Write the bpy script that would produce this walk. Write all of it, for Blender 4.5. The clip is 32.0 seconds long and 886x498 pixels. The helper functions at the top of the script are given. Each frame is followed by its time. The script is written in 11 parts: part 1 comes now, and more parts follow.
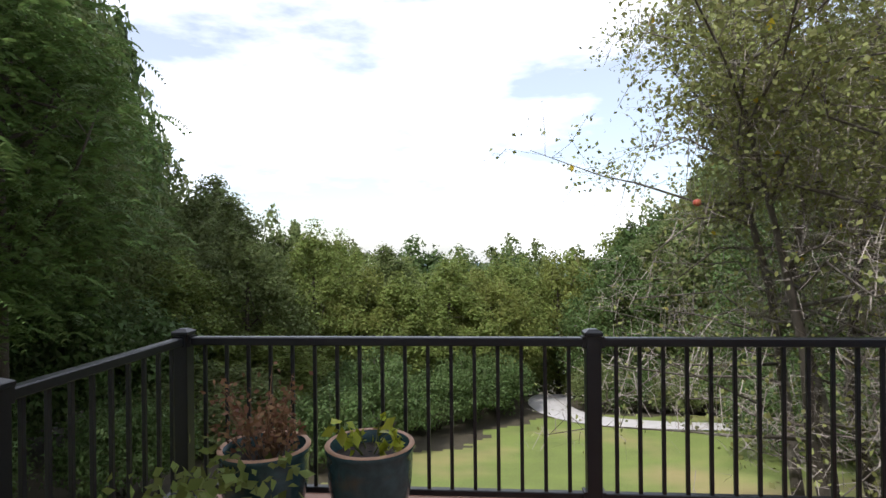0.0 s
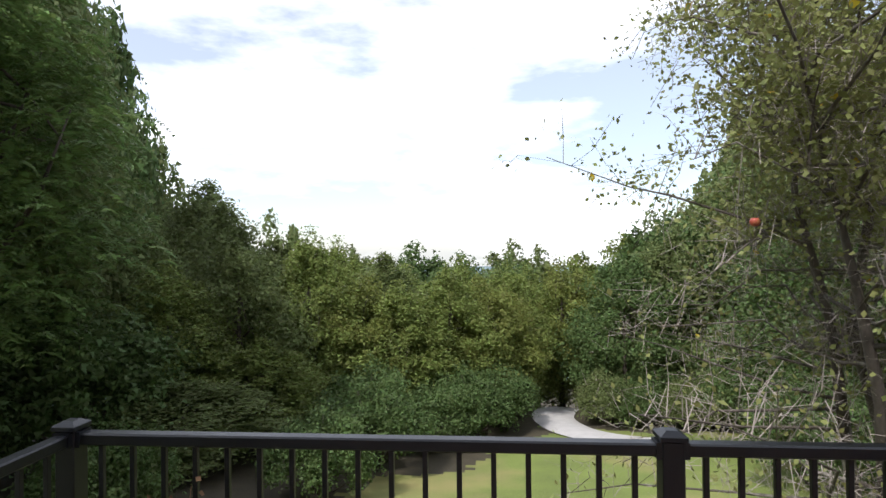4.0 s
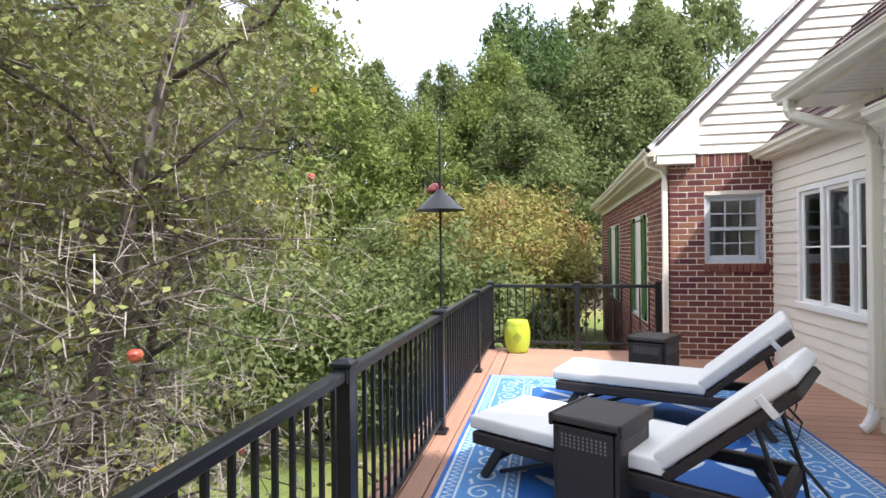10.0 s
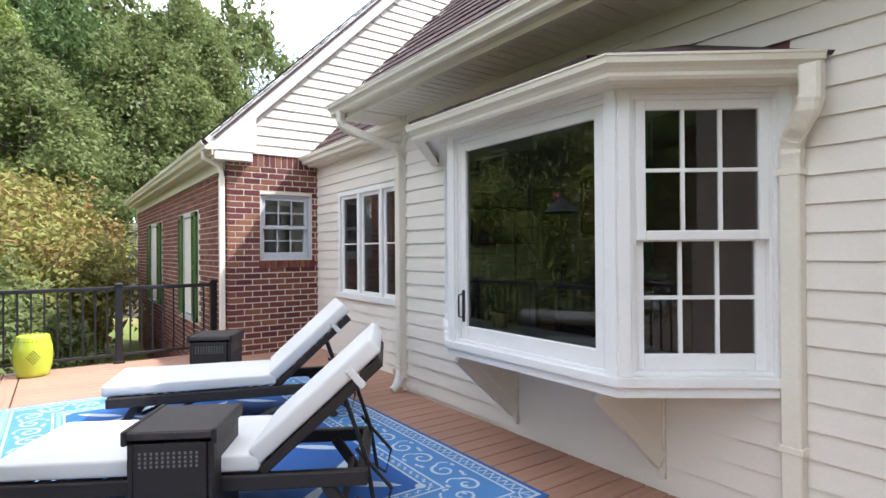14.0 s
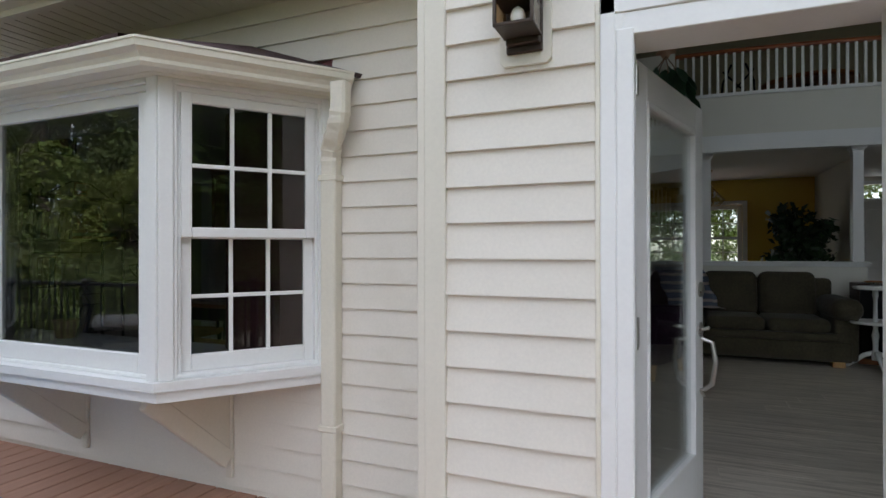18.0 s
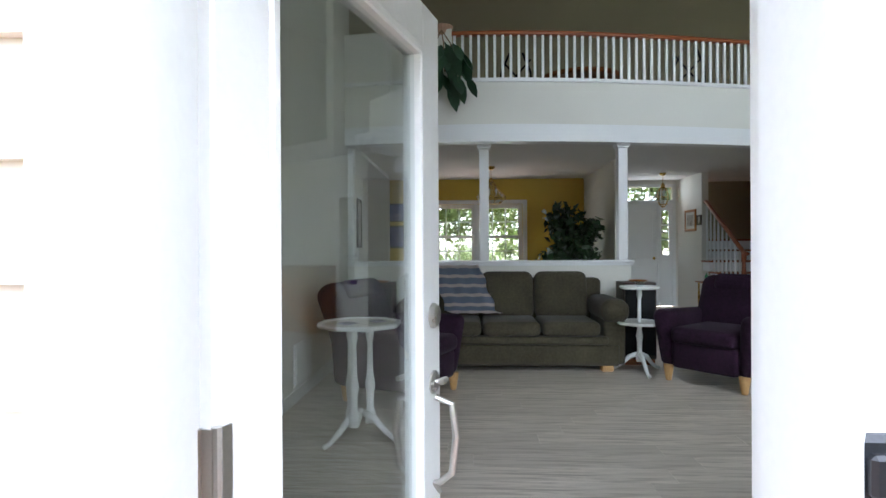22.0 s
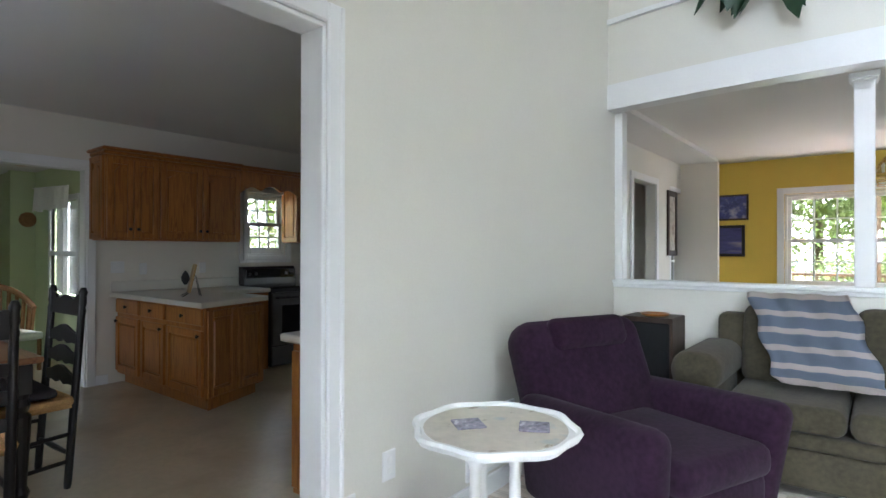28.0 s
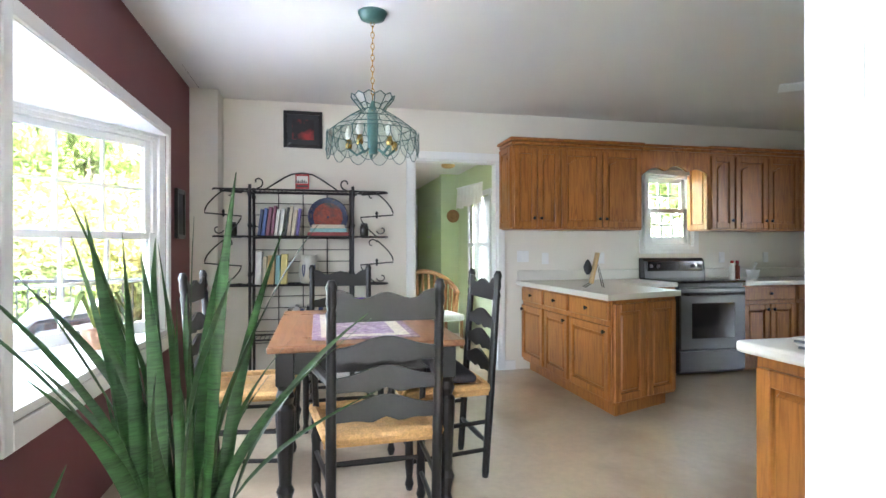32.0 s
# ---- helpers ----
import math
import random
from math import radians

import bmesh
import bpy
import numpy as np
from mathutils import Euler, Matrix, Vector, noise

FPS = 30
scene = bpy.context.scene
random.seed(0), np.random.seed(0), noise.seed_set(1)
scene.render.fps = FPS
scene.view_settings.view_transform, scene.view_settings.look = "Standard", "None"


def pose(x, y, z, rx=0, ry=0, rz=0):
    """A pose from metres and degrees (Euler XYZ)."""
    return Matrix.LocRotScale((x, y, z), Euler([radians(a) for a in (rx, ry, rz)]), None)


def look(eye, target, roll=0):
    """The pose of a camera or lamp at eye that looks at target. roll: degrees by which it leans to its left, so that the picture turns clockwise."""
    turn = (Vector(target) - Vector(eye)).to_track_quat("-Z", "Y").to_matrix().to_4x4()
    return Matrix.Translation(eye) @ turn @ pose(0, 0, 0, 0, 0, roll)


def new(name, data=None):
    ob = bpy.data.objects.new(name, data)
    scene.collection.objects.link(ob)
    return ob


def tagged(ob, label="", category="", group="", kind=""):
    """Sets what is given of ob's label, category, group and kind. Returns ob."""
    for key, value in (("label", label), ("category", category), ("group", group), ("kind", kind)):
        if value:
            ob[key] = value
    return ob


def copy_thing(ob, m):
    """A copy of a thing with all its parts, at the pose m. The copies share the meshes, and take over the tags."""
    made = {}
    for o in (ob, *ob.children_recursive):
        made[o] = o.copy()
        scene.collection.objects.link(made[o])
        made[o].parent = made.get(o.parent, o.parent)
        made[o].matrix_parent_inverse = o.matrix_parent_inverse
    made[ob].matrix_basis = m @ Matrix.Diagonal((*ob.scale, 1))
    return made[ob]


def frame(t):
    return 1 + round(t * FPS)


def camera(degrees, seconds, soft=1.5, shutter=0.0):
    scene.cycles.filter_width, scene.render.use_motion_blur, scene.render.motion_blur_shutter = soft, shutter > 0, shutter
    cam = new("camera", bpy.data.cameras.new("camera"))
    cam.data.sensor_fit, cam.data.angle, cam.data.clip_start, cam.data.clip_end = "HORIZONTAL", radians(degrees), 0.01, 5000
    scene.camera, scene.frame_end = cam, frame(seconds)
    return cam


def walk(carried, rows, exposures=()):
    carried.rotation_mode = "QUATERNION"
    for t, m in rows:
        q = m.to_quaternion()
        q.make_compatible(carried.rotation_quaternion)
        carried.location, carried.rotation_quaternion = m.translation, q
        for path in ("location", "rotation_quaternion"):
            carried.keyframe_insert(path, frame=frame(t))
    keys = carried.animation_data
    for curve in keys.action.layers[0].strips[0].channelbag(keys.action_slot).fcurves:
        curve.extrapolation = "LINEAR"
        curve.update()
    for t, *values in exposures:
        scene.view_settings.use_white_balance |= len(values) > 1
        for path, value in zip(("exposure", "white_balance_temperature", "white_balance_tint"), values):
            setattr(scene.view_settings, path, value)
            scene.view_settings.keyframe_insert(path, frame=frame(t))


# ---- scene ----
cam = camera(78.0, 32.0)
PATH = [
    (0, (1.170, 0.700, 1.385), (1.014, 2.694, 1.385), -0.6),
    (0.5, (1.165, 0.735, 1.490), (1.055, 2.732, 1.495), -0.6),
    (1, (1.155, 0.780, 1.597), (1.081, 2.779, 1.604), -0.6),
    (1.5, (1.120, 0.860, 1.667), (1.041, 2.858, 1.674), -0.5),
    (2, (1.075, 0.950, 1.664), (0.985, 2.948, 1.674), -0.6),
    (2.5, (1.113, 1.095, 1.642), (0.995, 3.091, 1.651), -0.7),
    (4.5, (1.079, 1.783, 1.577), (0.920, 3.777, 1.591), -0.5),
    (5, (1.094, 1.906, 1.575), (1.009, 3.904, 1.590), -0.6),
    (5.5, (1.087, 1.992, 1.576), (1.279, 3.983, 1.582), -0.6),
    (6, (1.182, 2.138, 1.544), (1.652, 4.082, 1.553), -0.3),
    (6.5, (1.281, 2.200, 1.528), (1.944, 4.086, 1.535), -0.4),
    (7.5, (1.258, 2.367, 1.459), (2.620, 3.831, 1.476), -0.5),
    (8, (1.252, 2.288, 1.454), (2.795, 3.559, 1.479), -1.3),
    (8.5, (1.401, 2.346, 1.446), (3.086, 3.424, 1.456), -0.9),
    (9, (1.561, 2.439, 1.437), (3.351, 3.330, 1.449), -1.1),
    (9.5, (1.671, 2.591, 1.426), (3.557, 3.257, 1.433), -0.8),
    (10, (1.787, 2.727, 1.411), (3.749, 3.115, 1.417), -0.6),
    (10.5, (1.941, 2.787, 1.393), (3.932, 2.973, 1.396), -0.7),
    (11, (2.023, 2.823, 1.379), (4.023, 2.841, 1.387), -0.7),
    (11.5, (2.082, 2.874, 1.365), (4.068, 2.633, 1.374), -0.5),
    (12, (2.107, 2.911, 1.350), (4.040, 2.398, 1.359), -0.5),
    (12.5, (2.062, 2.955, 1.336), (3.932, 2.247, 1.346), -0.5),
    (13, (2.047, 2.961, 1.328), (3.854, 2.103, 1.337), -0.5),
    (13.5, (2.024, 2.967, 1.323), (3.753, 1.961, 1.329), -0.5),
    (14, (2.020, 2.966, 1.319), (3.657, 1.817, 1.326), -0.4),
    (14.5, (2.005, 2.934, 1.315), (3.555, 1.670, 1.322), -0.4),
    (16.5, (1.784, 2.786, 1.292), (2.890, 1.120, 1.292), -0.4),
    (17, (1.671, 2.667, 1.289), (2.663, 0.931, 1.316), 0.1),
    (17.5, (1.583, 2.611, 1.287), (2.465, 0.816, 1.308), -0.0),
    (18, (1.575, 2.583, 1.302), (2.343, 0.736, 1.306), -0.1),
    (18.5, (1.583, 2.515, 1.315), (2.246, 0.628, 1.314), 0.0),
    (19, (1.621, 2.418, 1.320), (2.165, 0.493, 1.316), 0.1),
    (19.5, (1.651, 2.319, 1.319), (2.063, 0.362, 1.317), -0.0),
    (20, (1.586, 2.132, 1.315), (1.916, 0.159, 1.316), -0.3),
    (20.5, (1.502, 1.951, 1.313), (1.774, -0.030, 1.312), -0.2),
    (21, (1.470, 1.723, 1.312), (1.676, -0.266, 1.306), -0.1),
    (21.5, (1.450, 1.551, 1.316), (1.585, -0.445, 1.313), 0.1),
    (22, (1.357, 1.339, 1.304), (1.449, -0.659, 1.302), -0.3),
    (22.5, (1.284, 1.087, 1.310), (1.335, -0.912, 1.320), -0.1),
    (23, (1.260, 0.840, 1.300), (1.269, -1.160, 1.300), -0.1),
    (23.5, (1.214, 0.689, 1.305), (1.181, -1.310, 1.321), -0.0),
    (24, (1.118, 0.519, 1.310), (1.042, -1.479, 1.327), -0.1),
    (24.5, (1.096, 0.276, 1.319), (0.958, -1.720, 1.324), -0.1),
    (26.5, (0.977, -0.347, 1.362), (1.209, -2.334, 1.366), 0.1),
    (27, (1.074, -0.496, 1.365), (1.723, -2.387, 1.381), -0.3),
    (27.5, (1.094, -0.580, 1.366), (2.126, -2.293, 1.372), 0.0),
    (28, (1.117, -0.593, 1.377), (2.363, -2.158, 1.385), 0.1),
    (28.5, (1.136, -0.591, 1.377), (2.520, -2.035, 1.386), 0.1),
    (29, (1.171, -0.625, 1.367), (2.706, -1.907, 1.373), -0.0),
    (29.5, (1.155, -0.632, 1.333), (2.856, -1.684, 1.347), -0.1),
    (30, (1.223, -0.675, 1.294), (3.073, -1.434, 1.314), -0.2),
    (30.5, (1.249, -0.687, 1.271), (3.176, -1.221, 1.294), -0.2),
    (31, (1.441, -0.661, 1.268), (3.386, -1.126, 1.277), -0.1),
    (31.5, (1.570, -0.681, 1.279), (3.516, -1.144, 1.291), 0.0),
    (32, (1.780, -0.777, 1.290), (3.728, -1.230, 1.291), -0.1),
]
EXPOSURES = [
    (0.0, 0.15, 6250, 12),
    (6.0, 0.1, 6250, 12),
    (7.0, 0.7, 6300, 13),
    (8.0, 1.55, 6250, 14),
    (9.0, 1.5, 6250, 14),
    (10.0, 1.0, 6250, 13),
    (11.0, 0.7, 6200, 13),
    (13.0, 1.0, 6150, 12),
    (14.0, 1.15, 6150, 12),
    (17.0, 0.75, 6150, 11),
    (19.0, 1.1, 6050, 10),
    (20.0, 1.5, 5950, 10),
    (21.0, 2.1, 5900, 10),
    (22.0, 2.9, 5850, 11),
    (23.0, 3.8, 5750, 11),
    (24.0, 4.05, 5700, 12),
    (27.0, 4.25, 5750, 13),
    (28.0, 4.25, 5800, 13),
    (30.0, 4.2, 5850, 14),
    (31.0, 5.65, 5850, 14),
    (32.0, 6.45, 5750, 12),
]
walk(cam, [(t, look(eye, target, roll)) for t, eye, target, roll in PATH], EXPOSURES)

# ---------- light levels ----------
SKY, CLOUD, SUN_POWER, SUN_ANGLE = 0.15, 11.5, 3.8, 1.5

# ---------- plan (metres) ----------
F = 0.137            # indoor floor above the deck
RAIL = 0.92          # height of the deck railing
RY, RX0, RX1 = 3.585, -0.49, 9.64
POSTS_X = [1.716, 3.96, 5.94, 8.1]
END_Y = [2.38, 1.31]
SIDE_STEP = 1.17
WY, STEPX, BWY, CORX, TWY = 0.805, 2.37, 0.27, 6.5, 0.02
DX0, DX1, DTOP, LEAF = 1.0, 1.71, 1.98, 73.8
BX0, BX1, BX2, BX3, BYF = 3.13, 3.6, 4.9, 5.82, 0.89
BZ0, BZ1 = 0.68, 2.06
TWX0, TWX1, TWZ0, TWZ1 = 6.84, 8.48, 0.80, 2.02
BRX, BRY1, BRTOP = 9.23, 1.234, 2.6
BW = (0.12, 0.81, 1.22, 2.08)
SIDEW = [(11.0, 12.5), (14.6, 16.6)]
LAMPX, LAMPZ = 2.01, 1.94
LX, HWY, HWX, HWZ = 2.68, -4.62, -0.39, 1.168
OPY0, OPY1, OPZ = -1.872, 0.05, 2.2
COLS = [1.18, -0.31]
CZ, LZ, LOFTX = 2.43, 3.05, -2.95
YWY, YW0, YW1, YWZ0, YWZ1 = -9.2, 0.31, 2.11, 0.9, 2.15
DLX, DRX, DRY = 3.27, -0.85, -7.0
HALLY, HALLX, FDX0, FDX1 = -9.7, -2.79, -2.75, -1.6
KX, KCZ = 6.74, 2.58
GY0, GY1, GZ = -2.46, -1.66, 2.12
KW = (-4.58, -4.05, 1.32, 2.05)
LOUNGE_A, LOUNGE_B = (5.45, 3.06), (6.88, 2.6)
TAB_A, TAB_B = (4.86, 2.47), (7.62, 1.72)
RUG = (4.1, 7.95, 0.82, 3.42)
FEED = (6.6, 3.70)
CHAIR_A, CHAIR_B = (1.57, -2.88), (-0.58, -3.3)

# ---------- world, sun, exposure ----------
world = bpy.data.worlds.new("world")
scene.world = world
world.use_nodes = True
wn, wl = world.node_tree.nodes, world.node_tree.links
wn.clear()
w_out = wn.new("ShaderNodeOutputWorld")
w_bg = wn.new("ShaderNodeBackground")
w_sky = wn.new("ShaderNodeTexSky")
w_sky.sky_type = "NISHITA"
w_sky.sun_disc = False
SUN_ELEV, SUN_AZ = 52.0, 214.0
w_sky.sun_elevation = radians(SUN_ELEV)
w_sky.sun_rotation = radians(SUN_AZ)
w_sky.air_density, w_sky.dust_density, w_sky.ozone_density = 1.0, 0.8, 1.4
w_bg.inputs["Strength"].default_value = SKY
# broken bright cloud over the blue
w_tc = wn.new("ShaderNodeTexCoord")
w_map = wn.new("ShaderNodeMapping")
w_map.inputs["Scale"].default_value = (1.0, 1.0, 3.2)
w_map.inputs["Location"].default_value = (0.35, 0.1, 0.0)
w_noise = wn.new("ShaderNodeTexNoise")
w_noise.inputs["Scale"].default_value = 2.1
w_noise.inputs["Detail"].default_value = 7.0
w_noise.inputs["Roughness"].default_value = 0.55
w_ramp = wn.new("ShaderNodeValToRGB")
w_ramp.color_ramp.elements[0].position, w_ramp.color_ramp.elements[1].position = 0.46, 0.63
w_ramp.color_ramp.elements[0].color = (0.27, 0.27, 0.27, 1)
w_mix = wn.new("ShaderNodeMix")
w_mix.data_type = "RGBA"
w_mix.inputs["B"].default_value = (CLOUD, CLOUD, CLOUD * 1.03, 1)
wl.new(w_tc.outputs["Generated"], w_map.inputs["Vector"])
wl.new(w_map.outputs["Vector"], w_noise.inputs["Vector"])
wl.new(w_noise.outputs["Fac"], w_ramp.inputs["Fac"])
wl.new(w_ramp.outputs["Color"], w_mix.inputs["Factor"])
wl.new(w_sky.outputs["Color"], w_mix.inputs["A"])
wl.new(w_mix.outputs["Result"], w_bg.inputs["Color"])
wl.new(w_bg.outputs["Background"], w_out.inputs["Surface"])

sun_data = bpy.data.lights.new("sun", "SUN")
sun_data.energy, sun_data.angle, sun_data.color = SUN_POWER, radians(SUN_ANGLE), (1.0, 0.96, 0.9)
sun = new("sun", sun_data)
_e, _a = radians(SUN_ELEV), radians(SUN_AZ)
sun.matrix_world = look((0, 0, 60), (-math.sin(_a) * math.cos(_e) * 10, -math.cos(_a) * math.cos(_e) * 10, 60 - math.sin(_e) * 10))

# lamps added in window openings for extra daylight; low and high windows are unseen


def window_light(name, x0, x1, z0, z1, y, watts, way=-1):
    """An area lamp in a window opening, shining into the house along -y, or along +y from the street side."""
    d = bpy.data.lights.new(name, "AREA")
    d.shape, d.size, d.size_y, d.energy, d.color = "RECTANGLE", x1 - x0, z1 - z0, watts, (0.94, 0.97, 1.0)
    ob = new(name, d)
    ob.matrix_world = look(((x0 + x1) / 2, y, (z0 + z1) / 2), ((x0 + x1) / 2, y + way, (z0 + z1) / 2))


window_light("window_light_low", -4.3, -1.3, F + 0.3, DTOP - 0.05, WY - 0.2, 5)
window_light("window_light_high", -3.1, 0.5, 3.2, 4.8, WY - 0.2, 2.2)
window_light("window_light_bay", 3.9, BX2 + 0.4, BZ0 + 0.1, BZ1 - 0.1, BWY - 0.2, 0.35)
window_light("window_light_dining", YW0 + 0.05, YW1 - 0.05, YWZ0 + 0.05, YWZ1 - 0.05, YWY + 0.12, 0.8, 1)
window_light("window_light_hall", FDX0 + 0.1, FDX1 - 0.1, F + 2.1, F + 2.38, HALLY + 0.12, 0.4, 1)

# ---------- building helpers ----------


def thing(name, label, category, group="", kind="", at=None):
    ob = new(name)
    ob.empty_display_size = 0.1
    if at is not None:
        ob.matrix_world = at
    return tagged(ob, label, category, group, kind)


def part(name, bm, material, parent=None, label="", smooth=False, at=None):
    me = bpy.data.meshes.new(name)
    bm.normal_update()
    bm.to_mesh(me)
    bm.free()
    if material is not None:
        for m in (material if isinstance(material, (list, tuple)) else [material]):
            me.materials.append(m)
    if smooth:
        for p in me.polygons:
            p.use_smooth = True
    ob = new(name, me)
    if parent is not None:
        ob.parent = parent
    if at is not None:
        ob.matrix_basis = at
    if label:
        ob["label"] = label
    return ob


def piece(name, mesh, parent, at):
    ob = new(name, mesh)
    ob.parent = parent
    ob.matrix_basis = at
    return ob


def mesh_of(name, bm, material, smooth=False):
    me = bpy.data.meshes.new(name)
    bm.normal_update()
    bm.to_mesh(me)
    bm.free()
    me.materials.append(material)
    if smooth:
        for p in me.polygons:
            p.use_smooth = True
    return me


def structure(name, bm, material, label, category="", smooth=False):
    return tagged(part(name, bm, material, smooth=smooth), label, category or name.split("_")[0], kind="structure")


def B():
    return bmesh.new()


def box(bm, x0, x1, y0, y1, z0, z1, bev=0.0, m=None, seg=1):
    """A box between the given planes, with bevelled edges, turned by m."""
    x0, x1 = min(x0, x1), max(x0, x1)
    y0, y1 = min(y0, y1), max(y0, y1)
    z0, z1 = min(z0, z1), max(z0, z1)
    r = bmesh.ops.create_cube(bm, size=1.0)
    vs = r["verts"]
    bmesh.ops.scale(bm, vec=(x1 - x0, y1 - y0, z1 - z0), verts=vs)
    bmesh.ops.translate(bm, vec=((x0 + x1) / 2, (y0 + y1) / 2, (z0 + z1) / 2), verts=vs)
    if bev > 0:
        es = list({e for v in vs for e in v.link_edges})
        r = bmesh.ops.bevel(bm, geom=es, offset=bev, segments=seg, affect="EDGES", profile=0.5)
        vs = list({v for f in r["faces"] for v in f.verts} | {v for v in vs if v.is_valid})
    if m is not None:
        bmesh.ops.transform(bm, matrix=m, verts=vs)
    return vs


def quick_box(bm, x0, x1, y0, y1, z0, z1):
    """A plain box without operators, fast for many."""
    v = [bm.verts.new((x, y, z)) for z in (z0, z1) for y in (y0, y1) for x in (x0, x1)]
    for q in ((0, 2, 3, 1), (4, 5, 7, 6), (0, 1, 5, 4), (2, 6, 7, 3), (0, 4, 6, 2), (1, 3, 7, 5)):
        bm.faces.new([v[i] for i in q])
    return v


def tube(bm, pts, radius, n=8, closed=False):
    """A round bar along the points; radius is one number or one for each point."""
    pts = [Vector(p) for p in pts]
    rad = radius if isinstance(radius, (list, tuple)) else [radius] * len(pts)
    rings = []
    ref = None
    for i, p in enumerate(pts):
        if closed:
            d = pts[(i + 1) % len(pts)] - pts[i - 1]
        else:
            d = pts[min(i + 1, len(pts) - 1)] - pts[max(i - 1, 0)]
        d = d.normalized() if d.length > 1e-9 else Vector((0, 0, 1))
        if ref is None:
            ref = Vector((0, 0, 1)) if abs(d.z) < 0.9 else Vector((1, 0, 0))
        side = d.cross(ref)
        if side.length < 1e-6:
            side = d.orthogonal()
        side.normalize()
        up = side.cross(d)
        ref = up
        rings.append([bm.verts.new(p + rad[i] * (math.cos(2 * math.pi * k / n) * side + math.sin(2 * math.pi * k / n) * up)) for k in range(n)])
    for a, b in list(zip(rings, rings[1:])) + ([(rings[-1], rings[0])] if closed else []):
        for k in range(n):
            bm.faces.new((a[k], a[(k + 1) % n], b[(k + 1) % n], b[k]))
    if not closed:
        bm.faces.new(list(reversed(rings[0])))
        bm.faces.new(rings[-1])
    return bm


def lathe(bm, profile, n=20, centre=(0, 0, 0), cap=True, m=None):
    """A turned shape from (radius, height) pairs, lowest first."""
    cx, cy, cz = centre
    rings = [[bm.verts.new((cx + r * math.cos(2 * math.pi * k / n), cy + r * math.sin(2 * math.pi * k / n), cz + z)) for k in range(n)] for r, z in profile]
    for a, b in zip(rings, rings[1:]):
        for k in range(n):
            bm.faces.new((a[k], a[(k + 1) % n], b[(k + 1) % n], b[k]))
    if cap:
        bm.faces.new(list(reversed(rings[0])))
        bm.faces.new(rings[-1])
    if m is not None:
        bmesh.ops.transform(bm, matrix=m, verts=[v for r in rings for v in r])
    return bm


def prism(bm, outline, z0, z1, m=None):
    """A plate with the given (x, y) outline between two heights."""
    a = [bm.verts.new((x, y, z0)) for x, y in outline]
    b = [bm.verts.new((x, y, z1)) for x, y in outline]
    n = len(outline)
    fs = [bm.faces.new(list(reversed(a))), bm.faces.new(b)]
    for k in range(n):
        fs.append(bm.faces.new((a[k], a[(k + 1) % n], b[(k + 1) % n], b[k])))
    bmesh.ops.recalc_face_normals(bm, faces=fs)
    if m is not None:
        bmesh.ops.transform(bm, matrix=m, verts=a + b)
    return a + b


def rect_pipe(bm, pts, w, d):
    """A flat-sided ribbed pipe along the points, w wide in x and d deep in y, with a raised ring at every inner point."""
    pts = [Vector(p) for p in pts]
    fine = []
    for i, (a, b) in enumerate(zip(pts, pts[1:])):
        n = 1 if i in (0, len(pts) - 2) else 3
        for k in range(n):
            fine.append((a.lerp(b, k / n), 0.003 * (k % 2) if n > 1 else 0.0))
    fine.append((pts[-1], 0.0))
    rings = []
    for i, (p, g) in enumerate(fine):
        t = (fine[min(i + 1, len(fine) - 1)][0] - fine[max(i - 1, 0)][0]).normalized()
        x = (Vector((1, 0, 0)) - t * t.x).normalized()
        y = t.cross(x)
        c = 0.012
        hw, hd = w / 2 + g, d / 2 + g
        rings.append([bm.verts.new(p + x * u + y * v) for u, v in ((-hw + c, -hd), (hw - c, -hd), (hw, -hd + c), (hw, hd - c), (hw - c, hd), (-hw + c, hd), (-hw, hd - c), (-hw, -hd + c))])
    for a, b in zip(rings, rings[1:]):
        for k in range(8):
            bm.faces.new((a[k], a[(k + 1) % 8], b[(k + 1) % 8], b[k]))
    bm.faces.new(list(reversed(rings[0])))
    bm.faces.new(rings[-1])
    bmesh.ops.recalc_face_normals(bm, faces=bm.faces)


def bar(bm, p, q, w, h, bev=0.0):
    """A rectangular bar from p to q, w wide and h high."""
    p, q = Vector(p), Vector(q)
    d = q - p
    L = d.length
    up = Vector((0, 0, 1)) if abs(d.normalized().z) < 0.98 else Vector((0, 1, 0))
    x = d.normalized()
    y = up.cross(x).normalized()
    z = x.cross(y)
    m = Matrix(((x.x, y.x, z.x, p.x), (x.y, y.y, z.y, p.y), (x.z, y.z, z.z, p.z), (0, 0, 0, 1)))
    return box(bm, 0, L, -w / 2, w / 2, -h / 2, h / 2, bev, m)


def wall_box(bm, axis, at, thick, a0, a1, z0, z1, holes=()):
    """A wall in the plane axis = at (its lower face; thick is added), with holes (a, b, z, z2) cut through."""
    cuts = sorted({a0, a1, *(v for h in holes for v in h[:2] if a0 < v < a1)})
    for p, q in zip(cuts, cuts[1:]):
        mid = (p + q) / 2
        spans = sorted((h[2], h[3]) for h in holes if h[0] <= mid <= h[1])
        z = z0
        for lo, hi in spans + [(z1, z1)]:
            if lo > z + 1e-6:
                if axis == "y":
                    quick_box(bm, p, q, at, at + thick, z, lo)
                else:
                    quick_box(bm, at, at + thick, p, q, z, lo)
            z = max(z, hi)
    bmesh.ops.remove_doubles(bm, verts=bm.verts, dist=1e-5)
    return bm


# ---------- materials ----------


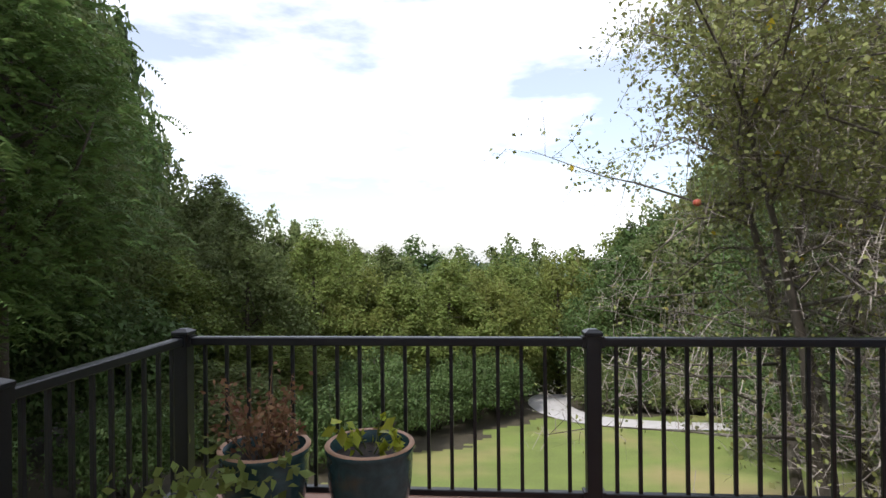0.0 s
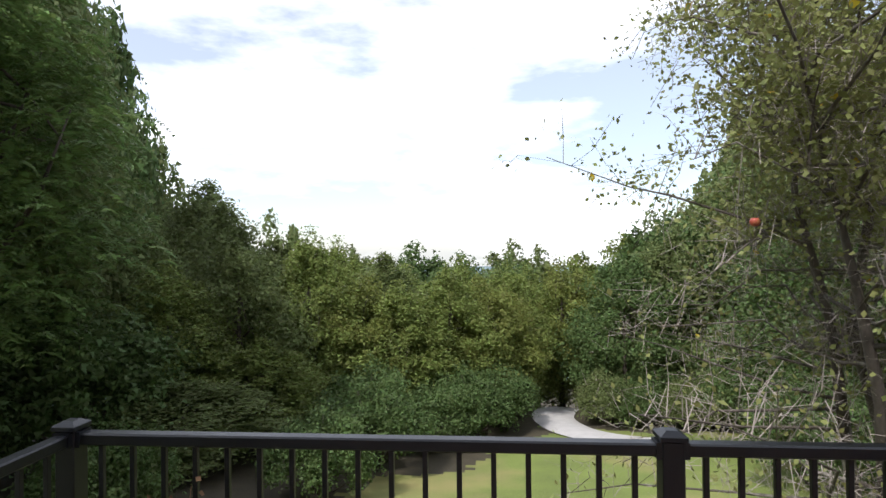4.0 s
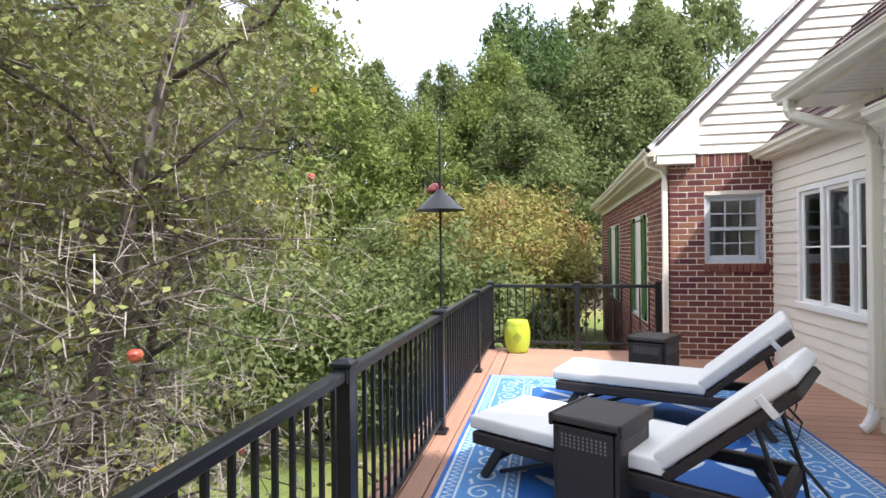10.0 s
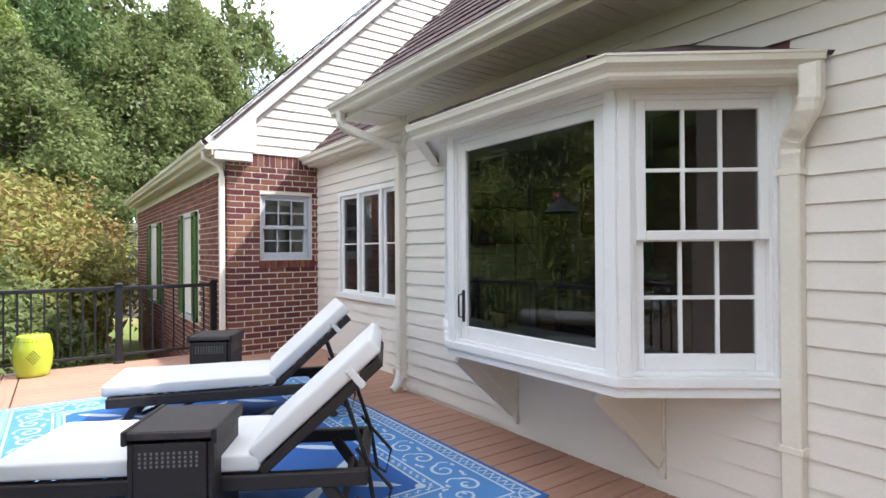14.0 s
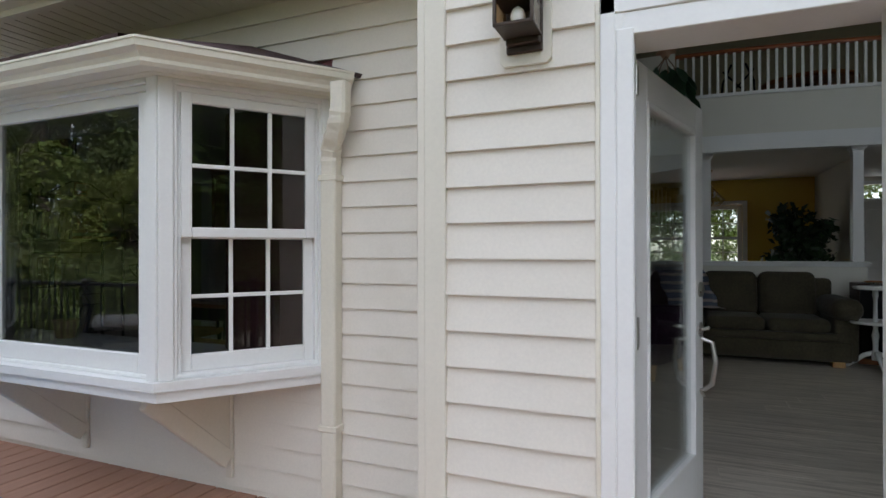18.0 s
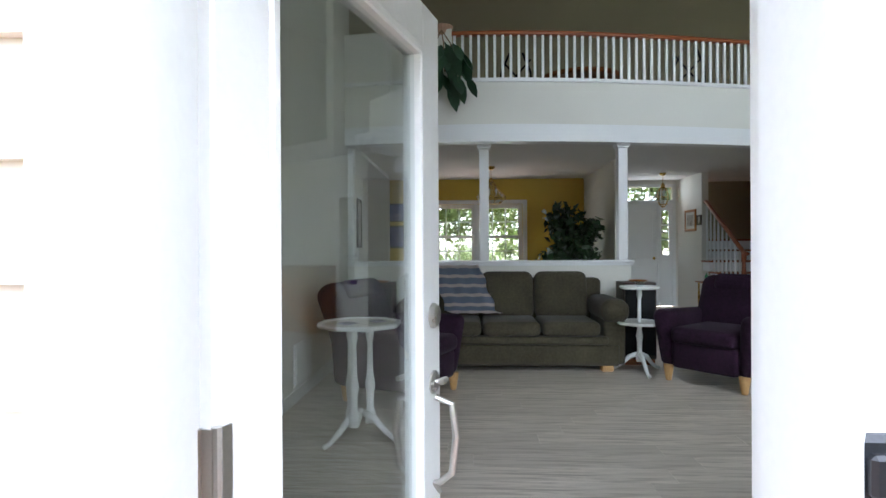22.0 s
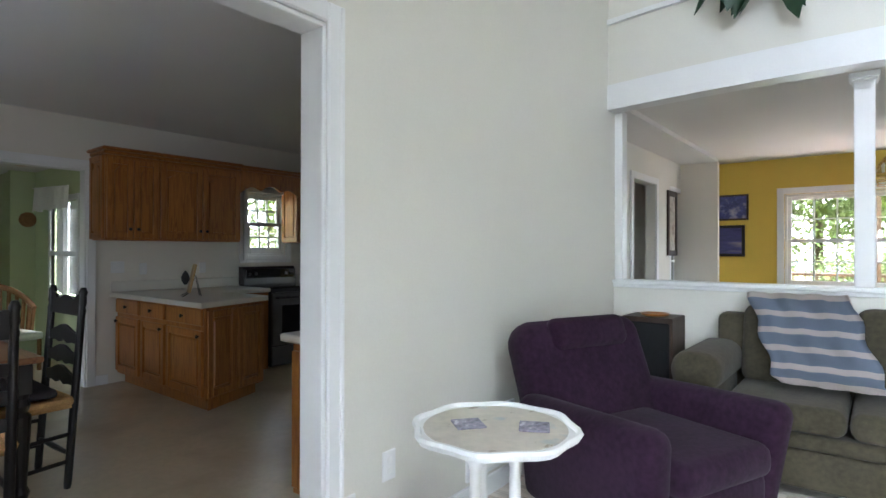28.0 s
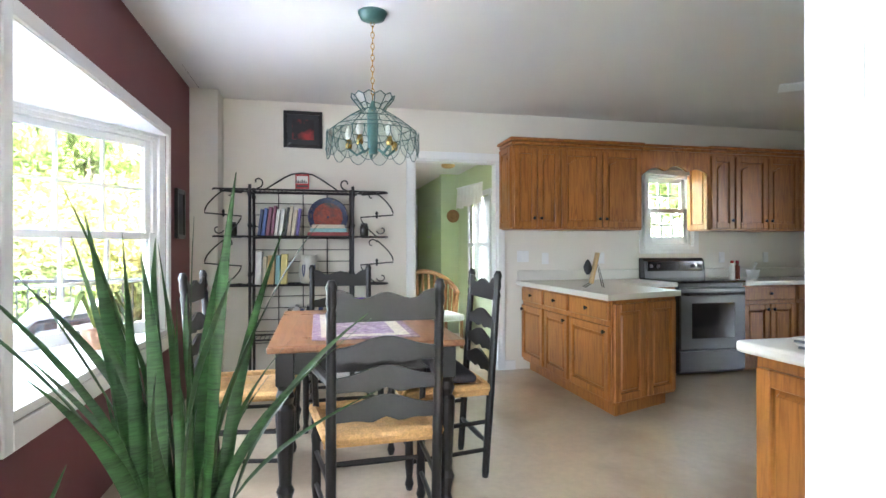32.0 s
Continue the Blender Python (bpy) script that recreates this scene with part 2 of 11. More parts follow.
def material(name, color, rough=0.5, metal=0.0, var=0.12, scale=6.0, fine=60.0, bump=0.1, stretch=(1, 1, 1), spec=0.5, dirt=None, dirt_scale=1.5, dirt_lo=0.55, per_object=0.0, per_island=0.0, coords="Object", sheen=0.0, trans=0.0):
    """A surface with two scales of variation, fine relief and, if given, blotches of a second colour."""
    m = bpy.data.materials.new(name)
    m.use_nodes = True
    nt = m.node_tree
    n, l = nt.nodes, nt.links
    bsdf = n["Principled BSDF"]
    tc = n.new("ShaderNodeTexCoord")
    mp = n.new("ShaderNodeMapping")
    mp.inputs["Scale"].default_value = stretch
    l.new(tc.outputs[coords], mp.inputs["Vector"])
    big = n.new("ShaderNodeTexNoise")
    big.inputs["Scale"].default_value, big.inputs["Detail"].default_value = scale, 4
    small = n.new("ShaderNodeTexNoise")
    small.inputs["Scale"].default_value, small.inputs["Detail"].default_value = fine, 3
    l.new(mp.outputs["Vector"], big.inputs["Vector"])
    l.new(mp.outputs["Vector"], small.inputs["Vector"])
    add = n.new("ShaderNodeMath")
    add.operation = "ADD"
    l.new(big.outputs["Fac"], add.inputs[0])
    l.new(small.outputs["Fac"], add.inputs[1])
    rng = n.new("ShaderNodeMapRange")
    rng.inputs["From Min"].default_value, rng.inputs["From Max"].default_value = 0.6, 1.4
    rng.inputs["To Min"].default_value, rng.inputs["To Max"].default_value = 1 - var, 1 + var
    l.new(add.outputs[0], rng.inputs["Value"])
    hsv = n.new("ShaderNodeHueSaturation")
    hsv.inputs["Color"].default_value = (*color, 1)
    value = rng.outputs["Result"]
    for amount, node, out in ((per_object, "ShaderNodeObjectInfo", "Random"), (per_island, "ShaderNodeNewGeometry", "Random Per Island")):
        if amount:
            info = n.new(node)
            r2 = n.new("ShaderNodeMapRange")
            r2.inputs["To Min"].default_value, r2.inputs["To Max"].default_value = 1 - amount, 1 + amount
            l.new(info.outputs[out], r2.inputs["Value"])
            mul = n.new("ShaderNodeMath")
            mul.operation = "MULTIPLY"
            l.new(value, mul.inputs[0])
            l.new(r2.outputs["Result"], mul.inputs[1])
            value = mul.outputs[0]
            if amount >= 0.2:
                r3 = n.new("ShaderNodeMapRange")
                r3.inputs["To Min"].default_value, r3.inputs["To Max"].default_value = 0.5 - amount * 0.06, 0.5 + amount * 0.06
                l.new(info.outputs[out], r3.inputs["Value"])
                l.new(r3.outputs["Result"], hsv.inputs["Hue"])
    l.new(value, hsv.inputs["Value"])
    col = hsv.outputs["Color"]
    if dirt:
        dn = n.new("ShaderNodeTexNoise")
        dn.inputs["Scale"].default_value, dn.inputs["Detail"].default_value = dirt_scale, 6
        l.new(mp.outputs["Vector"], dn.inputs["Vector"])
        dr = n.new("ShaderNodeMapRange")
        dr.inputs["From Min"].default_value, dr.inputs["From Max"].default_value = dirt_lo, dirt_lo + 0.2
        l.new(dn.outputs["Fac"], dr.inputs["Value"])
        mx = n.new("ShaderNodeMix")
        mx.data_type = "RGBA"
        l.new(dr.outputs["Result"], mx.inputs["Factor"])
        l.new(col, mx.inputs["A"])
        mx.inputs["B"].default_value = (*dirt, 1)
        col = mx.outputs["Result"]
    l.new(col, bsdf.inputs["Base Color"])
    rr = n.new("ShaderNodeMapRange")
    rr.inputs["To Min"].default_value, rr.inputs["To Max"].default_value = max(0.02, rough - 0.08), min(1, rough + 0.08)
    l.new(big.outputs["Fac"], rr.inputs["Value"])
    l.new(rr.outputs["Result"], bsdf.inputs["Roughness"])
    bsdf.inputs["Metallic"].default_value = metal
    bsdf.inputs["Specular IOR Level"].default_value = spec
    if sheen:
        bsdf.inputs["Sheen Weight"].default_value = sheen
    if bump:
        bp = n.new("ShaderNodeBump")
        bp.inputs["Strength"].default_value, bp.inputs["Distance"].default_value = bump, 0.01
        l.new(small.outputs["Fac"], bp.inputs["Height"])
        l.new(bp.outputs["Normal"], bsdf.inputs["Normal"])
    if trans:
        tr = n.new("ShaderNodeBsdfTranslucent")
        l.new(col, tr.inputs["Color"])
        ms = n.new("ShaderNodeMixShader")
        ms.inputs["Fac"].default_value = trans
        l.new(bsdf.outputs["BSDF"], ms.inputs[1])
        l.new(tr.outputs["BSDF"], ms.inputs[2])
        l.new(ms.outputs["Shader"], n["Material Output"].inputs["Surface"])
    return m


def glass(name, tint=(0.93, 0.96, 0.95), rough=0.0, ior=1.45):
    """A thin pane: clear, with a glossy coat that grows at grazing angles."""
    m = bpy.data.materials.new(name)
    m.use_nodes = True
    n, l = m.node_tree.nodes, m.node_tree.links
    n.remove(n["Principled BSDF"])
    lw = n.new("ShaderNodeLayerWeight")
    lw.inputs["Blend"].default_value = 0.5
    pw = n.new("ShaderNodeMath")
    pw.operation, pw.inputs[1].default_value = "POWER", 4.0
    fr = n.new("ShaderNodeMapRange")
    fr.inputs["To Min"].default_value, fr.inputs["To Max"].default_value = ((ior - 1) / (ior + 1)) ** 2 + 0.01, 0.95
    l.new(lw.outputs["Facing"], pw.inputs[0])
    l.new(pw.outputs[0], fr.inputs["Value"])
    tr = n.new("ShaderNodeBsdfTransparent")
    tr.inputs["Color"].default_value = (*tint, 1)
    gl = n.new("ShaderNodeBsdfGlossy")
    gl.inputs["Roughness"].default_value = rough
    ms = n.new("ShaderNodeMixShader")
    l.new(fr.outputs["Result"], ms.inputs["Fac"])
    l.new(tr.outputs["BSDF"], ms.inputs[1])
    l.new(gl.outputs["BSDF"], ms.inputs[2])
    l.new(ms.outputs["Shader"], n["Material Output"].inputs["Surface"])
    return m


def wood(name, light, dark, scale=1.0, along=(1, 1, 12), rough=0.4, coords="Object", per_object=0.08):
    """Grained wood: stretched noise between two browns."""
    m = material(name, light, rough, var=0.08, scale=3, fine=80, bump=0.05, per_object=per_object, coords=coords)
    n, l = m.node_tree.nodes, m.node_tree.links
    tc = n.new("ShaderNodeTexCoord")
    mp = n.new("ShaderNodeMapping")
    mp.inputs["Scale"].default_value = tuple(14 * scale / a for a in along)
    l.new(tc.outputs[coords], mp.inputs["Vector"])
    g = n.new("ShaderNodeTexNoise")
    g.inputs["Scale"].default_value, g.inputs["Detail"].default_value, g.inputs["Distortion"].default_value = 3.0, 6, 1.2
    l.new(mp.outputs["Vector"], g.inputs["Vector"])
    r = n.new("ShaderNodeMapRange")
    r.inputs["From Min"].default_value, r.inputs["From Max"].default_value = 0.42, 0.68
    l.new(g.outputs["Fac"], r.inputs["Value"])
    bs = n["Principled BSDF"]
    src = bs.inputs["Base Color"].links[0].from_socket
    mx = n.new("ShaderNodeMix")
    mx.data_type = "RGBA"
    l.new(r.outputs["Result"], mx.inputs["Factor"])
    l.new(src, mx.inputs["A"])
    mx.inputs["B"].default_value = (*dark, 1)
    l.new(mx.outputs["Result"], bs.inputs["Base Color"])
    return m


M = {}
M["siding"] = material("cream_siding", (0.76, 0.715, 0.635), 0.55, var=0.05, scale=2.5, fine=90, bump=0.04, dirt=(0.62, 0.57, 0.47), dirt_scale=1.2, dirt_lo=0.62)
M["white_paint"] = material("white_paint", (0.82, 0.82, 0.80), 0.4, var=0.03, scale=4, fine=70, bump=0.02, dirt=(0.66, 0.65, 0.6), dirt_scale=3.0, dirt_lo=0.68)
M["cream_gutter"] = material("cream_gutter", (0.76, 0.72, 0.61), 0.4, var=0.05, scale=3, fine=60, bump=0.02, dirt=(0.55, 0.5, 0.4), dirt_scale=2.2, dirt_lo=0.66)
M["tan_board"] = material("cream_trim_board", (0.74, 0.70, 0.60), 0.5, var=0.04, scale=3, fine=60, bump=0.03)
M["black_metal"] = material("black_powder_coat", (0.012, 0.013, 0.016), 0.38, var=0.25, scale=8, fine=200, bump=0.05)
M["deck"] = wood("composite_deck", (0.42, 0.235, 0.16), (0.35, 0.19, 0.13), 1.0, (14, 1, 1), 0.6, per_object=0.1)
M["brick"] = material("red_brick", (0.17, 0.055, 0.04), 0.85, var=0.3, scale=10, fine=120, bump=0.5, per_object=0.42)
M["brick_stuff"] = material("red_brick_far", (0.17, 0.055, 0.04), 0.85, var=0.3, scale=10, fine=120, bump=0.5, per_island=0.42)
M["mortar"] = material("mortar", (0.66, 0.60, 0.52), 0.95, var=0.12, scale=8, fine=150, bump=0.4)
M["shingle"] = material("brown_shingle", (0.085, 0.052, 0.05), 0.9, var=0.3, scale=3, fine=160, bump=0.5, per_island=0.3)
M["wall_paint"] = material("pale_cream_wall_paint", (0.73, 0.71, 0.64), 0.6, var=0.03, scale=2, fine=120, bump=0.03)
M["kitchen_paint"] = material("cream_kitchen_paint", (0.75, 0.71, 0.63), 0.6, var=0.03, scale=2, fine=120, bump=0.03)
M["maroon_paint"] = material("maroon_wall_paint", (0.16, 0.045, 0.05), 0.6, var=0.06, scale=2, fine=120, bump=0.03)
M["yellow_paint"] = material("mustard_wall_paint", (0.62, 0.43, 0.06), 0.6, var=0.05, scale=2, fine=120, bump=0.03)
M["green_paint"] = material("pale_green_wall_paint", (0.54, 0.61, 0.36), 0.6, var=0.04, scale=2, fine=120, bump=0.03)
M["ceiling"] = material("white_ceiling_paint", (0.74, 0.72, 0.69), 0.8, var=0.03, scale=1.5, fine=150, bump=0.06)
M["trim"] = material("white_trim_paint", (0.80, 0.80, 0.79), 0.35, var=0.02, scale=4, fine=60, bump=0.015)
M["laminate"] = wood("grey_oak_plank", (0.63, 0.565, 0.485), (0.40, 0.345, 0.28), 0.8, (14, 1, 1), 0.33, per_object=0.1)
M["vinyl"] = material("mottled_vinyl_floor", (0.50, 0.41, 0.30), 0.32, var=0.12, scale=2.2, fine=26, bump=0.02, dirt=(0.34, 0.25, 0.16), dirt_scale=1.4, dirt_lo=0.5)
M["glass"] = glass("window_glass", (0.87, 0.90, 0.89), 0.0, 1.75)
# tint put in to dim the rooms behind these panes
M["glass_bay"] = glass("dimming_bay_glass", (0.56, 0.575, 0.575), 0.0, 1.75)
M["cherry"] = wood("stained_cherry", (0.30, 0.11, 0.035), (0.18, 0.06, 0.02), 1.0, (14, 1, 1), 0.35)
M["oak"] = wood("honey_oak", (0.40, 0.155, 0.030), (0.24, 0.082, 0.018), 1.0, (1, 1, 12), 0.35)
M["grass"] = material("mown_grass", (0.15, 0.19, 0.04), 0.9, var=0.3, scale=0.8, fine=24, bump=0.6, dirt=(0.30, 0.24, 0.10), dirt_scale=0.22, dirt_lo=0.5, coords="Object")
M["leaf_litter"] = material("forest_floor", (0.055, 0.045, 0.025), 0.95, var=0.4, scale=2, fine=30, bump=0.7)
M["gravel"] = material("pale_gravel", (0.46, 0.44, 0.42), 0.95, var=0.15, scale=3, fine=60, bump=0.5)
# the haze over the distant hills is put into this blue-grey
M["hazy_far_woods"] = material("hazy_far_wooded_hills", (0.13, 0.19, 0.20), 0.95, var=0.2, scale=0.02, fine=0.3, bump=0.0)
M["bark"] = material("brown_bark", (0.085, 0.065, 0.05), 0.9, var=0.3, scale=5, fine=40, bump=0.6, stretch=(1, 1, 0.25))
M["bark_grey"] = material("grey_apple_bark", (0.11, 0.092, 0.076), 0.9, var=0.3, scale=6, fine=50, bump=0.6, stretch=(1, 1, 0.3), dirt=(0.30, 0.29, 0.25), dirt_scale=5, dirt_lo=0.55)
M["twig"] = material("grey_twig_bark", (0.30, 0.26, 0.23), 0.9, var=0.3, scale=8, fine=60, bump=0.0)
M["leaf_mid"] = material("green_leaf", (0.165, 0.20, 0.072), 0.55, var=0.3, scale=0.5, fine=3, bump=0, spec=0.2, per_island=0.3, trans=0.42)
M["leaf_bright"] = material("bright_green_leaf", (0.205, 0.25, 0.068), 0.55, var=0.3, scale=0.5, fine=3, bump=0, spec=0.2, per_island=0.3, trans=0.45)
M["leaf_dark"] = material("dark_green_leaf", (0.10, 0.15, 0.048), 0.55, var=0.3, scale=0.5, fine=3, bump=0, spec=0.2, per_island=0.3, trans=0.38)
M["leaf_near"] = material("feathered_green_leaf", (0.135, 0.20, 0.06), 0.5, var=0.3, scale=0.5, fine=3, bump=0, spec=0.25, per_island=0.3, trans=0.42)
M["leaf_yellowish"] = material("yellow_green_leaf", (0.21, 0.235, 0.062), 0.55, var=0.3, scale=0.5, fine=3, bump=0, spec=0.2, per_island=0.3, trans=0.45)
M["leaf_rust"] = material("rusty_leaf", (0.22, 0.215, 0.06), 0.6, var=0.3, scale=0.8, fine=4, bump=0, spec=0.2, per_island=0.3, trans=0.3, dirt=(0.25, 0.115, 0.05), dirt_scale=1.3, dirt_lo=0.51)
M["leaf_apple"] = material("apple_leaf", (0.25, 0.265, 0.095), 0.5, var=0.3, scale=1, fine=6, bump=0, spec=0.2, per_island=0.3, trans=0.35)
M["leaf_yellow"] = material("yellow_leaf", (0.55, 0.40, 0.03), 0.5, var=0.2, scale=1, fine=6, bump=0, per_island=0.2, trans=0.35)
M["apple_red"] = material("red_apple_skin", (0.42, 0.08, 0.05), 0.35, var=0.25, scale=12, fine=60, bump=0, dirt=(0.5, 0.3, 0.12), dirt_scale=14)
M["nickel"] = material("satin_nickel", (0.55, 0.53, 0.5), 0.3, metal=1.0, var=0.06, scale=10, fine=200, bump=0.02)
M["grey_frame"] = material("grey_painted_frame", (0.52, 0.54, 0.58), 0.4, var=0.04, scale=5, fine=80, bump=0.02)
M["bronze"] = material("dark_bronze", (0.06, 0.045, 0.035), 0.45, metal=0.6, var=0.2, scale=8, fine=90, bump=0.05)
M["amber"] = glass("amber_seeded_glass", (0.75, 0.62, 0.48), 0.1)
M["bulb"] = material("frosted_bulb", (0.85, 0.83, 0.78), 0.3, var=0.02, bump=0)
M["green_shutter"] = material("green_shutter_paint", (0.06, 0.13, 0.03), 0.5, var=0.1, scale=4, fine=60, bump=0.05)
M["wicker"] = material("dark_brown_wicker", (0.022, 0.015, 0.012), 0.5, var=0.35, scale=30, fine=120, bump=0.5, stretch=(1, 1, 3))
M["wicker_top"] = material("woven_wicker_top", (0.05, 0.04, 0.036), 0.5, var=0.5, scale=60, fine=140, bump=0.8)
M["rattan_gap_light"] = material("painted_light_through_weave", (0.2, 0.19, 0.18), 0.7, var=0.1, bump=0)
M["cushion"] = material("white_cushion_canvas", (0.78, 0.77, 0.73), 0.85, var=0.03, scale=4, fine=200, bump=0.15, sheen=0.2)
M["lime"] = material("lime_green_glaze", (0.42, 0.50, 0.05), 0.15, var=0.06, scale=6, fine=40, bump=0.02)
M["lime_hole_shade"] = material("painted_hole_shade", (0.10, 0.12, 0.01), 0.8, var=0.1, bump=0)
M["rug_blue"] = material("blue_woven_polypropylene", (0.015, 0.11, 0.38), 0.7, var=0.15, scale=5, fine=160, bump=0.4)
M["rug_mid"] = material("light_blue_weave", (0.075, 0.24, 0.52), 0.7, var=0.15, scale=5, fine=160, bump=0.4)
M["rug_white"] = material("pale_blue_white_weave", (0.52, 0.62, 0.68), 0.7, var=0.1, scale=5, fine=160, bump=0.4)
M["feeder_red"] = material("faded_red_plastic", (0.25, 0.05, 0.05), 0.4, var=0.1, bump=0.02)
M["glaze"] = material("blue_green_pot_glaze", (0.035, 0.075, 0.085), 0.22, var=0.35, scale=7, fine=30, bump=0.06, dirt=(0.10, 0.085, 0.06), dirt_scale=6, dirt_lo=0.58)
M["terracotta"] = material("worn_terracotta_rim", (0.42, 0.25, 0.16), 0.7, var=0.2, scale=10, fine=70, bump=0.2)
M["soil"] = material("potting_soil", (0.03, 0.022, 0.016), 0.95, var=0.4, scale=20, fine=120, bump=0.8)
M["dry_stem"] = material("dry_stem", (0.22, 0.13, 0.07), 0.8, var=0.2, bump=0)
M["dry_leaf"] = material("dry_brown_leaf", (0.24, 0.13, 0.07), 0.8, var=0.2, bump=0, per_island=0.3, trans=0.2)
M["lime_leaf"] = material("yellow_green_young_leaf", (0.36, 0.40, 0.03), 0.5, var=0.2, bump=0, per_island=0.25, trans=0.35)
M["laminate_rest"] = wood("grey_oak_plank_rest", (0.63, 0.565, 0.485), (0.40, 0.345, 0.28), 0.8, (14, 1, 1), 0.33)
M["cherry_red"] = wood("cherry_red_handrail", (0.36, 0.10, 0.03), (0.24, 0.06, 0.02), 1.0, (10, 1, 1), 0.3)
M["black_wood"] = material("black_painted_wood", (0.012, 0.011, 0.011), 0.32, var=0.3, scale=8, fine=90, bump=0.05)
M["dark_walnut"] = wood("dark_walnut", (0.05, 0.028, 0.018), (0.03, 0.016, 0.01), 1.0, (1, 1, 12), 0.4)
M["light_wood"] = wood("blond_beech", (0.55, 0.33, 0.13), (0.45, 0.25, 0.09), 1.0, (1, 1, 8), 0.35)
M["houseplant"] = material("houseplant_leaf", (0.022, 0.06, 0.028), 0.35, var=0.3, scale=4, fine=30, bump=0.05, per_island=0.2)
M["ficus_leaf"] = material("ficus_leaf", (0.018, 0.045, 0.015), 0.35, var=0.3, scale=2, fine=10, bump=0, per_island=0.3)
M["olive_velour"] = material("olive_velour", (0.070, 0.060, 0.038), 0.95, var=0.32, scale=4, fine=40, bump=0.12, sheen=0.12, spec=0.15)
M["purple_velour"] = material("aubergine_velour", (0.027, 0.011, 0.025), 0.95, var=0.45, scale=4, fine=40, bump=0.14, sheen=0.05, spec=0.15)
M["throw_cream"] = material("cream_cotton_throw", (0.66, 0.58, 0.55), 0.9, var=0.06, scale=8, fine=220, bump=0.3)
M["throw_blue"] = material("slate_blue_stripe", (0.22, 0.26, 0.34), 0.9, var=0.06, scale=8, fine=220, bump=0.3)
M["white_furniture"] = material("white_furniture_paint", (0.82, 0.82, 0.80), 0.35, var=0.03, scale=6, fine=60, bump=0.03)
M["watercolour"] = material("watercolour_top", (0.55, 0.50, 0.42), 0.3, var=0.15, scale=14, fine=40, bump=0, dirt=(0.22, 0.34, 0.42), dirt_scale=9, dirt_lo=0.58)
M["coaster"] = material("photo_coaster", (0.35, 0.33, 0.42), 0.25, var=0.5, scale=40, fine=90, bump=0)
M["black_cloth"] = material("black_grille_cloth", (0.01, 0.01, 0.011), 0.9, var=0.2, scale=60, fine=300, bump=0.3)
M["brass"] = material("polished_brass", (0.65, 0.42, 0.13), 0.25, metal=1.0, var=0.08, scale=10, fine=100, bump=0.02)
M["amethyst"] = material("amethyst_crystal", (0.10, 0.07, 0.22), 0.2, var=0.4, scale=30, fine=90, bump=0.1)
M["stone_grey"] = material("pale_grey_cast_stone", (0.45, 0.44, 0.43), 0.8, var=0.15, scale=20, fine=90, bump=0.3)
M["vent_dark"] = material("vent_shadow_grey", (0.25, 0.25, 0.25), 0.8, var=0.05, bump=0)
M["paper"] = material("off_white_mount_board", (0.70, 0.68, 0.62), 0.8, var=0.03, bump=0)
M["art_flower"] = material("flower_print", (0.45, 0.40, 0.34), 0.5, var=0.4, scale=9, fine=40, bump=0, dirt=(0.20, 0.16, 0.12), dirt_scale=14, dirt_lo=0.5)
M["art_blue"] = material("abstract_blue_painting", (0.06, 0.07, 0.22), 0.4, var=0.5, scale=9, fine=40, bump=0, dirt=(0.34, 0.32, 0.42), dirt_scale=11, dirt_lo=0.52)
M["art_sea"] = material("blue_sea_painting", (0.05, 0.05, 0.20), 0.4, var=0.4, scale=3, fine=20, bump=0, stretch=(0.4, 1, 3), dirt=(0.36, 0.30, 0.30), dirt_scale=3.5, dirt_lo=0.56)
M["green_glass"] = material("green_soap_bottle", (0.12, 0.35, 0.18), 0.15, var=0.1, bump=0)
M["laminate_top"] = material("cream_laminate", (0.68, 0.65, 0.58), 0.35, var=0.03, scale=10, fine=150, bump=0.01)
M["black_enamel"] = material("black_enamel", (0.012, 0.012, 0.013), 0.3, var=0.1, bump=0.01)
M["black_glass"] = material("black_ceramic_glass", (0.006, 0.006, 0.007), 0.08, var=0.1, bump=0)
M["steel"] = material("brushed_steel", (0.085, 0.083, 0.08), 0.34, metal=0.9, var=0.08, scale=6, fine=120, bump=0.03, stretch=(1, 1, 8))
M["folder_grey"] = material("grey_folder", (0.12, 0.13, 0.14), 0.6, var=0.1, bump=0.02)
M["wicker_brown"] = material("brown_wicker", (0.28, 0.14, 0.05), 0.6, var=0.3, scale=30, fine=120, bump=0.5)
M["table_top"] = wood("stained_table_top", (0.33, 0.15, 0.065), (0.24, 0.10, 0.04), 0.8, (12, 1, 1), 0.3)
M["quilt"] = material("purple_quilt_cotton", (0.30, 0.20, 0.26), 0.85, var=0.5, scale=26, fine=70, bump=0.4, dirt=(0.55, 0.45, 0.40), dirt_scale=22, dirt_lo=0.5)
M["quilt_cream"] = material("cream_quilt_border", (0.62, 0.54, 0.42), 0.85, var=0.3, scale=30, fine=90, bump=0.4, dirt=(0.30, 0.20, 0.30), dirt_scale=30, dirt_lo=0.55)
M["violet_glass"] = material("violet_glass", (0.07, 0.01, 0.30), 0.08, var=0.1, bump=0)
M["rush"] = material("woven_rush", (0.50, 0.29, 0.11), 0.75, var=0.35, scale=40, fine=160, bump=0.6, per_island=0.15)
M["dark_fabric"] = material("dark_seat_fabric", (0.05, 0.045, 0.05), 0.9, var=0.3, scale=20, fine=100, bump=0.2)
M["olive_paint"] = material("olive_tan_wall_paint", (0.36, 0.32, 0.21), 0.7, var=0.04, scale=2, fine=120, bump=0.03)
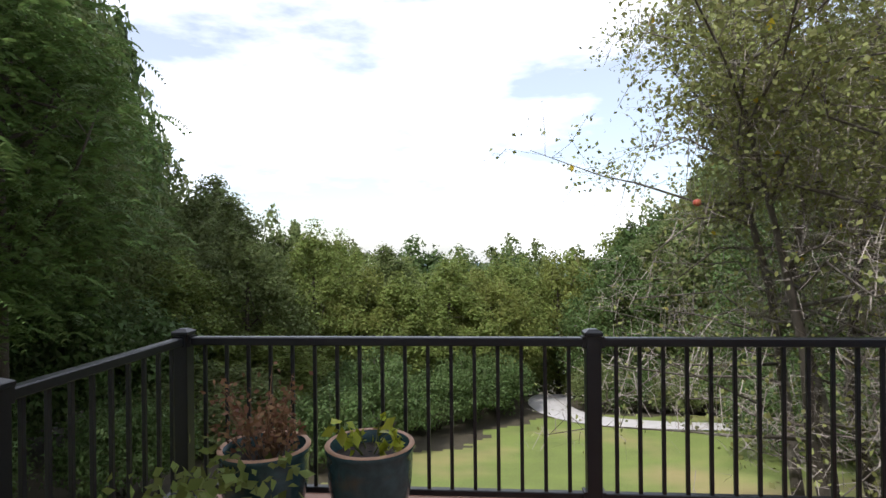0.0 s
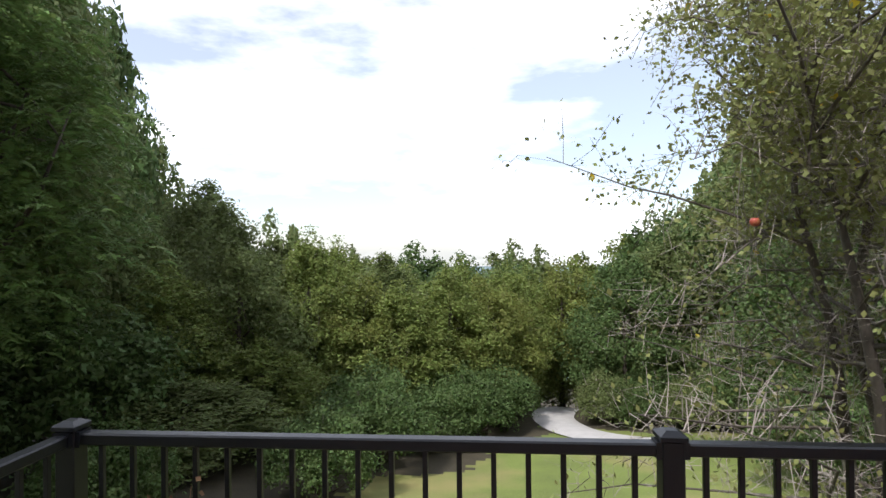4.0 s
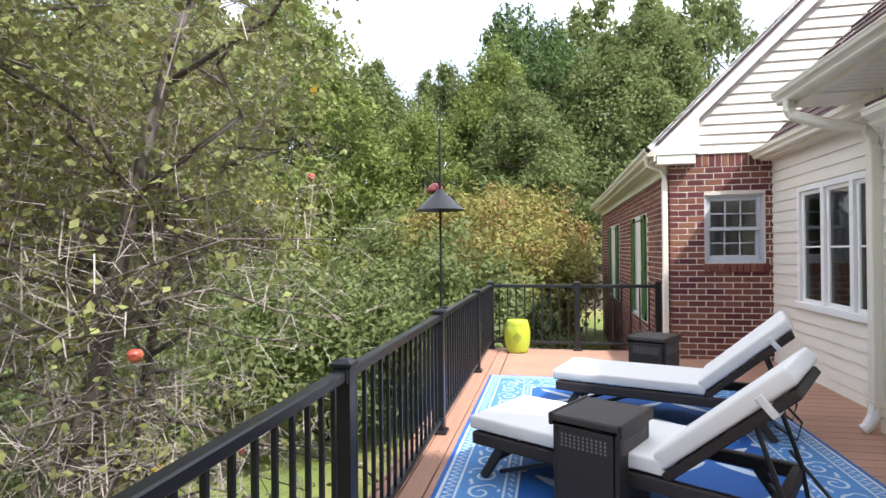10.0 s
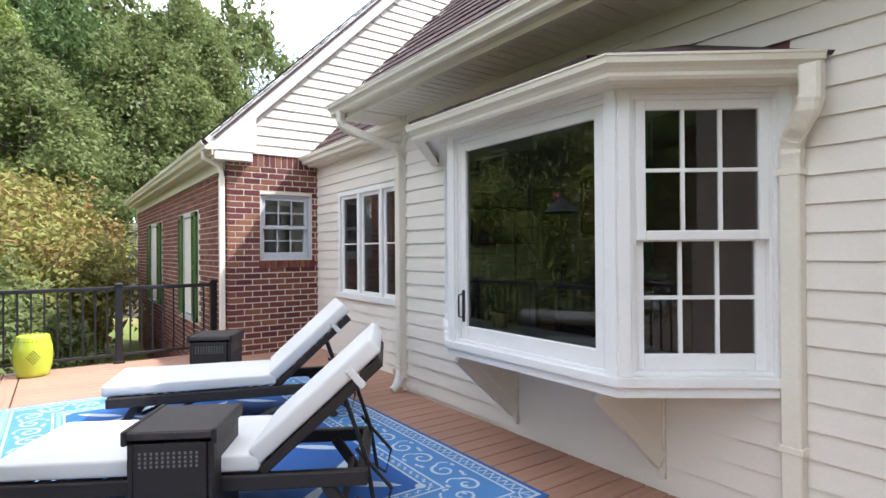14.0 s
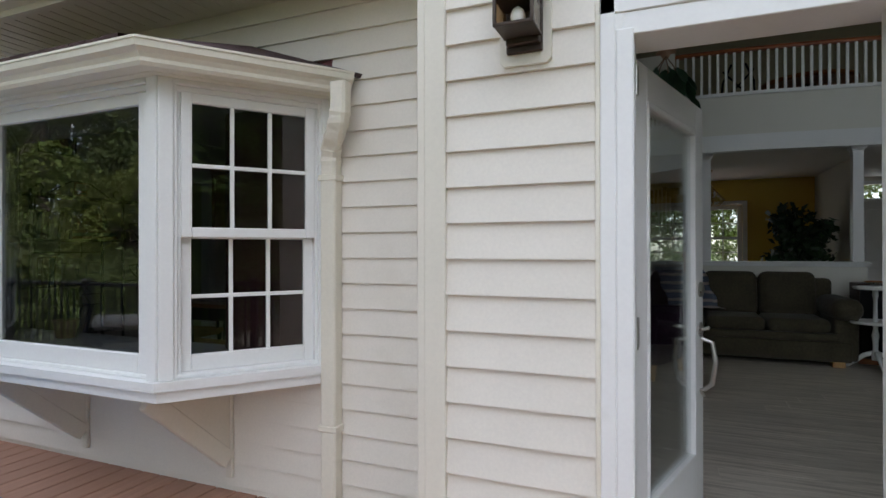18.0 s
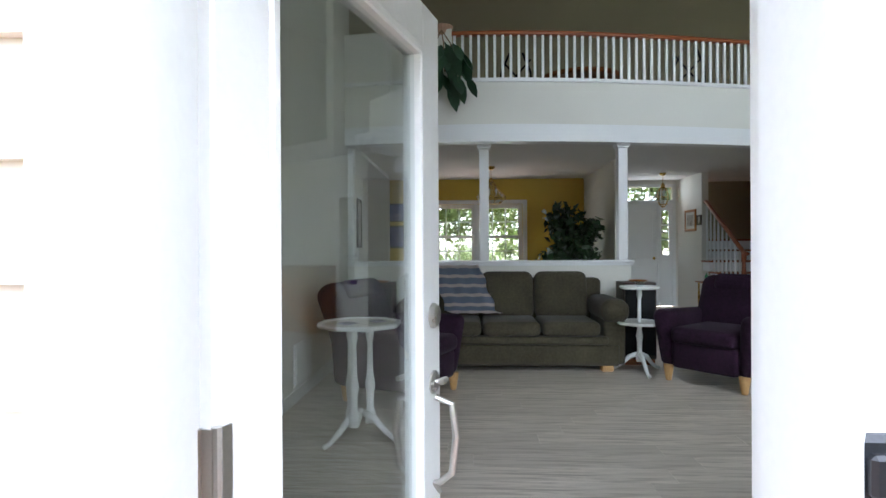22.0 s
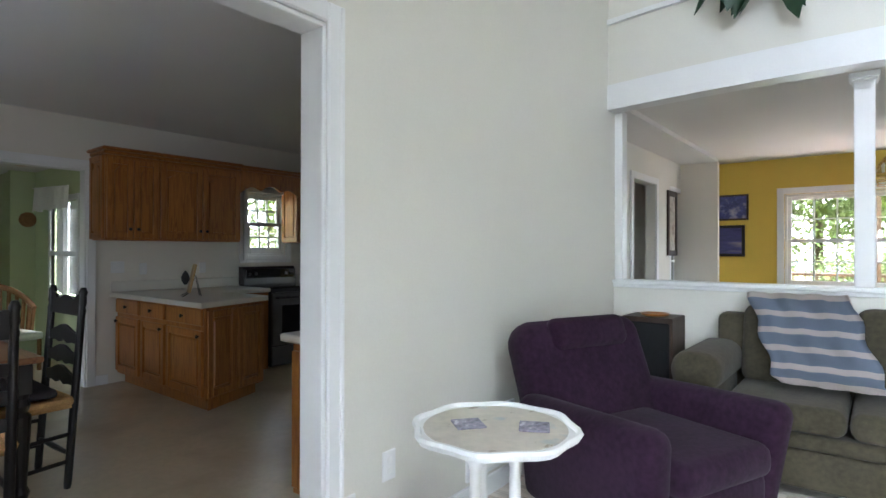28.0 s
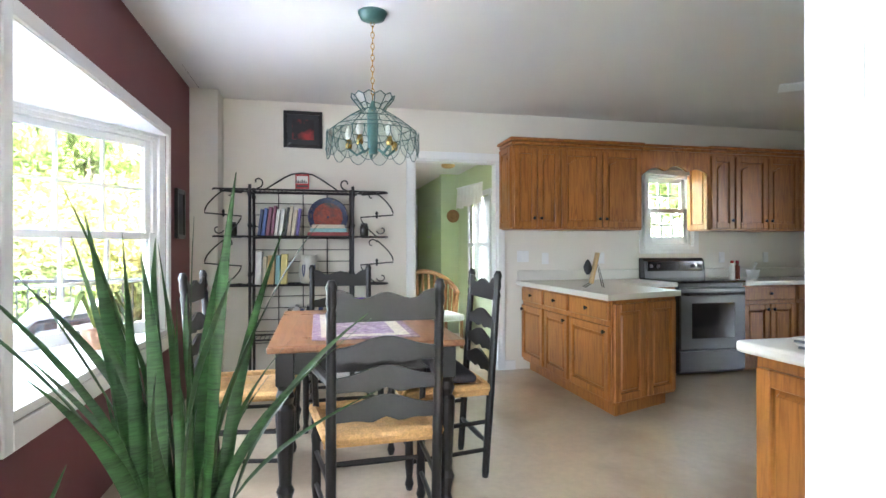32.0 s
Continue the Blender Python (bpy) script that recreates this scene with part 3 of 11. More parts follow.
M["teal"] = material("teal_painted_metal", (0.07, 0.17, 0.155), 0.4, var=0.15, scale=8, fine=60, bump=0.03)
M["teal_dark"] = material("dark_teal_leading", (0.03, 0.09, 0.085), 0.45, var=0.2, bump=0.02)
M["pale_glass"] = glass("pale_blue_bevelled_glass", (0.93, 0.97, 0.96), 0.03, 1.5)
M["iron"] = material("black_wrought_iron", (0.016, 0.014, 0.014), 0.5, var=0.3, scale=10, fine=80, bump=0.1)
for _n, _c in (("navy", (0.03, 0.05, 0.14)), ("blue", (0.07, 0.12, 0.35)), ("maroon", (0.22, 0.07, 0.12)), ("white", (0.66, 0.65, 0.62)), ("black", (0.02, 0.02, 0.022)), ("beige", (0.55, 0.47, 0.36)), ("violet", (0.14, 0.10, 0.32)), ("tan", (0.42, 0.27, 0.10)), ("teal", (0.22, 0.40, 0.42)), ("yellow", (0.62, 0.50, 0.16)), ("red", (0.26, 0.04, 0.04))):
    M["book_" + _n] = material("book_cover_" + _n, _c, 0.45, var=0.12, scale=20, fine=90, bump=0.03)
M["plate_blue"] = material("dark_blue_plate_rim", (0.03, 0.04, 0.10), 0.3, var=0.4, scale=40, fine=90, bump=0, dirt=(0.35, 0.22, 0.06), dirt_scale=34, dirt_lo=0.56)
M["plate_red"] = material("red_bird_painting", (0.28, 0.06, 0.04), 0.3, var=0.4, scale=16, fine=60, bump=0, dirt=(0.04, 0.05, 0.06), dirt_scale=14, dirt_lo=0.52)
M["stoneware"] = material("grey_stoneware", (0.55, 0.52, 0.45), 0.4, var=0.08, scale=10, fine=80, bump=0.05)
M["dark_jar"] = material("dark_glass_jar", (0.03, 0.025, 0.02), 0.12, var=0.2, bump=0)
M["sign_red"] = material("red_sign_paint", (0.35, 0.03, 0.03), 0.5, var=0.1, bump=0.02)
M["art_red"] = material("red_flower_print", (0.02, 0.018, 0.02), 0.5, var=0.2, scale=9, fine=40, bump=0, dirt=(0.40, 0.03, 0.03), dirt_scale=9, dirt_lo=0.5)
M["art_dark"] = material("dark_mount", (0.03, 0.032, 0.036), 0.6, var=0.15, bump=0)
M["pot_maroon"] = material("maroon_glazed_pot", (0.045, 0.014, 0.014), 0.25, var=0.2, bump=0.03)
M["snake_leaf"] = material("snake_plant_leaf", (0.034, 0.08, 0.024), 0.38, var=0.75, scale=9, fine=60, bump=0.05, stretch=(0.5, 0.5, 4.5), per_object=0.2, trans=0.12)
M["bottle_red"] = material("sauce_bottle", (0.20, 0.05, 0.03), 0.2, var=0.1, bump=0)

# ---------- deck ----------
deck = tagged(new("deck"), "raised deck of red-brown composite boards", "deck", kind="structure")
# one dark slab below all boards, showing in the gaps
bm = B()
quick_box(bm, RX0 - 0.05, RX1 + 0.1, BWY - 1.2, RY + 0.1, -0.3, -0.03)
part("substructure", bm, M["leaf_litter"], deck, "one dark slab under the boards")
bm = B()
box(bm, 0, 3.0, -0.067, 0.067, -0.028, 0.0, 0.004)
BOARD = mesh_of("deck_board", bm, M["deck"])


def deck_boards(x0, x1, y0, y1, group):
    """Boards that run along y, side by side in x."""
    n = int(round((x1 - x0) / 0.143))
    for k in range(n):
        x = x0 + (k + 0.5) * (x1 - x0) / n
        ob = piece("deck_board", BOARD, deck, Matrix.Translation((x, y0, 0)) @ Matrix.Rotation(radians(90), 4, "Z") @ Matrix.Diagonal(((y1 - y0) / 3.0, (x1 - x0) / n / 0.1424, 1, 1)))


deck_boards(RX0 - 0.04, RX1 + 0.08, BWY - 1.1, RY - 0.27, "")
for k in range(3):
    for a, b in ((RX0 - 0.04, 4.6), (4.604, RX1 + 0.08)):
        piece("border_board", BOARD, deck, Matrix.Translation((a, RY - 0.19 + 0.143 * k, 0.0)) @ Matrix.Diagonal(((b - a) / 3.0, 1, 1, 1)))
bm = B()
box(bm, RX0 - 0.06, RX1 + 0.1, RY + 0.17, RY + 0.195, -0.32, 0.0, 0.003)
structure("deck_fascia", bm, M["deck"], "red-brown fascia board along the deck edge", "trim")

# ---------- railing ----------


def baluster_mesh():
    bm = B()
    box(bm, -0.0095, 0.0095, -0.0095, 0.0095, 0, RAIL - 0.16, 0.002)
    return mesh_of("baluster", bm, M["black_metal"])


BAL = baluster_mesh()


def post_mesh():
    bm = B()
    box(bm, -0.038, 0.038, -0.038, 0.038, 0, RAIL + 0.01, 0.004)
    return mesh_of("post", bm, M["black_metal"])


def cap_mesh():
    bm = B()
    box(bm, -0.047, 0.047, -0.047, 0.047, 0, 0.02, 0.003)
    prism(bm, [(-0.044, -0.044), (0.044, -0.044), (0.044, 0.044), (-0.044, 0.044)], 0.02, 0.03)
    bm.verts.ensure_lookup_table()
    for v in bm.verts:
        if v.co.z > 0.029:
            v.co.x *= 0.45
            v.co.y *= 0.45
            v.co.z = 0.034
    return mesh_of("post_cap", bm, M["black_metal"])


def skirt_mesh():
    bm = B()
    box(bm, -0.058, 0.058, -0.058, 0.058, 0, 0.03, 0.006)
    return mesh_of("post_skirt", bm, M["black_metal"])


POST, CAP, SKIRT = post_mesh(), cap_mesh(), skirt_mesh()


BRK = B()
quick_box(BRK, -0.012, 0.012, -0.032, 0.032, -0.03, 0.028)
BRACKET = mesh_of("bracket", BRK, M["black_metal"])
railing = thing("deck_railing", "black aluminium deck railing with thin square balusters", "railing")


def rail_post(x, y):
    ob = piece("post", POST, railing, Matrix.Translation((x, y, 0)))
    piece("post_cap", CAP, ob, Matrix.Translation((0, 0, RAIL + 0.01)))
    piece("post_skirt", SKIRT, ob, Matrix())


def rail_panel(p, q):
    """Railing between two posts: top rail, bottom rail, brackets and balusters."""
    p, q = Vector(p), Vector(q)
    d = q - p
    L = d.length
    m = pose(p.x, p.y, 0, 0, 0, math.degrees(math.atan2(d.y, d.x)))
    bm = B()
    box(bm, 0.038, L - 0.038, -0.027, 0.027, RAIL - 0.045, RAIL, 0.006)
    part("top_rail", bm, M["black_metal"], railing, at=m)
    bm = B()
    box(bm, 0.038, L - 0.038, -0.02, 0.02, 0.085, 0.118, 0.004)
    part("bottom_rail", bm, M["black_metal"], railing, at=m)
    for x in (0.044, L - 0.044):
        for z in (0.1, RAIL - 0.022):
            piece("bracket", BRACKET, railing, m @ Matrix.Translation((x, 0, z)))
    n = int(round(L / 0.121))
    for k in range(1, n):
        piece("baluster", BAL, railing, m @ Matrix.Translation((L * k / n, 0, 0.117)))


FRONT = [RX0, *POSTS_X, RX1]
for x in FRONT:
    rail_post(x, RY)
for a, b in zip(FRONT, FRONT[1:]):
    rail_panel((a, RY), (b, RY))
for y in END_Y:
    rail_post(RX1, y)
for a, b in zip([RY, *END_Y], END_Y):
    rail_panel((RX1, a), (RX1, b))
rail_post(RX0, RY - SIDE_STEP)
rail_post(RX0, RY - 2 * SIDE_STEP)
rail_panel((RX0, RY), (RX0, RY - SIDE_STEP))
rail_panel((RX0, RY - SIDE_STEP), (RX0, RY - 2 * SIDE_STEP))

# ---------- house walls ----------
T, TB = 0.16, 0.07
SID = 0.1237


def siding(name, axis, face, out, a0, a1, z0, z1, holes=(), label="cream lap siding on the house wall"):
    """Lap siding boards on a wall: each board leans out at its lower edge. face: the wall plane, out: +1 or -1."""
    root = tagged(new(name), label, "wall", kind="structure")
    n = int(math.ceil((z1 - z0) / SID))
    for k in range(n):
        lo, hi = z0 + k * SID, min(z0 + (k + 1) * SID, z1)
        cuts = sorted({a0, a1, *(v for h in holes for v in h[:2] if a0 < v < a1)})
        runs = []
        for p, q in zip(cuts, cuts[1:]):
            mid = (p + q) / 2
            if any(h[0] < mid < h[1] and h[2] < hi - 0.01 and h[3] > lo + 0.01 for h in holes):
                continue
            if runs and abs(runs[-1][1] - p) < 1e-6:
                runs[-1][1] = q
            else:
                runs.append([p, q])
        for p, q in runs:
            bm = B()
            prof = [(0.0, hi + 0.004), (0.003, hi + 0.004), (0.019, lo + 0.004), (0.019, lo), (0.0, lo)]
            rows = []
            for e in (p, q):
                rows.append([bm.verts.new((e, face + out * d, z) if axis == "y" else (face + out * d, e, z)) for d, z in prof])
            for i in range(5):
                bm.faces.new((rows[0][i], rows[0][(i + 1) % 5], rows[1][(i + 1) % 5], rows[1][i]))
            bm.faces.new(rows[0])
            bm.faces.new(list(reversed(rows[1])))
            bmesh.ops.recalc_face_normals(bm, faces=bm.faces)
            part("siding_board", bm, M["siding"], root)
    return root


# door wall (wall of the living room towards the deck)
DOOR = (DX0, DX1, F, DTOP)
PANEL = (DX0 - 0.78, DX0 - 0.03, F, DTOP)
UP = 5.6
bm = B()
# the last two openings are unseen, cut to light the living room
wall_box(bm, "y", WY - T, T, -6.2, STEPX, 0.0, UP, [DOOR, PANEL, (-4.4, -1.2, F + 0.2, DTOP), (-3.2, 0.6, 3.1, 4.9)])
structure("wall_north", bm, M["wall_paint"], "white-painted wall with the glazed deck doors", "wall")
siding("siding_door_wall", "y", WY, 1, DX1 + 0.08, STEPX - 0.075, -0.09, 3.4)
bm = B()
box(bm, STEPX - 0.075, STEPX + 0.002, WY - 0.0, WY + 0.03, -0.02, 3.4, 0.003)
box(bm, STEPX, STEPX + 0.03, BWY, WY + 0.03, -0.02, 3.4, 0.003)
structure("trim_corner_board", bm, M["tan_board"], "cream corner board beside the deck door", "trim")
# return wall of the step
bm = B()
wall_box(bm, "x", STEPX - T, T, BWY, WY - T, 0.0, UP)
wall_box(bm, "y", BWY - T, T, STEPX - T, LX + 0.3, 3.4, UP)
structure("wall_step", bm, M["wall_paint"], "short return wall between door and bay", "wall")
# bay wall
BIX0, BIX1 = 3.83, BX3 - 0.06
BAYHOLE = (BIX0, BIX1, BZ0 + 0.03, BZ1)
bm = B()
wall_box(bm, "y", BWY - TB, TB, STEPX - T, CORX, 0.0, 2.79, [BAYHOLE])
structure("wall_bay", bm, M["maroon_paint"], "house wall around the bay window, maroon inside", "wall")
siding("siding_bay_wall", "y", BWY, 1, STEPX + 0.03, CORX - 0.05, -0.095, 2.6, [(BX0, BX3, BZ0 - 0.02, BZ1 + 0.12)])
bm = B()
box(bm, CORX - 0.06, CORX + 0.004, BWY - 0.002, BWY + 0.02, 0, 2.6, 0.002)
structure("trim_corner_board_end", bm, M["tan_board"], "cream corner board at the house corner", "trim")
# recessed wall with the triple window
TW = (TWX0, TWX1, TWZ0, TWZ1)
bm = B()
wall_box(bm, "x", CORX - 0.03, 0.03, TWY - 0.03, BWY - TB, 0.0, 2.58)
quick_box(bm, CORX, KX, TWY - 0.03, TWY - 0.004, 0.0, KCZ)
structure("wall_return", bm, M["kitchen_paint"], "cream-painted return wall at the house corner", "wall")
siding("siding_return", "x", CORX, 1, TWY, BWY, -0.02, 2.7)
bm = B()
wall_box(bm, "y", TWY - T, T, KX + 0.02, BRX + 0.1, 0.0, 2.5, [TW])
structure("wall_recess", bm, M["green_paint"], "recessed house wall with a triple window", "wall")
siding("siding_recess", "y", TWY, 1, CORX, BRX, -0.02, 2.55, [(TWX0 - 0.07, TWX1 + 0.07, TWZ0 - 0.07, TWZ1 + 0.07)])

# ---------- interior shell ----------
bm = B()
quick_box(bm, -6.2, LX, -9.9, WY - T, F - 0.2, F - 0.012)
structure("floor_slab", bm, M["mortar"], "subfloor under the living room", "floor")
bm = B()
quick_box(bm, LX, KX + 0.12, -8.6, BWY - TB, F - 0.2, F)
quick_box(bm, KX + 0.12, KX + 3.4, -3.1, TWY - T, F - 0.2, F)
structure("floor_kitchen", bm, M["vinyl"], "mottled tan vinyl kitchen floor", "floor")
# wall between living room and kitchen, with the wide cased opening
bm = B()
wall_box(bm, "x", LX, 0.12, HWY, BWY - TB, F, UP, [(OPY0, OPY1, F, OPZ)])
structure("wall_east", bm, M["wall_paint"], "pale cream living room wall with a wide cased opening", "wall")
bm = B()
for a, b in ((OPY0 - 0.075, OPY0), (OPY1, OPY1 + 0.075)):
    box(bm, LX - 0.022, LX, a, b, F, OPZ + 0.075, 0.006)
    box(bm, LX - 0.03, LX - 0.004, a + 0.004, a + 0.022 if a < OPY0 else b - 0.022, F, OPZ + 0.07, 0.004)
box(bm, LX - 0.022, LX, OPY0, OPY1, OPZ, OPZ + 0.075, 0.006)
box(bm, LX - 0.004, LX + 0.124, OPY0 - 0.002, OPY0 + 0.016, F, OPZ, 0.003)
box(bm, LX - 0.004, LX + 0.124, OPY1 - 0.016, OPY1 + 0.002, F, OPZ, 0.003)
box(bm, LX - 0.004, LX + 0.124, OPY0, OPY1, OPZ - 0.016, OPZ + 0.002, 0.003)
structure("trim_opening", bm, M["trim"], "white casing of the wide opening", "trim")
bm = B()
box(bm, LX - 0.015, LX, HWY, OPY0 - 0.075, F, F + 0.1, 0.004)
structure("baseboard_east", bm, M["trim"], "white baseboard", "baseboard")
# half wall between living and dining room
bm = B()
quick_box(bm, HWX, LX, HWY - 0.115, HWY, F, HWZ - 0.03)
structure("wall_half", bm, M["wall_paint"], "white half wall behind the sofa", "wall")
bm = B()
box(bm, HWX - 0.03, LX, HWY - 0.145, HWY + 0.03, HWZ - 0.03, HWZ, 0.006)
box(bm, HWX - 0.015, LX, HWY + 0.0, HWY + 0.015, HWZ - 0.055, HWZ - 0.03, 0.004)
structure("trim_half_wall_cap", bm, M["trim"], "white cap board on the half wall", "trim")


def column(x):
    ob = thing("column", "square white column on the half wall", "column", "columns on the half wall", at=Matrix.Translation((x, HWY - 0.058, HWZ)))
    H = CZ - HWZ
    bm = B()
    box(bm, -0.05, 0.05, -0.05, 0.05, 0, H, 0.004)
    part("shaft", bm, M["trim"], ob)
    bm = B()
    box(bm, -0.075, 0.075, -0.075, 0.075, H - 0.035, H, 0.006)
    box(bm, -0.062, 0.062, -0.062, 0.062, H - 0.055, H - 0.035, 0.006)
    part("capital", bm, M["trim"], ob)


for x in COLS:
    column(x)
bm = B()
box(bm, LX - 0.06, LX, HWY - 0.12, HWY - 0.02, HWZ, CZ, 0.004)
structure("trim_half_post", bm, M["trim"], "white half post against the wall", "trim")
# loft: curved balcony front


def loft_y(x):
    """The plan curve of the loft edge: it bows out over the sofa and falls back to the pillar."""
    d = abs(x - 1.3)
    return -4.40 - 0.08 * d * d / (1 + 0.22 * d)


NX = 36
edge = [(LX - (LX - LOFTX) * k / NX, loft_y(LX - (LX - LOFTX) * k / NX)) for k in range(NX + 1)]


def band(bm, off_in, off_out, z0, z1):
    """A strip along the loft edge between two offsets in y."""
    for (xa, ya), (xb, yb) in zip(edge, edge[1:]):
        v = [bm.verts.new(p) for p in ((xa, ya + off_in, z0), (xb, yb + off_in, z0), (xb, yb + off_out, z0), (xa, ya + off_out, z0), (xa, ya + off_in, z1), (xb, yb + off_in, z1), (xb, yb + off_out, z1), (xa, ya + off_out, z1))]
        for q in ((0, 1, 2, 3), (7, 6, 5, 4), (0, 4, 5, 1), (2, 6, 7, 3)):
            bm.faces.new([v[i] for i in q])
    bmesh.ops.remove_doubles(bm, verts=bm.verts, dist=1e-5)
    bmesh.ops.recalc_face_normals(bm, faces=bm.faces)


bm = B()
band(bm, -0.12, 0.0, CZ, LZ)
structure("wall_loft_front", bm, M["wall_paint"], "curved cream loft front", "wall", smooth=False)
bm = B()
band(bm, -0.125, 0.02, CZ - 0.012, CZ + 0.17)
band(bm, -0.125, 0.03, LZ - 0.005, LZ + 0.03)
structure("trim_loft_band", bm, M["trim"], "white trim band along the curved loft", "trim")
bm = B()
quick_box(bm, -3.93, LX + 1.0, -10.4, HWY - 0.35, CZ + 0.2, LZ - 0.02)
quick_box(bm, -6.2, -3.93, -6.4, HWY - 0.35, CZ + 0.2, LZ - 0.02)
quick_box(bm, -6.2, -5.1, -10.4, -6.4, CZ + 0.2, LZ - 0.02)
quick_box(bm, -5.1, -3.93, -10.4, -8.75, CZ + 0.2, LZ - 0.02)
structure("ceiling_dining", bm, M["ceiling"], "white ceiling under the loft", "ceiling")
# dining room
bm = B()
wall_box(bm, "y", YWY - T, T, -0.9, DLX + 0.12, F, CZ + 0.3, [(YW0, YW1, YWZ0, YWZ1)])
structure("wall_yellow", bm, M["yellow_paint"], "mustard yellow dining room wall", "wall")
bm = B()
wall_box(bm, "x", DLX, 0.12, YWY, HWY, F, CZ + 0.3, [(-7.5, -6.7, F, 2.2), (-8.95, -8.15, F + 0.75, F + 2.05)])
quick_box(bm, LX, DLX, HWY - 0.12, HWY, F, UP)
structure("wall_dining_east", bm, M["wall_paint"], "cream dining room side wall with a doorway", "wall")
bm = B()
wall_box(bm, "x", DRX - 0.12, 0.12, HALLY - T, DRY, F, CZ + 0.3)
structure("wall_dining_west", bm, M["wall_paint"], "cream wall between dining room and hall", "wall")
# hall
bm = B()
wall_box(bm, "y", HALLY - T, T, HALLX, DRX, F, CZ + 0.3, [(FDX0, FDX1, F, F + 2.42)])
structure("wall_hall", bm, M["wall_paint"], "cream hall wall with the front door", "wall")
# ceilings
bm = B()
quick_box(bm, LX + 0.12, KX + 0.12, -8.6, BWY - TB, KCZ, KCZ + 0.2)
quick_box(bm, KX + 0.12, KX + 3.4, -3.1, TWY - T, KCZ, KCZ + 0.2)
structure("ceiling_kitchen", bm, M["ceiling"], "white textured kitchen ceiling", "ceiling")
bm = B()
quick_box(bm, -6.2, LX + 0.3, -10.4, WY, UP, UP + 0.2)
structure("ceiling_living", bm, M["ceiling"], "high white living room ceiling", "ceiling")
# kitchen walls
bm = B()
wall_box(bm, "x", KX, 0.12, -8.6, TWY - 0.03, F, KCZ, [(GY0, GY1, F, GZ), (KW[0], KW[1], KW[2], KW[3])])
structure("wall_kitchen", bm, M["kitchen_paint"], "cream kitchen wall with a doorway and a window", "wall")
bm = B()
quick_box(bm, LX + 0.12, KX + 0.12, -8.7, -8.6, F, KCZ)
structure("wall_kitchen_end", bm, M["kitchen_paint"], "cream kitchen end wall", "wall")
# outer walls that close the living room and the loft
bm = B()
quick_box(bm, -6.35, -6.2, -10.5, WY, F - 0.2, UP)
structure("wall_west", bm, M["wall_paint"], "cream living room west wall", "wall")
bm = B()
quick_box(bm, -6.35, LX + 0.9, -10.5, -10.4, CZ + 0.2, UP)
quick_box(bm, -6.35, HALLX - 0.12, -10.1, -10.0, F - 0.2, CZ + 0.2)
structure("wall_south", bm, M["olive_paint"], "olive tan wall behind the loft", "wall")
bm = B()
quick_box(bm, LX + 0.12, LX + 0.2, -10.4, HWY, LZ, UP)
structure("wall_loft_east", bm, M["olive_paint"], "olive tan loft side wall", "wall")
# plain shell added behind the brick wing's windows to block the bright sky
bm = B()
quick_box(bm, KX + 3.4, 17.2, -3.1, BRY1 - 0.3, 2.62, 2.7)
structure("ceiling_wing", bm, M["ceiling"], "plain ceiling added to close the brick wing", "ceiling")
bm = B()
quick_box(bm, KX + 3.4, 17.2, -3.1, BRY1 - 0.3, -0.1, 0.0)
structure("floor_wing", bm, M["vinyl"], "plain floor added to close the brick wing", "floor")
bm = B()
quick_box(bm, 17.2, 17.3, -3.2, BRY1 - 0.3, -0.1, 2.7)
quick_box(bm, KX + 3.4, 17.2, -3.2, -3.1, -0.1, 2.7)
structure("wall_wing", bm, M["kitchen_paint"], "cream walls added to close the brick wing", "wall")

# ---------- ground ----------


def ground_z(x, y):
    """The hill: a bench beside the house, then a slope down to the woods and the valley."""
    d = max(0.0, y - 4.0)
    z = -2.5 - 0.155 * min(d, 26) - 0.30 * max(0.0, min(d, 90) - 26)
    z += 0.9 * math.exp(-((x - 16) / 9) ** 2) * math.exp(-((y - 3) / 9) ** 2)
    r = math.hypot(x, y)
    if x > 12:
        z += min(9.0, 0.10 * (x - 12)) * (1 if y < 30 else 0.4)
    if x < -6:
        z -= 0.02 * (-6 - x)
    z += 0.18 * math.sin(x * 0.31 + 1.3) * math.sin(y * 0.27) * min(1, d / 6)
    if r > 250:
        z = min(z, -30 - (r - 250) * 0.02)
    return z


def axis_steps(lo, hi, fine_lo, fine_hi):
    v = list(np.arange(fine_lo, fine_hi + 0.01, 0.3))
    s, p = 1.0, fine_hi
    while p < hi:
        s *= 1.35
        p = min(hi, p + s)
        v.append(p)
    s, p = 1.0, fine_lo
    while p > lo:
        s *= 1.35
        p = max(lo, p - s)
        v.insert(0, p)
    return v


gx, gy = axis_steps(-3800, 3800, -20, 34), axis_steps(-3800, 4400, -6, 44)
verts = [(x, y, ground_z(x, y)) for y in gy for x in gx]
nx = len(gx)
faces = [(j * nx + i, j * nx + i + 1, (j + 1) * nx + i + 1, (j + 1) * nx + i) for j in range(len(gy) - 1) for i in range(nx - 1)]
me = bpy.data.meshes.new("ground")
me.from_pydata(verts, [], faces)
me.materials.append(M["grass"])
me.materials.append(M["leaf_litter"])
me.materials.append(M["hazy_far_woods"])


def in_lawn(x, y):
    """Whether the place is mown grass rather than wood floor."""
    if y < 5 and x > -7 and x < 22:
        return True
    x += 0.5 * math.sin(y * 1.3) + 0.3 * math.sin(y * 3.1 + 1)
    y += 0.5 * math.sin(x * 1.1) + 0.25 * math.sin(x * 2.7 + 2)
    left = -3.0 + 0.6 * (y - 13) if y > 13 else -3.0
    return -1 < y < 33 and left < x < 24 and y < 24.2 - 0.1 * abs(x - 6)


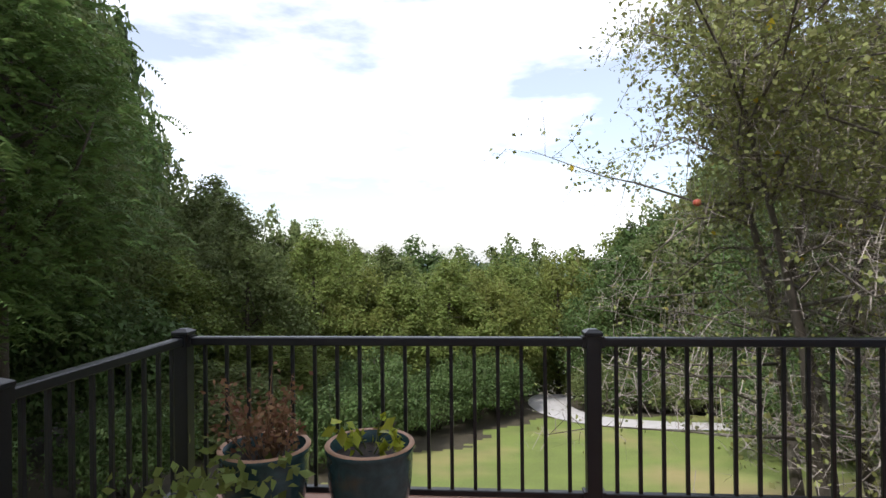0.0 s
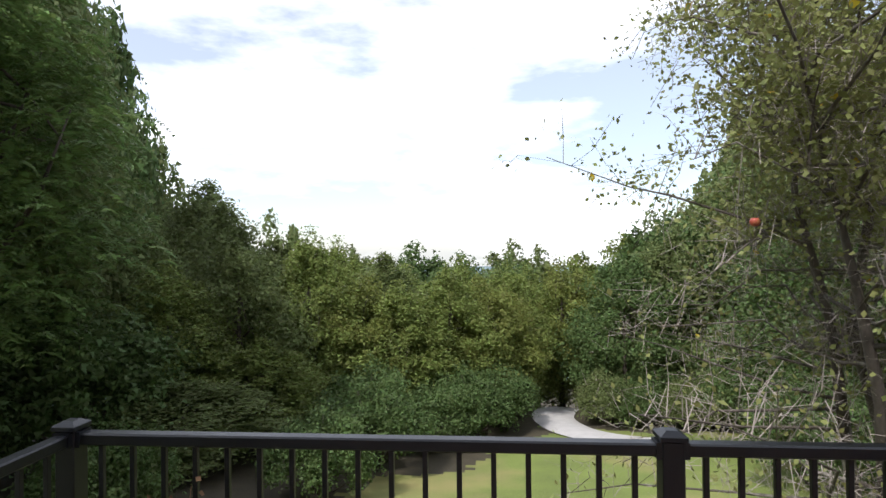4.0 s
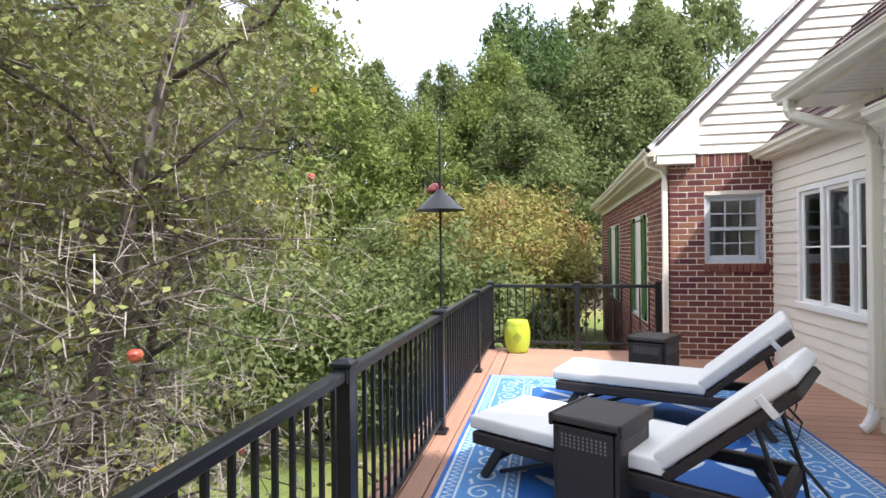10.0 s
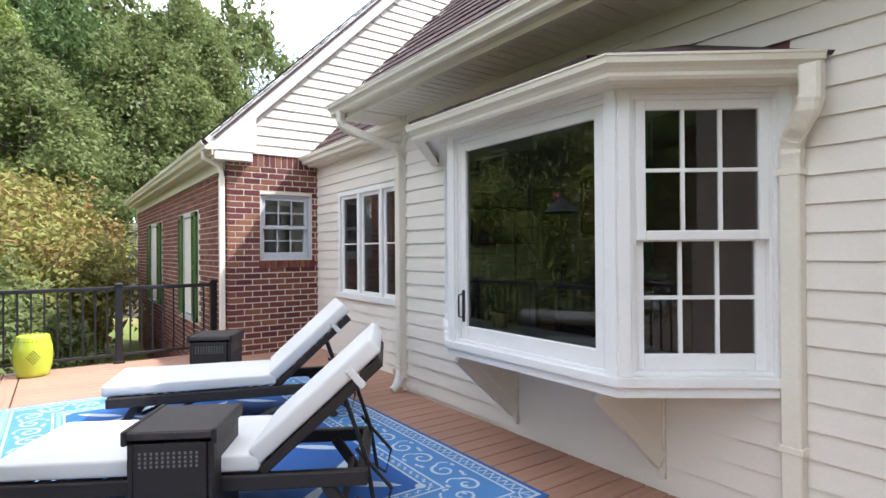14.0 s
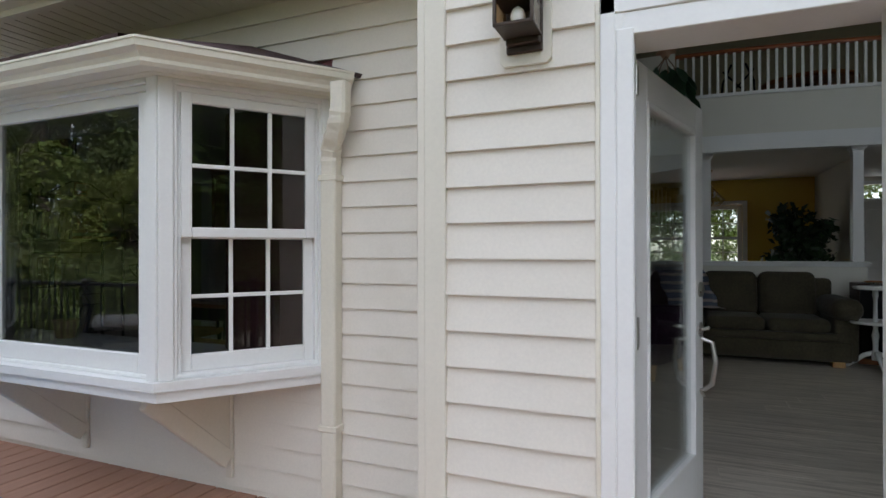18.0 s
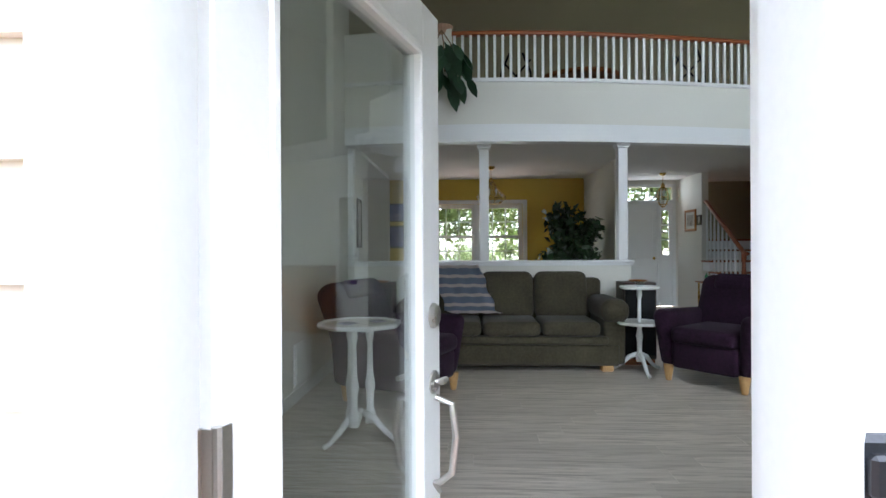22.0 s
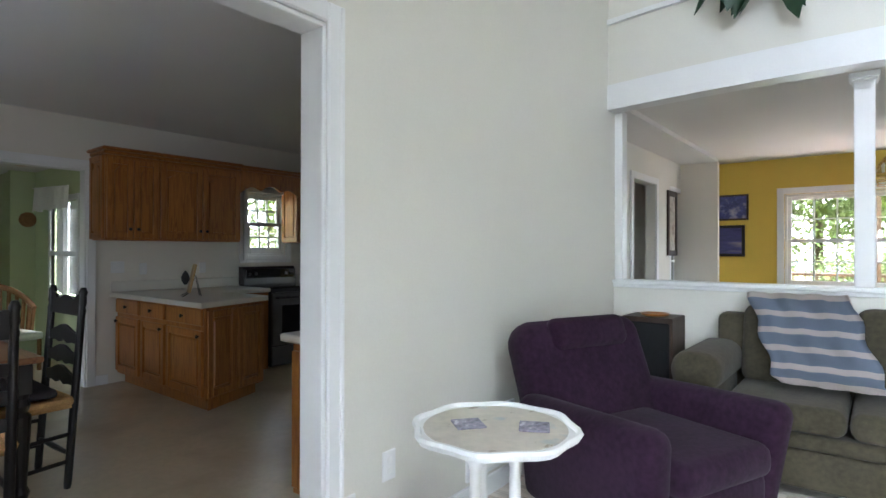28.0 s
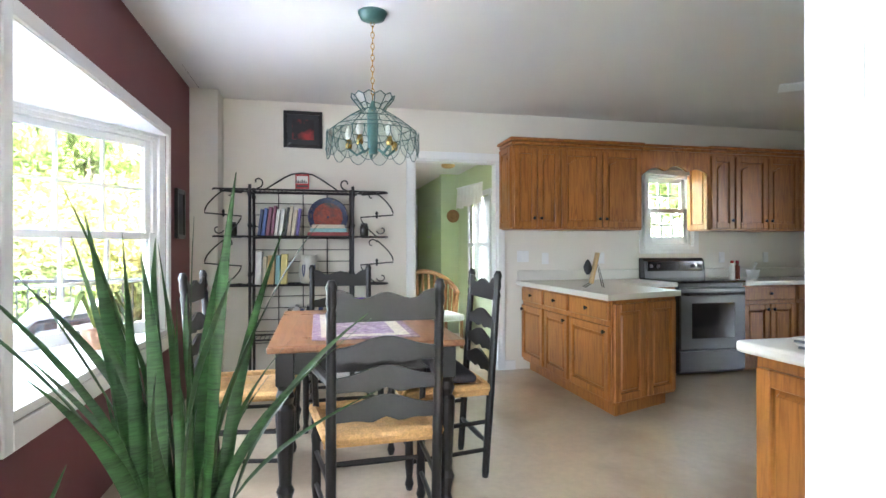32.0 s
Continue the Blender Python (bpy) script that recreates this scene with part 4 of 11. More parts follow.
for p in me.polygons:
    c = p.center
    p.use_smooth = True
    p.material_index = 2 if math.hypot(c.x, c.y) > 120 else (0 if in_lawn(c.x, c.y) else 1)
ground = tagged(new("ground", me), "grassy hillside falling away to woods", "ground", kind="structure")

# gravel drive: a bend at the lawn's far edge
bm = B()
knots = [(5.6, 33), (4.6, 29.5), (4.0, 26.6), (4.3, 24.0), (5.2, 22.4), (6.5, 21.4), (8.3, 20.6), (10.4, 20.1), (14, 19.6), (19, 19.6), (26, 21)]
pts = []
for k in range(len(knots) - 1):
    for u in (0, 0.25, 0.5, 0.75):
        p0, p1, p2, p3 = [Vector(knots[min(max(i, 0), len(knots) - 1)]) for i in (k - 1, k, k + 1, k + 2)]
        q = 0.5 * ((2 * p1) + (p2 - p0) * u + (2 * p0 - 5 * p1 + 4 * p2 - p3) * u * u + (3 * p1 - p0 - 3 * p2 + p3) * u ** 3)
        pts.append((q.x, q.y, 0.95))
vs = []
for k, (x, y, w) in enumerate(pts):
    a, b = pts[max(0, k - 1)], pts[min(len(pts) - 1, k + 1)]
    t = Vector((b[0] - a[0], b[1] - a[1], 0)).normalized()
    s = Vector((-t.y, t.x, 0))
    pair = []
    for e in (-1, -0.33, 0.33, 1):
        q = Vector((x, y, 0)) + s * w * e
        pair.append(bm.verts.new((q.x, q.y, ground_z(q.x, q.y) + (0.13 if abs(e) < 0.5 else 0.05))))
    vs.append(pair)
for a, b in zip(vs, vs[1:]):
    for k in range(3):
        bm.faces.new((a[k], a[k + 1], b[k + 1], b[k]))
bmesh.ops.recalc_face_normals(bm, faces=bm.faces)
structure("road", bm, M["gravel"], "pale gravel drive bending at the edge of the lawn", "road", smooth=True)

# ---------- trees ----------


def tri_mesh(name, a, b, c, mat):
    """One mesh of loose triangles from three arrays of corners."""
    n = len(a)
    me = bpy.data.meshes.new(name)
    me.vertices.add(3 * n)
    me.vertices.foreach_set("co", np.stack([a, b, c], 1).ravel())
    me.loops.add(3 * n)
    me.loops.foreach_set("vertex_index", np.arange(3 * n, dtype=np.int32))
    me.polygons.add(n)
    me.polygons.foreach_set("loop_start", np.arange(0, 3 * n, 3, dtype=np.int32))
    me.update(calc_edges=True)
    me.materials.append(mat)
    return me


def small_leaves(name, spots, size, mat, rng, normals):
    """Pointed single-faced leaves that hang a little, for crowns seen from afar."""
    n = len(spots)
    up = rng.normal(size=(n, 3)) * 0.8 + 1.1 * normals
    up[:, 2] += 0.5
    up /= np.linalg.norm(up, axis=1)[:, None]
    d = rng.normal(size=(n, 3))
    d[:, 2] -= 0.4
    d -= up * (d * up).sum(1)[:, None]
    d /= np.linalg.norm(d, axis=1)[:, None]
    s = np.cross(up, d)
    L = size * rng.uniform(0.55, 1.35, n)[:, None]
    return tri_mesh(name, spots - d * L * 0.5 + s * L * 0.42, spots - d * L * 0.5 - s * L * 0.42, spots + d * L * 0.7, mat)


def fronds(name, spots, length, mat, rng, normals, pairs=10):
    """Drooping feather-shaped leaves: pairs of pointed leaflets along an arched stalk."""
    n = len(spots)
    d = normals + rng.normal(size=(n, 3)) * 0.45
    d[:, 2] = np.abs(d[:, 2]) * 0.3 + 0.05
    d /= np.linalg.norm(d, axis=1)[:, None]
    s = np.cross(d, np.array((0.0, 0.0, 1.0)))
    s /= np.linalg.norm(s, axis=1)[:, None]
    L = length * rng.uniform(0.7, 1.25, n)[:, None]
    A, Bq, C = [], [], []
    for k in range(pairs):
        t = (k + 0.6) / pairs
        p = spots + d * L * t
        p[:, 2] -= (L[:, 0] * 0.62) * t * t
        w = L * 0.23 * (1.0 - 0.75 * abs(t - 0.4))
        tip_drop = np.zeros((n, 3))
        tip_drop[:, 2] = -w[:, 0] * rng.uniform(0.15, 0.7, n)
        e = d * L * 0.052
        for g in (-1, 1):
            A.append(p - e)
            Bq.append(p + e)
            C.append(p + s * g * w + d * w * 0.35 + tip_drop)
    return tri_mesh(name, np.concatenate(A), np.concatenate(Bq), np.concatenate(C), mat)


def leaf_mesh(name, spots, size, mat, rng, flat=0.5, long=1.0, normals=None):
    """Folded leaf blades (two triangles each) at the given spots, as one mesh. spots: array (n, 3)."""
    n = len(spots)
    up = rng.normal(size=(n, 3)) + (0 if normals is None else 1.6 * normals)
    up[:, 2] += flat
    up /= np.linalg.norm(up, axis=1)[:, None]
    d = rng.normal(size=(n, 3))
    d -= up * (d * up).sum(1)[:, None]
    d /= np.linalg.norm(d, axis=1)[:, None]
    s = np.cross(up, d)
    L = size * rng.uniform(0.6, 1.3, n)[:, None]
    a = spots - d * L * 0.55 * long
    b = spots + d * L * 0.55 * long
    c = spots + s * L * 0.42 - up * L * 0.12
    e = spots - s * L * 0.42 - up * L * 0.12
    co = np.stack([a, c, b, e], 1).reshape(-1, 3)
    me = bpy.data.meshes.new(name)
    me.vertices.add(4 * n)
    me.vertices.foreach_set("co", co.ravel())
    me.loops.add(4 * n)
    me.loops.foreach_set("vertex_index", np.arange(4 * n, dtype=np.int32))
    me.polygons.add(n)
    me.polygons.foreach_set("loop_start", np.arange(0, 4 * n, 4, dtype=np.int32))
    me.update(calc_edges=True)
    me.materials.append(mat)
    return me


def crown_spots(rng, n, blobs, centre, radii, blob_r, low=-0.5):
    """Leaf places over the skins of many overlapping clumps that fill an uneven crown."""
    c = np.array(centre)
    mids, rads = [], []
    while len(mids) < blobs:
        v = rng.normal(size=3)
        v /= np.linalg.norm(v)
        if v[2] < low:
            continue
        k = rng.uniform(0.45, 1.0) ** 0.6 * (1 + 0.14 * math.sin(3 * math.atan2(v[1], v[0]) + blobs))
        mids.append(c + v * np.array(radii) * k)
        rads.append(blob_r * rng.uniform(0.5, 1.6))
    mids, rads = np.array(mids), np.array(rads)
    pick = rng.integers(0, blobs, n)
    v = rng.normal(size=(n, 3))
    v /= np.linalg.norm(v, axis=1)[:, None]
    v[:, 2] = np.where(v[:, 2] < -0.8, -v[:, 2], v[:, 2])
    spots = mids[pick] + v * (rads[pick] * rng.uniform(0.35, 1.12, n))[:, None] * np.array((1, 1, 0.9))
    spots += rng.normal(size=(n, 3)) * blob_r * 0.16
    return spots, v, mids


def trunk_bm(rng, height, r, mids, bend=0.4, limbs=14, base=0.0):
    bm = B()
    n = 7
    pts = [Vector((bend * math.sin(k * 0.9 + r * 7) * 0.2 * k / n, bend * math.cos(k * 1.1) * 0.2 * k / n, base + height * k / n)) for k in range(n + 1)]
    tube(bm, pts, [r * (1.25 if k == 0 else 1) * (1 - 0.8 * k / n) for k in range(n + 1)], 8)
    for k in range(min(limbs, len(mids))):
        t = rng.uniform(0.35, 0.9)
        p = Vector((pts[int(t * n)].x, pts[int(t * n)].y, base + height * t))
        q = Vector(mids[k])
        m1 = p.lerp(q, 0.5) + Vector((rng.normal() * 0.3, rng.normal() * 0.3, 0.25))
        rr = r * 0.42 * (1 - 0.6 * t)
        tube(bm, [p, m1, q], [rr, rr * 0.6, rr * 0.2], 5)
    return bm


def tree_kind(seed, height, spread, leaves, size, mat, low=-0.5, crown_from=0.3, blobs=46, feathered=False):
    """Trunk and crown meshes of one kind of tree, base at the origin, and its height."""
    rng = np.random.default_rng(seed)
    mid = height * (crown_from + 1) / 2
    br = spread * 0.25
    spots, nor, mids = crown_spots(rng, leaves, blobs, (0, 0, mid), (spread, spread, height * (1 - crown_from) / 2 - br * 0.5), br, low)
    taper = 1.12 - 0.5 * np.clip((spots[:, 2] - mid) / (height - mid), -0.3, 1.0)
    spots[:, :2] *= taper[:, None]
    crown = (fronds if feathered else small_leaves)("crown", spots, size, mat, rng, nor)
    bm = trunk_bm(rng, height * 0.86, height * 0.014 + 0.05, mids)
    return mesh_of("trunk", bm, M["bark"], True), crown, height


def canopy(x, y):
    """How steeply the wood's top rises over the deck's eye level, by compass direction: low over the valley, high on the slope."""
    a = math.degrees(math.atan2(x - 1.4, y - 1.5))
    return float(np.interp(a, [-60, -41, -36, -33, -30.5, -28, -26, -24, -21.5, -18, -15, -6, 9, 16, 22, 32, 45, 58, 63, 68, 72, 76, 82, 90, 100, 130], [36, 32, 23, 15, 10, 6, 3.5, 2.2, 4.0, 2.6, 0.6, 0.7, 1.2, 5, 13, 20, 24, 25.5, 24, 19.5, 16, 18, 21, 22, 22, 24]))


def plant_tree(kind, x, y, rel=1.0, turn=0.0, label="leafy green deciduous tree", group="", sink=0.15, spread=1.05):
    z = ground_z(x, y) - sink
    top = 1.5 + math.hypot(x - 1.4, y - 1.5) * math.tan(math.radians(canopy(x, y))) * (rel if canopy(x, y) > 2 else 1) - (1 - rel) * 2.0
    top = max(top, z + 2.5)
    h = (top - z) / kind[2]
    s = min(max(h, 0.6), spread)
    ob = thing("tree", label, "tree", group, at=Matrix.Translation((x, y, z)) @ Matrix.Rotation(turn, 4, "Z") @ Matrix.Diagonal((s, s, h, 1)))
    piece("trunk", kind[0], ob, Matrix())
    piece("crown", kind[1], ob, Matrix())
    return ob


K_OAK = tree_kind(3, 15, 4.0, 27000, 0.2, M["leaf_mid"], -0.9, 0.06, 170)
K_POPLAR = tree_kind(5, 16, 3.4, 27000, 0.185, M["leaf_bright"], -0.9, 0.05, 170)
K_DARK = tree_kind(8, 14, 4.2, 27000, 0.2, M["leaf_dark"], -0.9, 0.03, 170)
K_MAPLE = tree_kind(11, 12, 3.6, 24000, 0.175, M["leaf_yellowish"], -0.9, 0.06, 150)
K_TALL = tree_kind(14, 19, 3.6, 27000, 0.2, M["leaf_mid"], -0.9, 0.3, 150)
K_NEAR = tree_kind(18, 15, 3.2, 2900, 0.78, M["leaf_near"], -0.9, 0.12, 130, True)
F_OAK = tree_kind(23, 15, 4.2, 11000, 0.33, M["leaf_mid"], -0.9, 0.04, 120)
F_POPLAR = tree_kind(25, 16, 3.6, 11000, 0.31, M["leaf_bright"], -0.9, 0.03, 120)
F_DARK = tree_kind(28, 14, 4.2, 11000, 0.33, M["leaf_dark"], -0.9, 0.03, 120)
rng = np.random.default_rng(21)
LABELS = {id(K_OAK): "leafy mid-green oak at the wood's edge", id(K_POPLAR): "bright green poplar in the sunlit wood", id(K_DARK): "dark green shaded broadleaf tree", id(K_NEAR): "dark shaded broadleaf tree beside the deck", id(K_MAPLE): "yellow-green maple turning early", id(K_TALL): "tall slender green hardwood tree", id(F_OAK): "distant mid-green oak in the wood", id(F_POPLAR): "distant bright green poplar in the wood", id(F_DARK): "distant dark green tree in the wood"}


def woods(n, x0, step, y0, curve, jitter, kinds, group, lo, hi):
    """A loose row of trees across the slope, leaving the drive free."""
    for k in range(n):
        x = x0 + k * step + rng.uniform(-0.35, 0.35) * step
        y = y0 + curve * abs(x - 6) + rng.uniform(-jitter, jitter)
        if 2.6 < x < 6.4 and y < 36:
            y += 5
        kk = kinds[int(rng.integers(0, len(kinds)))]
        plant_tree(kk, x, y, float(rng.uniform(lo, hi)), float(rng.uniform(0, 6.28)), LABELS[id(kk)], group)


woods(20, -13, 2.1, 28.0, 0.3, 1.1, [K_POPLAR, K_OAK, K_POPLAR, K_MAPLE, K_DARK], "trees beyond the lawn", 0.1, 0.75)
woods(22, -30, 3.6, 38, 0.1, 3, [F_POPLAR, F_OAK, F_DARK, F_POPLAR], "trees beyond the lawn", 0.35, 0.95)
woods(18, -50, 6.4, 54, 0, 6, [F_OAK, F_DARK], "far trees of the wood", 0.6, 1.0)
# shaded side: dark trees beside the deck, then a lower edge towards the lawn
# the tree at (-8.6, 3.2) stands out of view, added to shade the undergrowth
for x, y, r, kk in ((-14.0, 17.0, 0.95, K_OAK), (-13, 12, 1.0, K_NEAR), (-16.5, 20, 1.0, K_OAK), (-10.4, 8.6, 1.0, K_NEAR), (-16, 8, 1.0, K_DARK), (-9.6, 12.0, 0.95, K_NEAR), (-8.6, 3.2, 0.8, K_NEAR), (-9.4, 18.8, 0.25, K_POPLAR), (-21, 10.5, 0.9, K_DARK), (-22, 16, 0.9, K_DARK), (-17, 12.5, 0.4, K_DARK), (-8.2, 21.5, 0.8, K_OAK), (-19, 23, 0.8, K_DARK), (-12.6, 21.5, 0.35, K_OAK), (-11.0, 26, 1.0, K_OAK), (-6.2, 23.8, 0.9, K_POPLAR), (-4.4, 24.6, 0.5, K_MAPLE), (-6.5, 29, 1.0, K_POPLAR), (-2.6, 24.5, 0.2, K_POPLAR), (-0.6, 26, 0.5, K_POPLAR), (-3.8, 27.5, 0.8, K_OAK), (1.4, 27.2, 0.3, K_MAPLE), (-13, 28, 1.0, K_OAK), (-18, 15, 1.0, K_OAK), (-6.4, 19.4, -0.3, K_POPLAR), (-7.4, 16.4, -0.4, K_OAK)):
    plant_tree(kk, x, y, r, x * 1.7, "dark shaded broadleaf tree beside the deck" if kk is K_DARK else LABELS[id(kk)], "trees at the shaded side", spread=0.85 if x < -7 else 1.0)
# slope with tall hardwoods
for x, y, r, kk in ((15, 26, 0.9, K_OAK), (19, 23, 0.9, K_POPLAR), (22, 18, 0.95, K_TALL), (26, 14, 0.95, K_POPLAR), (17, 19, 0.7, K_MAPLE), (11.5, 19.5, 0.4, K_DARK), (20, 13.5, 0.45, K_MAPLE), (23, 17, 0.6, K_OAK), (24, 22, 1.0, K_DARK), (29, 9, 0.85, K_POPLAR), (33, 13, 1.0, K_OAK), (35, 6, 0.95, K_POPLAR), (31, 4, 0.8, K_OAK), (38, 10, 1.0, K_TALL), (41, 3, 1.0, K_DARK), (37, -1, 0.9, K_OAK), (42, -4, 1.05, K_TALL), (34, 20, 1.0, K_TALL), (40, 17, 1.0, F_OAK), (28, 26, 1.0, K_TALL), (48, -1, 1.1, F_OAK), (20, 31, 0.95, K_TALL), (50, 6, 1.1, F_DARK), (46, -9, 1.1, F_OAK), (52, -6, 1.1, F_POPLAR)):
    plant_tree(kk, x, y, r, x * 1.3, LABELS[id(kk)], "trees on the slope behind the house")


def front_tree(kind, x, y, h):
    ob = thing("tree", LABELS[id(kind)], "tree", "trees in front of the house", at=Matrix.Translation((x, y, -1.0)) @ Matrix.Rotation(x, 4, "Z") @ Matrix.Diagonal((0.9, 0.9, h / kind[2], 1)))
    piece("trunk", kind[0], ob, Matrix())
    piece("crown", kind[1], ob, Matrix())


for x, y, h, kk in ((-2, -24, 12, K_POPLAR), (3, -27, 13, K_OAK), (8, -22, 11, K_MAPLE), (-8, -26, 12, F_OAK), (14, -13, 10, K_OAK), (12, -20, 12, K_DARK)):
    front_tree(kk, x, y, h)


def shrub_kind(seed, r, h, n, size, mat):
    rng = np.random.default_rng(seed)
    spots, nor, mids = crown_spots(rng, n, 60, (0, 0, h * 0.5), (r, r, h * 0.5), r * 0.27, -0.4)
    bm = B()
    for k in range(9):
        tube(bm, [(0, 0, 0), tuple(mids[k] * 0.5), tuple(mids[k])], [0.03, 0.02, 0.008], 5)
    return mesh_of("branchwork", bm, M["bark"], True), small_leaves("foliage", spots, size, mat, rng, nor)


S_GREEN = shrub_kind(31, 1.6, 2.6, 17000, 0.08, M["leaf_mid"])
S_RUST = shrub_kind(33, 1.7, 2.8, 17000, 0.08, M["leaf_rust"])
S_DEEP = shrub_kind(35, 1.5, 2.4, 15000, 0.08, M["leaf_dark"])


def plant_shrub(kind, x, y, s, label, group, z=None):
    ob = thing("shrub", label, "shrub", group, at=Matrix.Translation((x, y, (ground_z(x, y) if z is None else z) - 0.1)) @ Matrix.Rotation(x * 2.1, 4, "Z") @ Matrix.Diagonal((s, s, s, 1)))
    piece("branchwork", kind[0], ob, Matrix())
    piece("foliage", kind[1], ob, Matrix())


for x, y, s, k in ((12.8, 4.6, 1.15, S_GREEN), (14.6, 3.9, 1.1, S_RUST), (13.0, 3.4, 0.7, S_GREEN), (17.2, 3.9, 1.1, S_RUST), (19.2, 4.0, 1.3, S_RUST), (15.4, 5.6, 1.35, S_GREEN), (18.2, 5.6, 1.5, S_RUST), (12.4, 7.2, 1.2, S_GREEN), (21.5, 4.0, 1.5, S_RUST), (21, 7.5, 1.6, S_GREEN), (24.5, 5.0, 1.6, S_RUST), (14.6, 9.0, 1.4, S_GREEN), (24, 9.5, 1.6, S_GREEN), (17.5, 12.5, 1.5, S_GREEN), (11.6, 10.8, 1.1, S_GREEN), (27, 4.6, 1.6, S_RUST)):
    plant_shrub(k, x, y, s, "rusty autumn-tinted shrub on the bank" if k is S_RUST else "dense green shrub on the bank", "shrubs on the bank")
for x, y, s in ((-6.4, 11.5, 0.8), (-10.2, 16.2, 1.8), (-12.2, 14.6, 1.8), (-13.8, 13.0, 1.8), (-11.4, 12.2, 1.4), (-10.5, 10.4, 1.2), (-8.2, 9.0, 0.9), (-2.9, 14.4, 0.8), (-2.2, 17.5, 1.0), (-3.0, 20, 1.1), (1.6, 24.2, 1.0), (0.6, 22.6, 1.0), (-0.6, 20.5, 0.9), (8.8, 15.4, 0.9), (10.8, 13.6, 1.05), (10.2, 17.2, 1.1)):
    plant_shrub(S_DEEP, x, y, s, "dark undergrowth shrub at the lawn's edge", "shrubs at the lawn's edge")
for k in range(18):
    x = -0.5 + k * 1.35 + rng.uniform(-0.4, 0.4)
    if 2.4 < x < 5.6:
        continue
    plant_shrub(S_GREEN if k % 3 else S_DEEP, x, 25.2 - 0.1 * abs(x - 6) + rng.uniform(-0.3, 0.9), float(rng.uniform(0.7, 1.15)), "leafy undergrowth at the wood's edge", "shrubs at the lawn's edge")
for x, y, s in ((1.0, -15, 0.8), (4.2, -15.6, 0.9), (-1.6, -15.2, 0.8), (7.5, -12.6, 0.9), (9.6, -7.6, 0.9), (9.4, -5.2, 0.8)):
    plant_shrub(S_GREEN, x, y, s, "green shrub in the front garden", "shrubs in front of the house", z=-0.6)

# apple tree in front of the deck: several leaning trunks, a tangle of grey twigs, sparse small leaves


def apple_tree(x, y):
    rng = np.random.default_rng(77)
    z0 = ground_z(x, y)
    ob = thing("apple_tree", "old apple tree with bare grey twigs and sparse leaves", "tree", at=Matrix.Translation((x, y, z0)))
    H = -z0
    limbs = []
    for k in range(7):
        a = k * 0.9 + rng.uniform(-0.2, 0.2)
        r0 = 0.25 + 0.15 * (k % 2)
        bm = B()
        pts = [Vector((r0 * math.cos(a), r0 * math.sin(a), -0.1))]
        reach = rng.uniform(0.7, 1.7)
        top = H + rng.uniform(2.2, 4.8)
        for s in range(1, 7):
            u = s / 6
            pts.append(Vector((math.cos(a) * (r0 + reach * u ** 1.4) + rng.normal() * 0.1, math.sin(a) * (r0 + reach * u ** 1.4) - 0.55 * u + rng.normal() * 0.1, top * u)))
        rad = rng.uniform(0.08, 0.13)
        tube(bm, pts, [rad * (1 - 0.92 * s / 6) for s in range(7)], 8)
        part("trunk", bm, M["bark_grey"], ob, smooth=True)
        limbs.append(pts)
    boughs = []
    for k in range(150):
        pts = limbs[k % 7]
        i = int(rng.integers(2, 6))
        p = pts[i].lerp(pts[i + 1], rng.uniform(0, 1))
        a = rng.uniform(0, 6.28)
        L = rng.uniform(1.0, 2.9)
        rise = rng.uniform(-0.2, 0.6) if i < 4 else rng.uniform(0.1, 1.6)
        d = Vector((math.cos(a), math.sin(a), rise)).normalized()
        q = [p]
        for s in range(1, 5):
            u = s / 4
            q.append(p + d * L * u + Vector((rng.normal() * 0.14, rng.normal() * 0.14, rng.normal() * 0.1 - 0.3 * u * u)))
        bm = B()
        tube(bm, q, [0.023, 0.017, 0.012, 0.008, 0.004], 5)
        part("bough", bm, M["bark_grey"], ob, smooth=True)
        boughs.append(q)
    tips = []
    bm = B()
    for q in boughs:
        for k in range(50):
            i = int(rng.integers(0, 4))
            p = q[i].lerp(q[i + 1], rng.uniform(0, 1))
            d = Vector((rng.normal(), rng.normal(), rng.normal() * 0.7 + 0.25)).normalized()
            L = rng.uniform(0.22, 0.8)
            e = p + d * L
            m1 = p.lerp(e, 0.5) + Vector((rng.normal(), rng.normal(), rng.normal() + 0.6)) * 0.08
            for f, g, r in ((p, m1, 0.005), (m1, e, 0.0035)):
                w = (g - f).cross(Vector((0.3, 0.2, 1))).normalized() * r
                bm.faces.new([bm.verts.new(f + w), bm.verts.new(f - w), bm.verts.new(g - w * 0.6), bm.verts.new(g + w * 0.6)])
            tips.append((p, m1, e))
            for j in range(2):
                f = m1.lerp(e, rng.uniform(0, 0.8))
                g = f + Vector((rng.normal(), rng.normal(), rng.normal() * 0.6 + 0.1)) * 0.17
                bm.faces.new([bm.verts.new(f), bm.verts.new(f + Vector((0.004, 0.003, 0.004))), bm.verts.new(g)])
                tips.append((f, f.lerp(g, 0.5), g))
    tagged(part("twig", bm, M["twig"], ob, "tangle of thin grey twigs"), kind="stuff")
    spots = []
    for p, m1, e in tips:
        keep = 0.6 if e.z > H + 2.6 else (0.36 if e.z > H + 1.7 else 0.08)
        for k in range(7):
            if rng.uniform() < keep:
                spots.append(p.lerp(e, rng.uniform(0.2, 1.1)) + Vector((rng.normal(), rng.normal(), rng.normal())) * 0.05)
    spots = np.array([tuple(s) for s in spots])
    me = leaf_mesh("foliage", spots, 0.047, M["leaf_apple"], rng, 0.3, 1.15)
    piece("foliage", me, ob, Matrix())
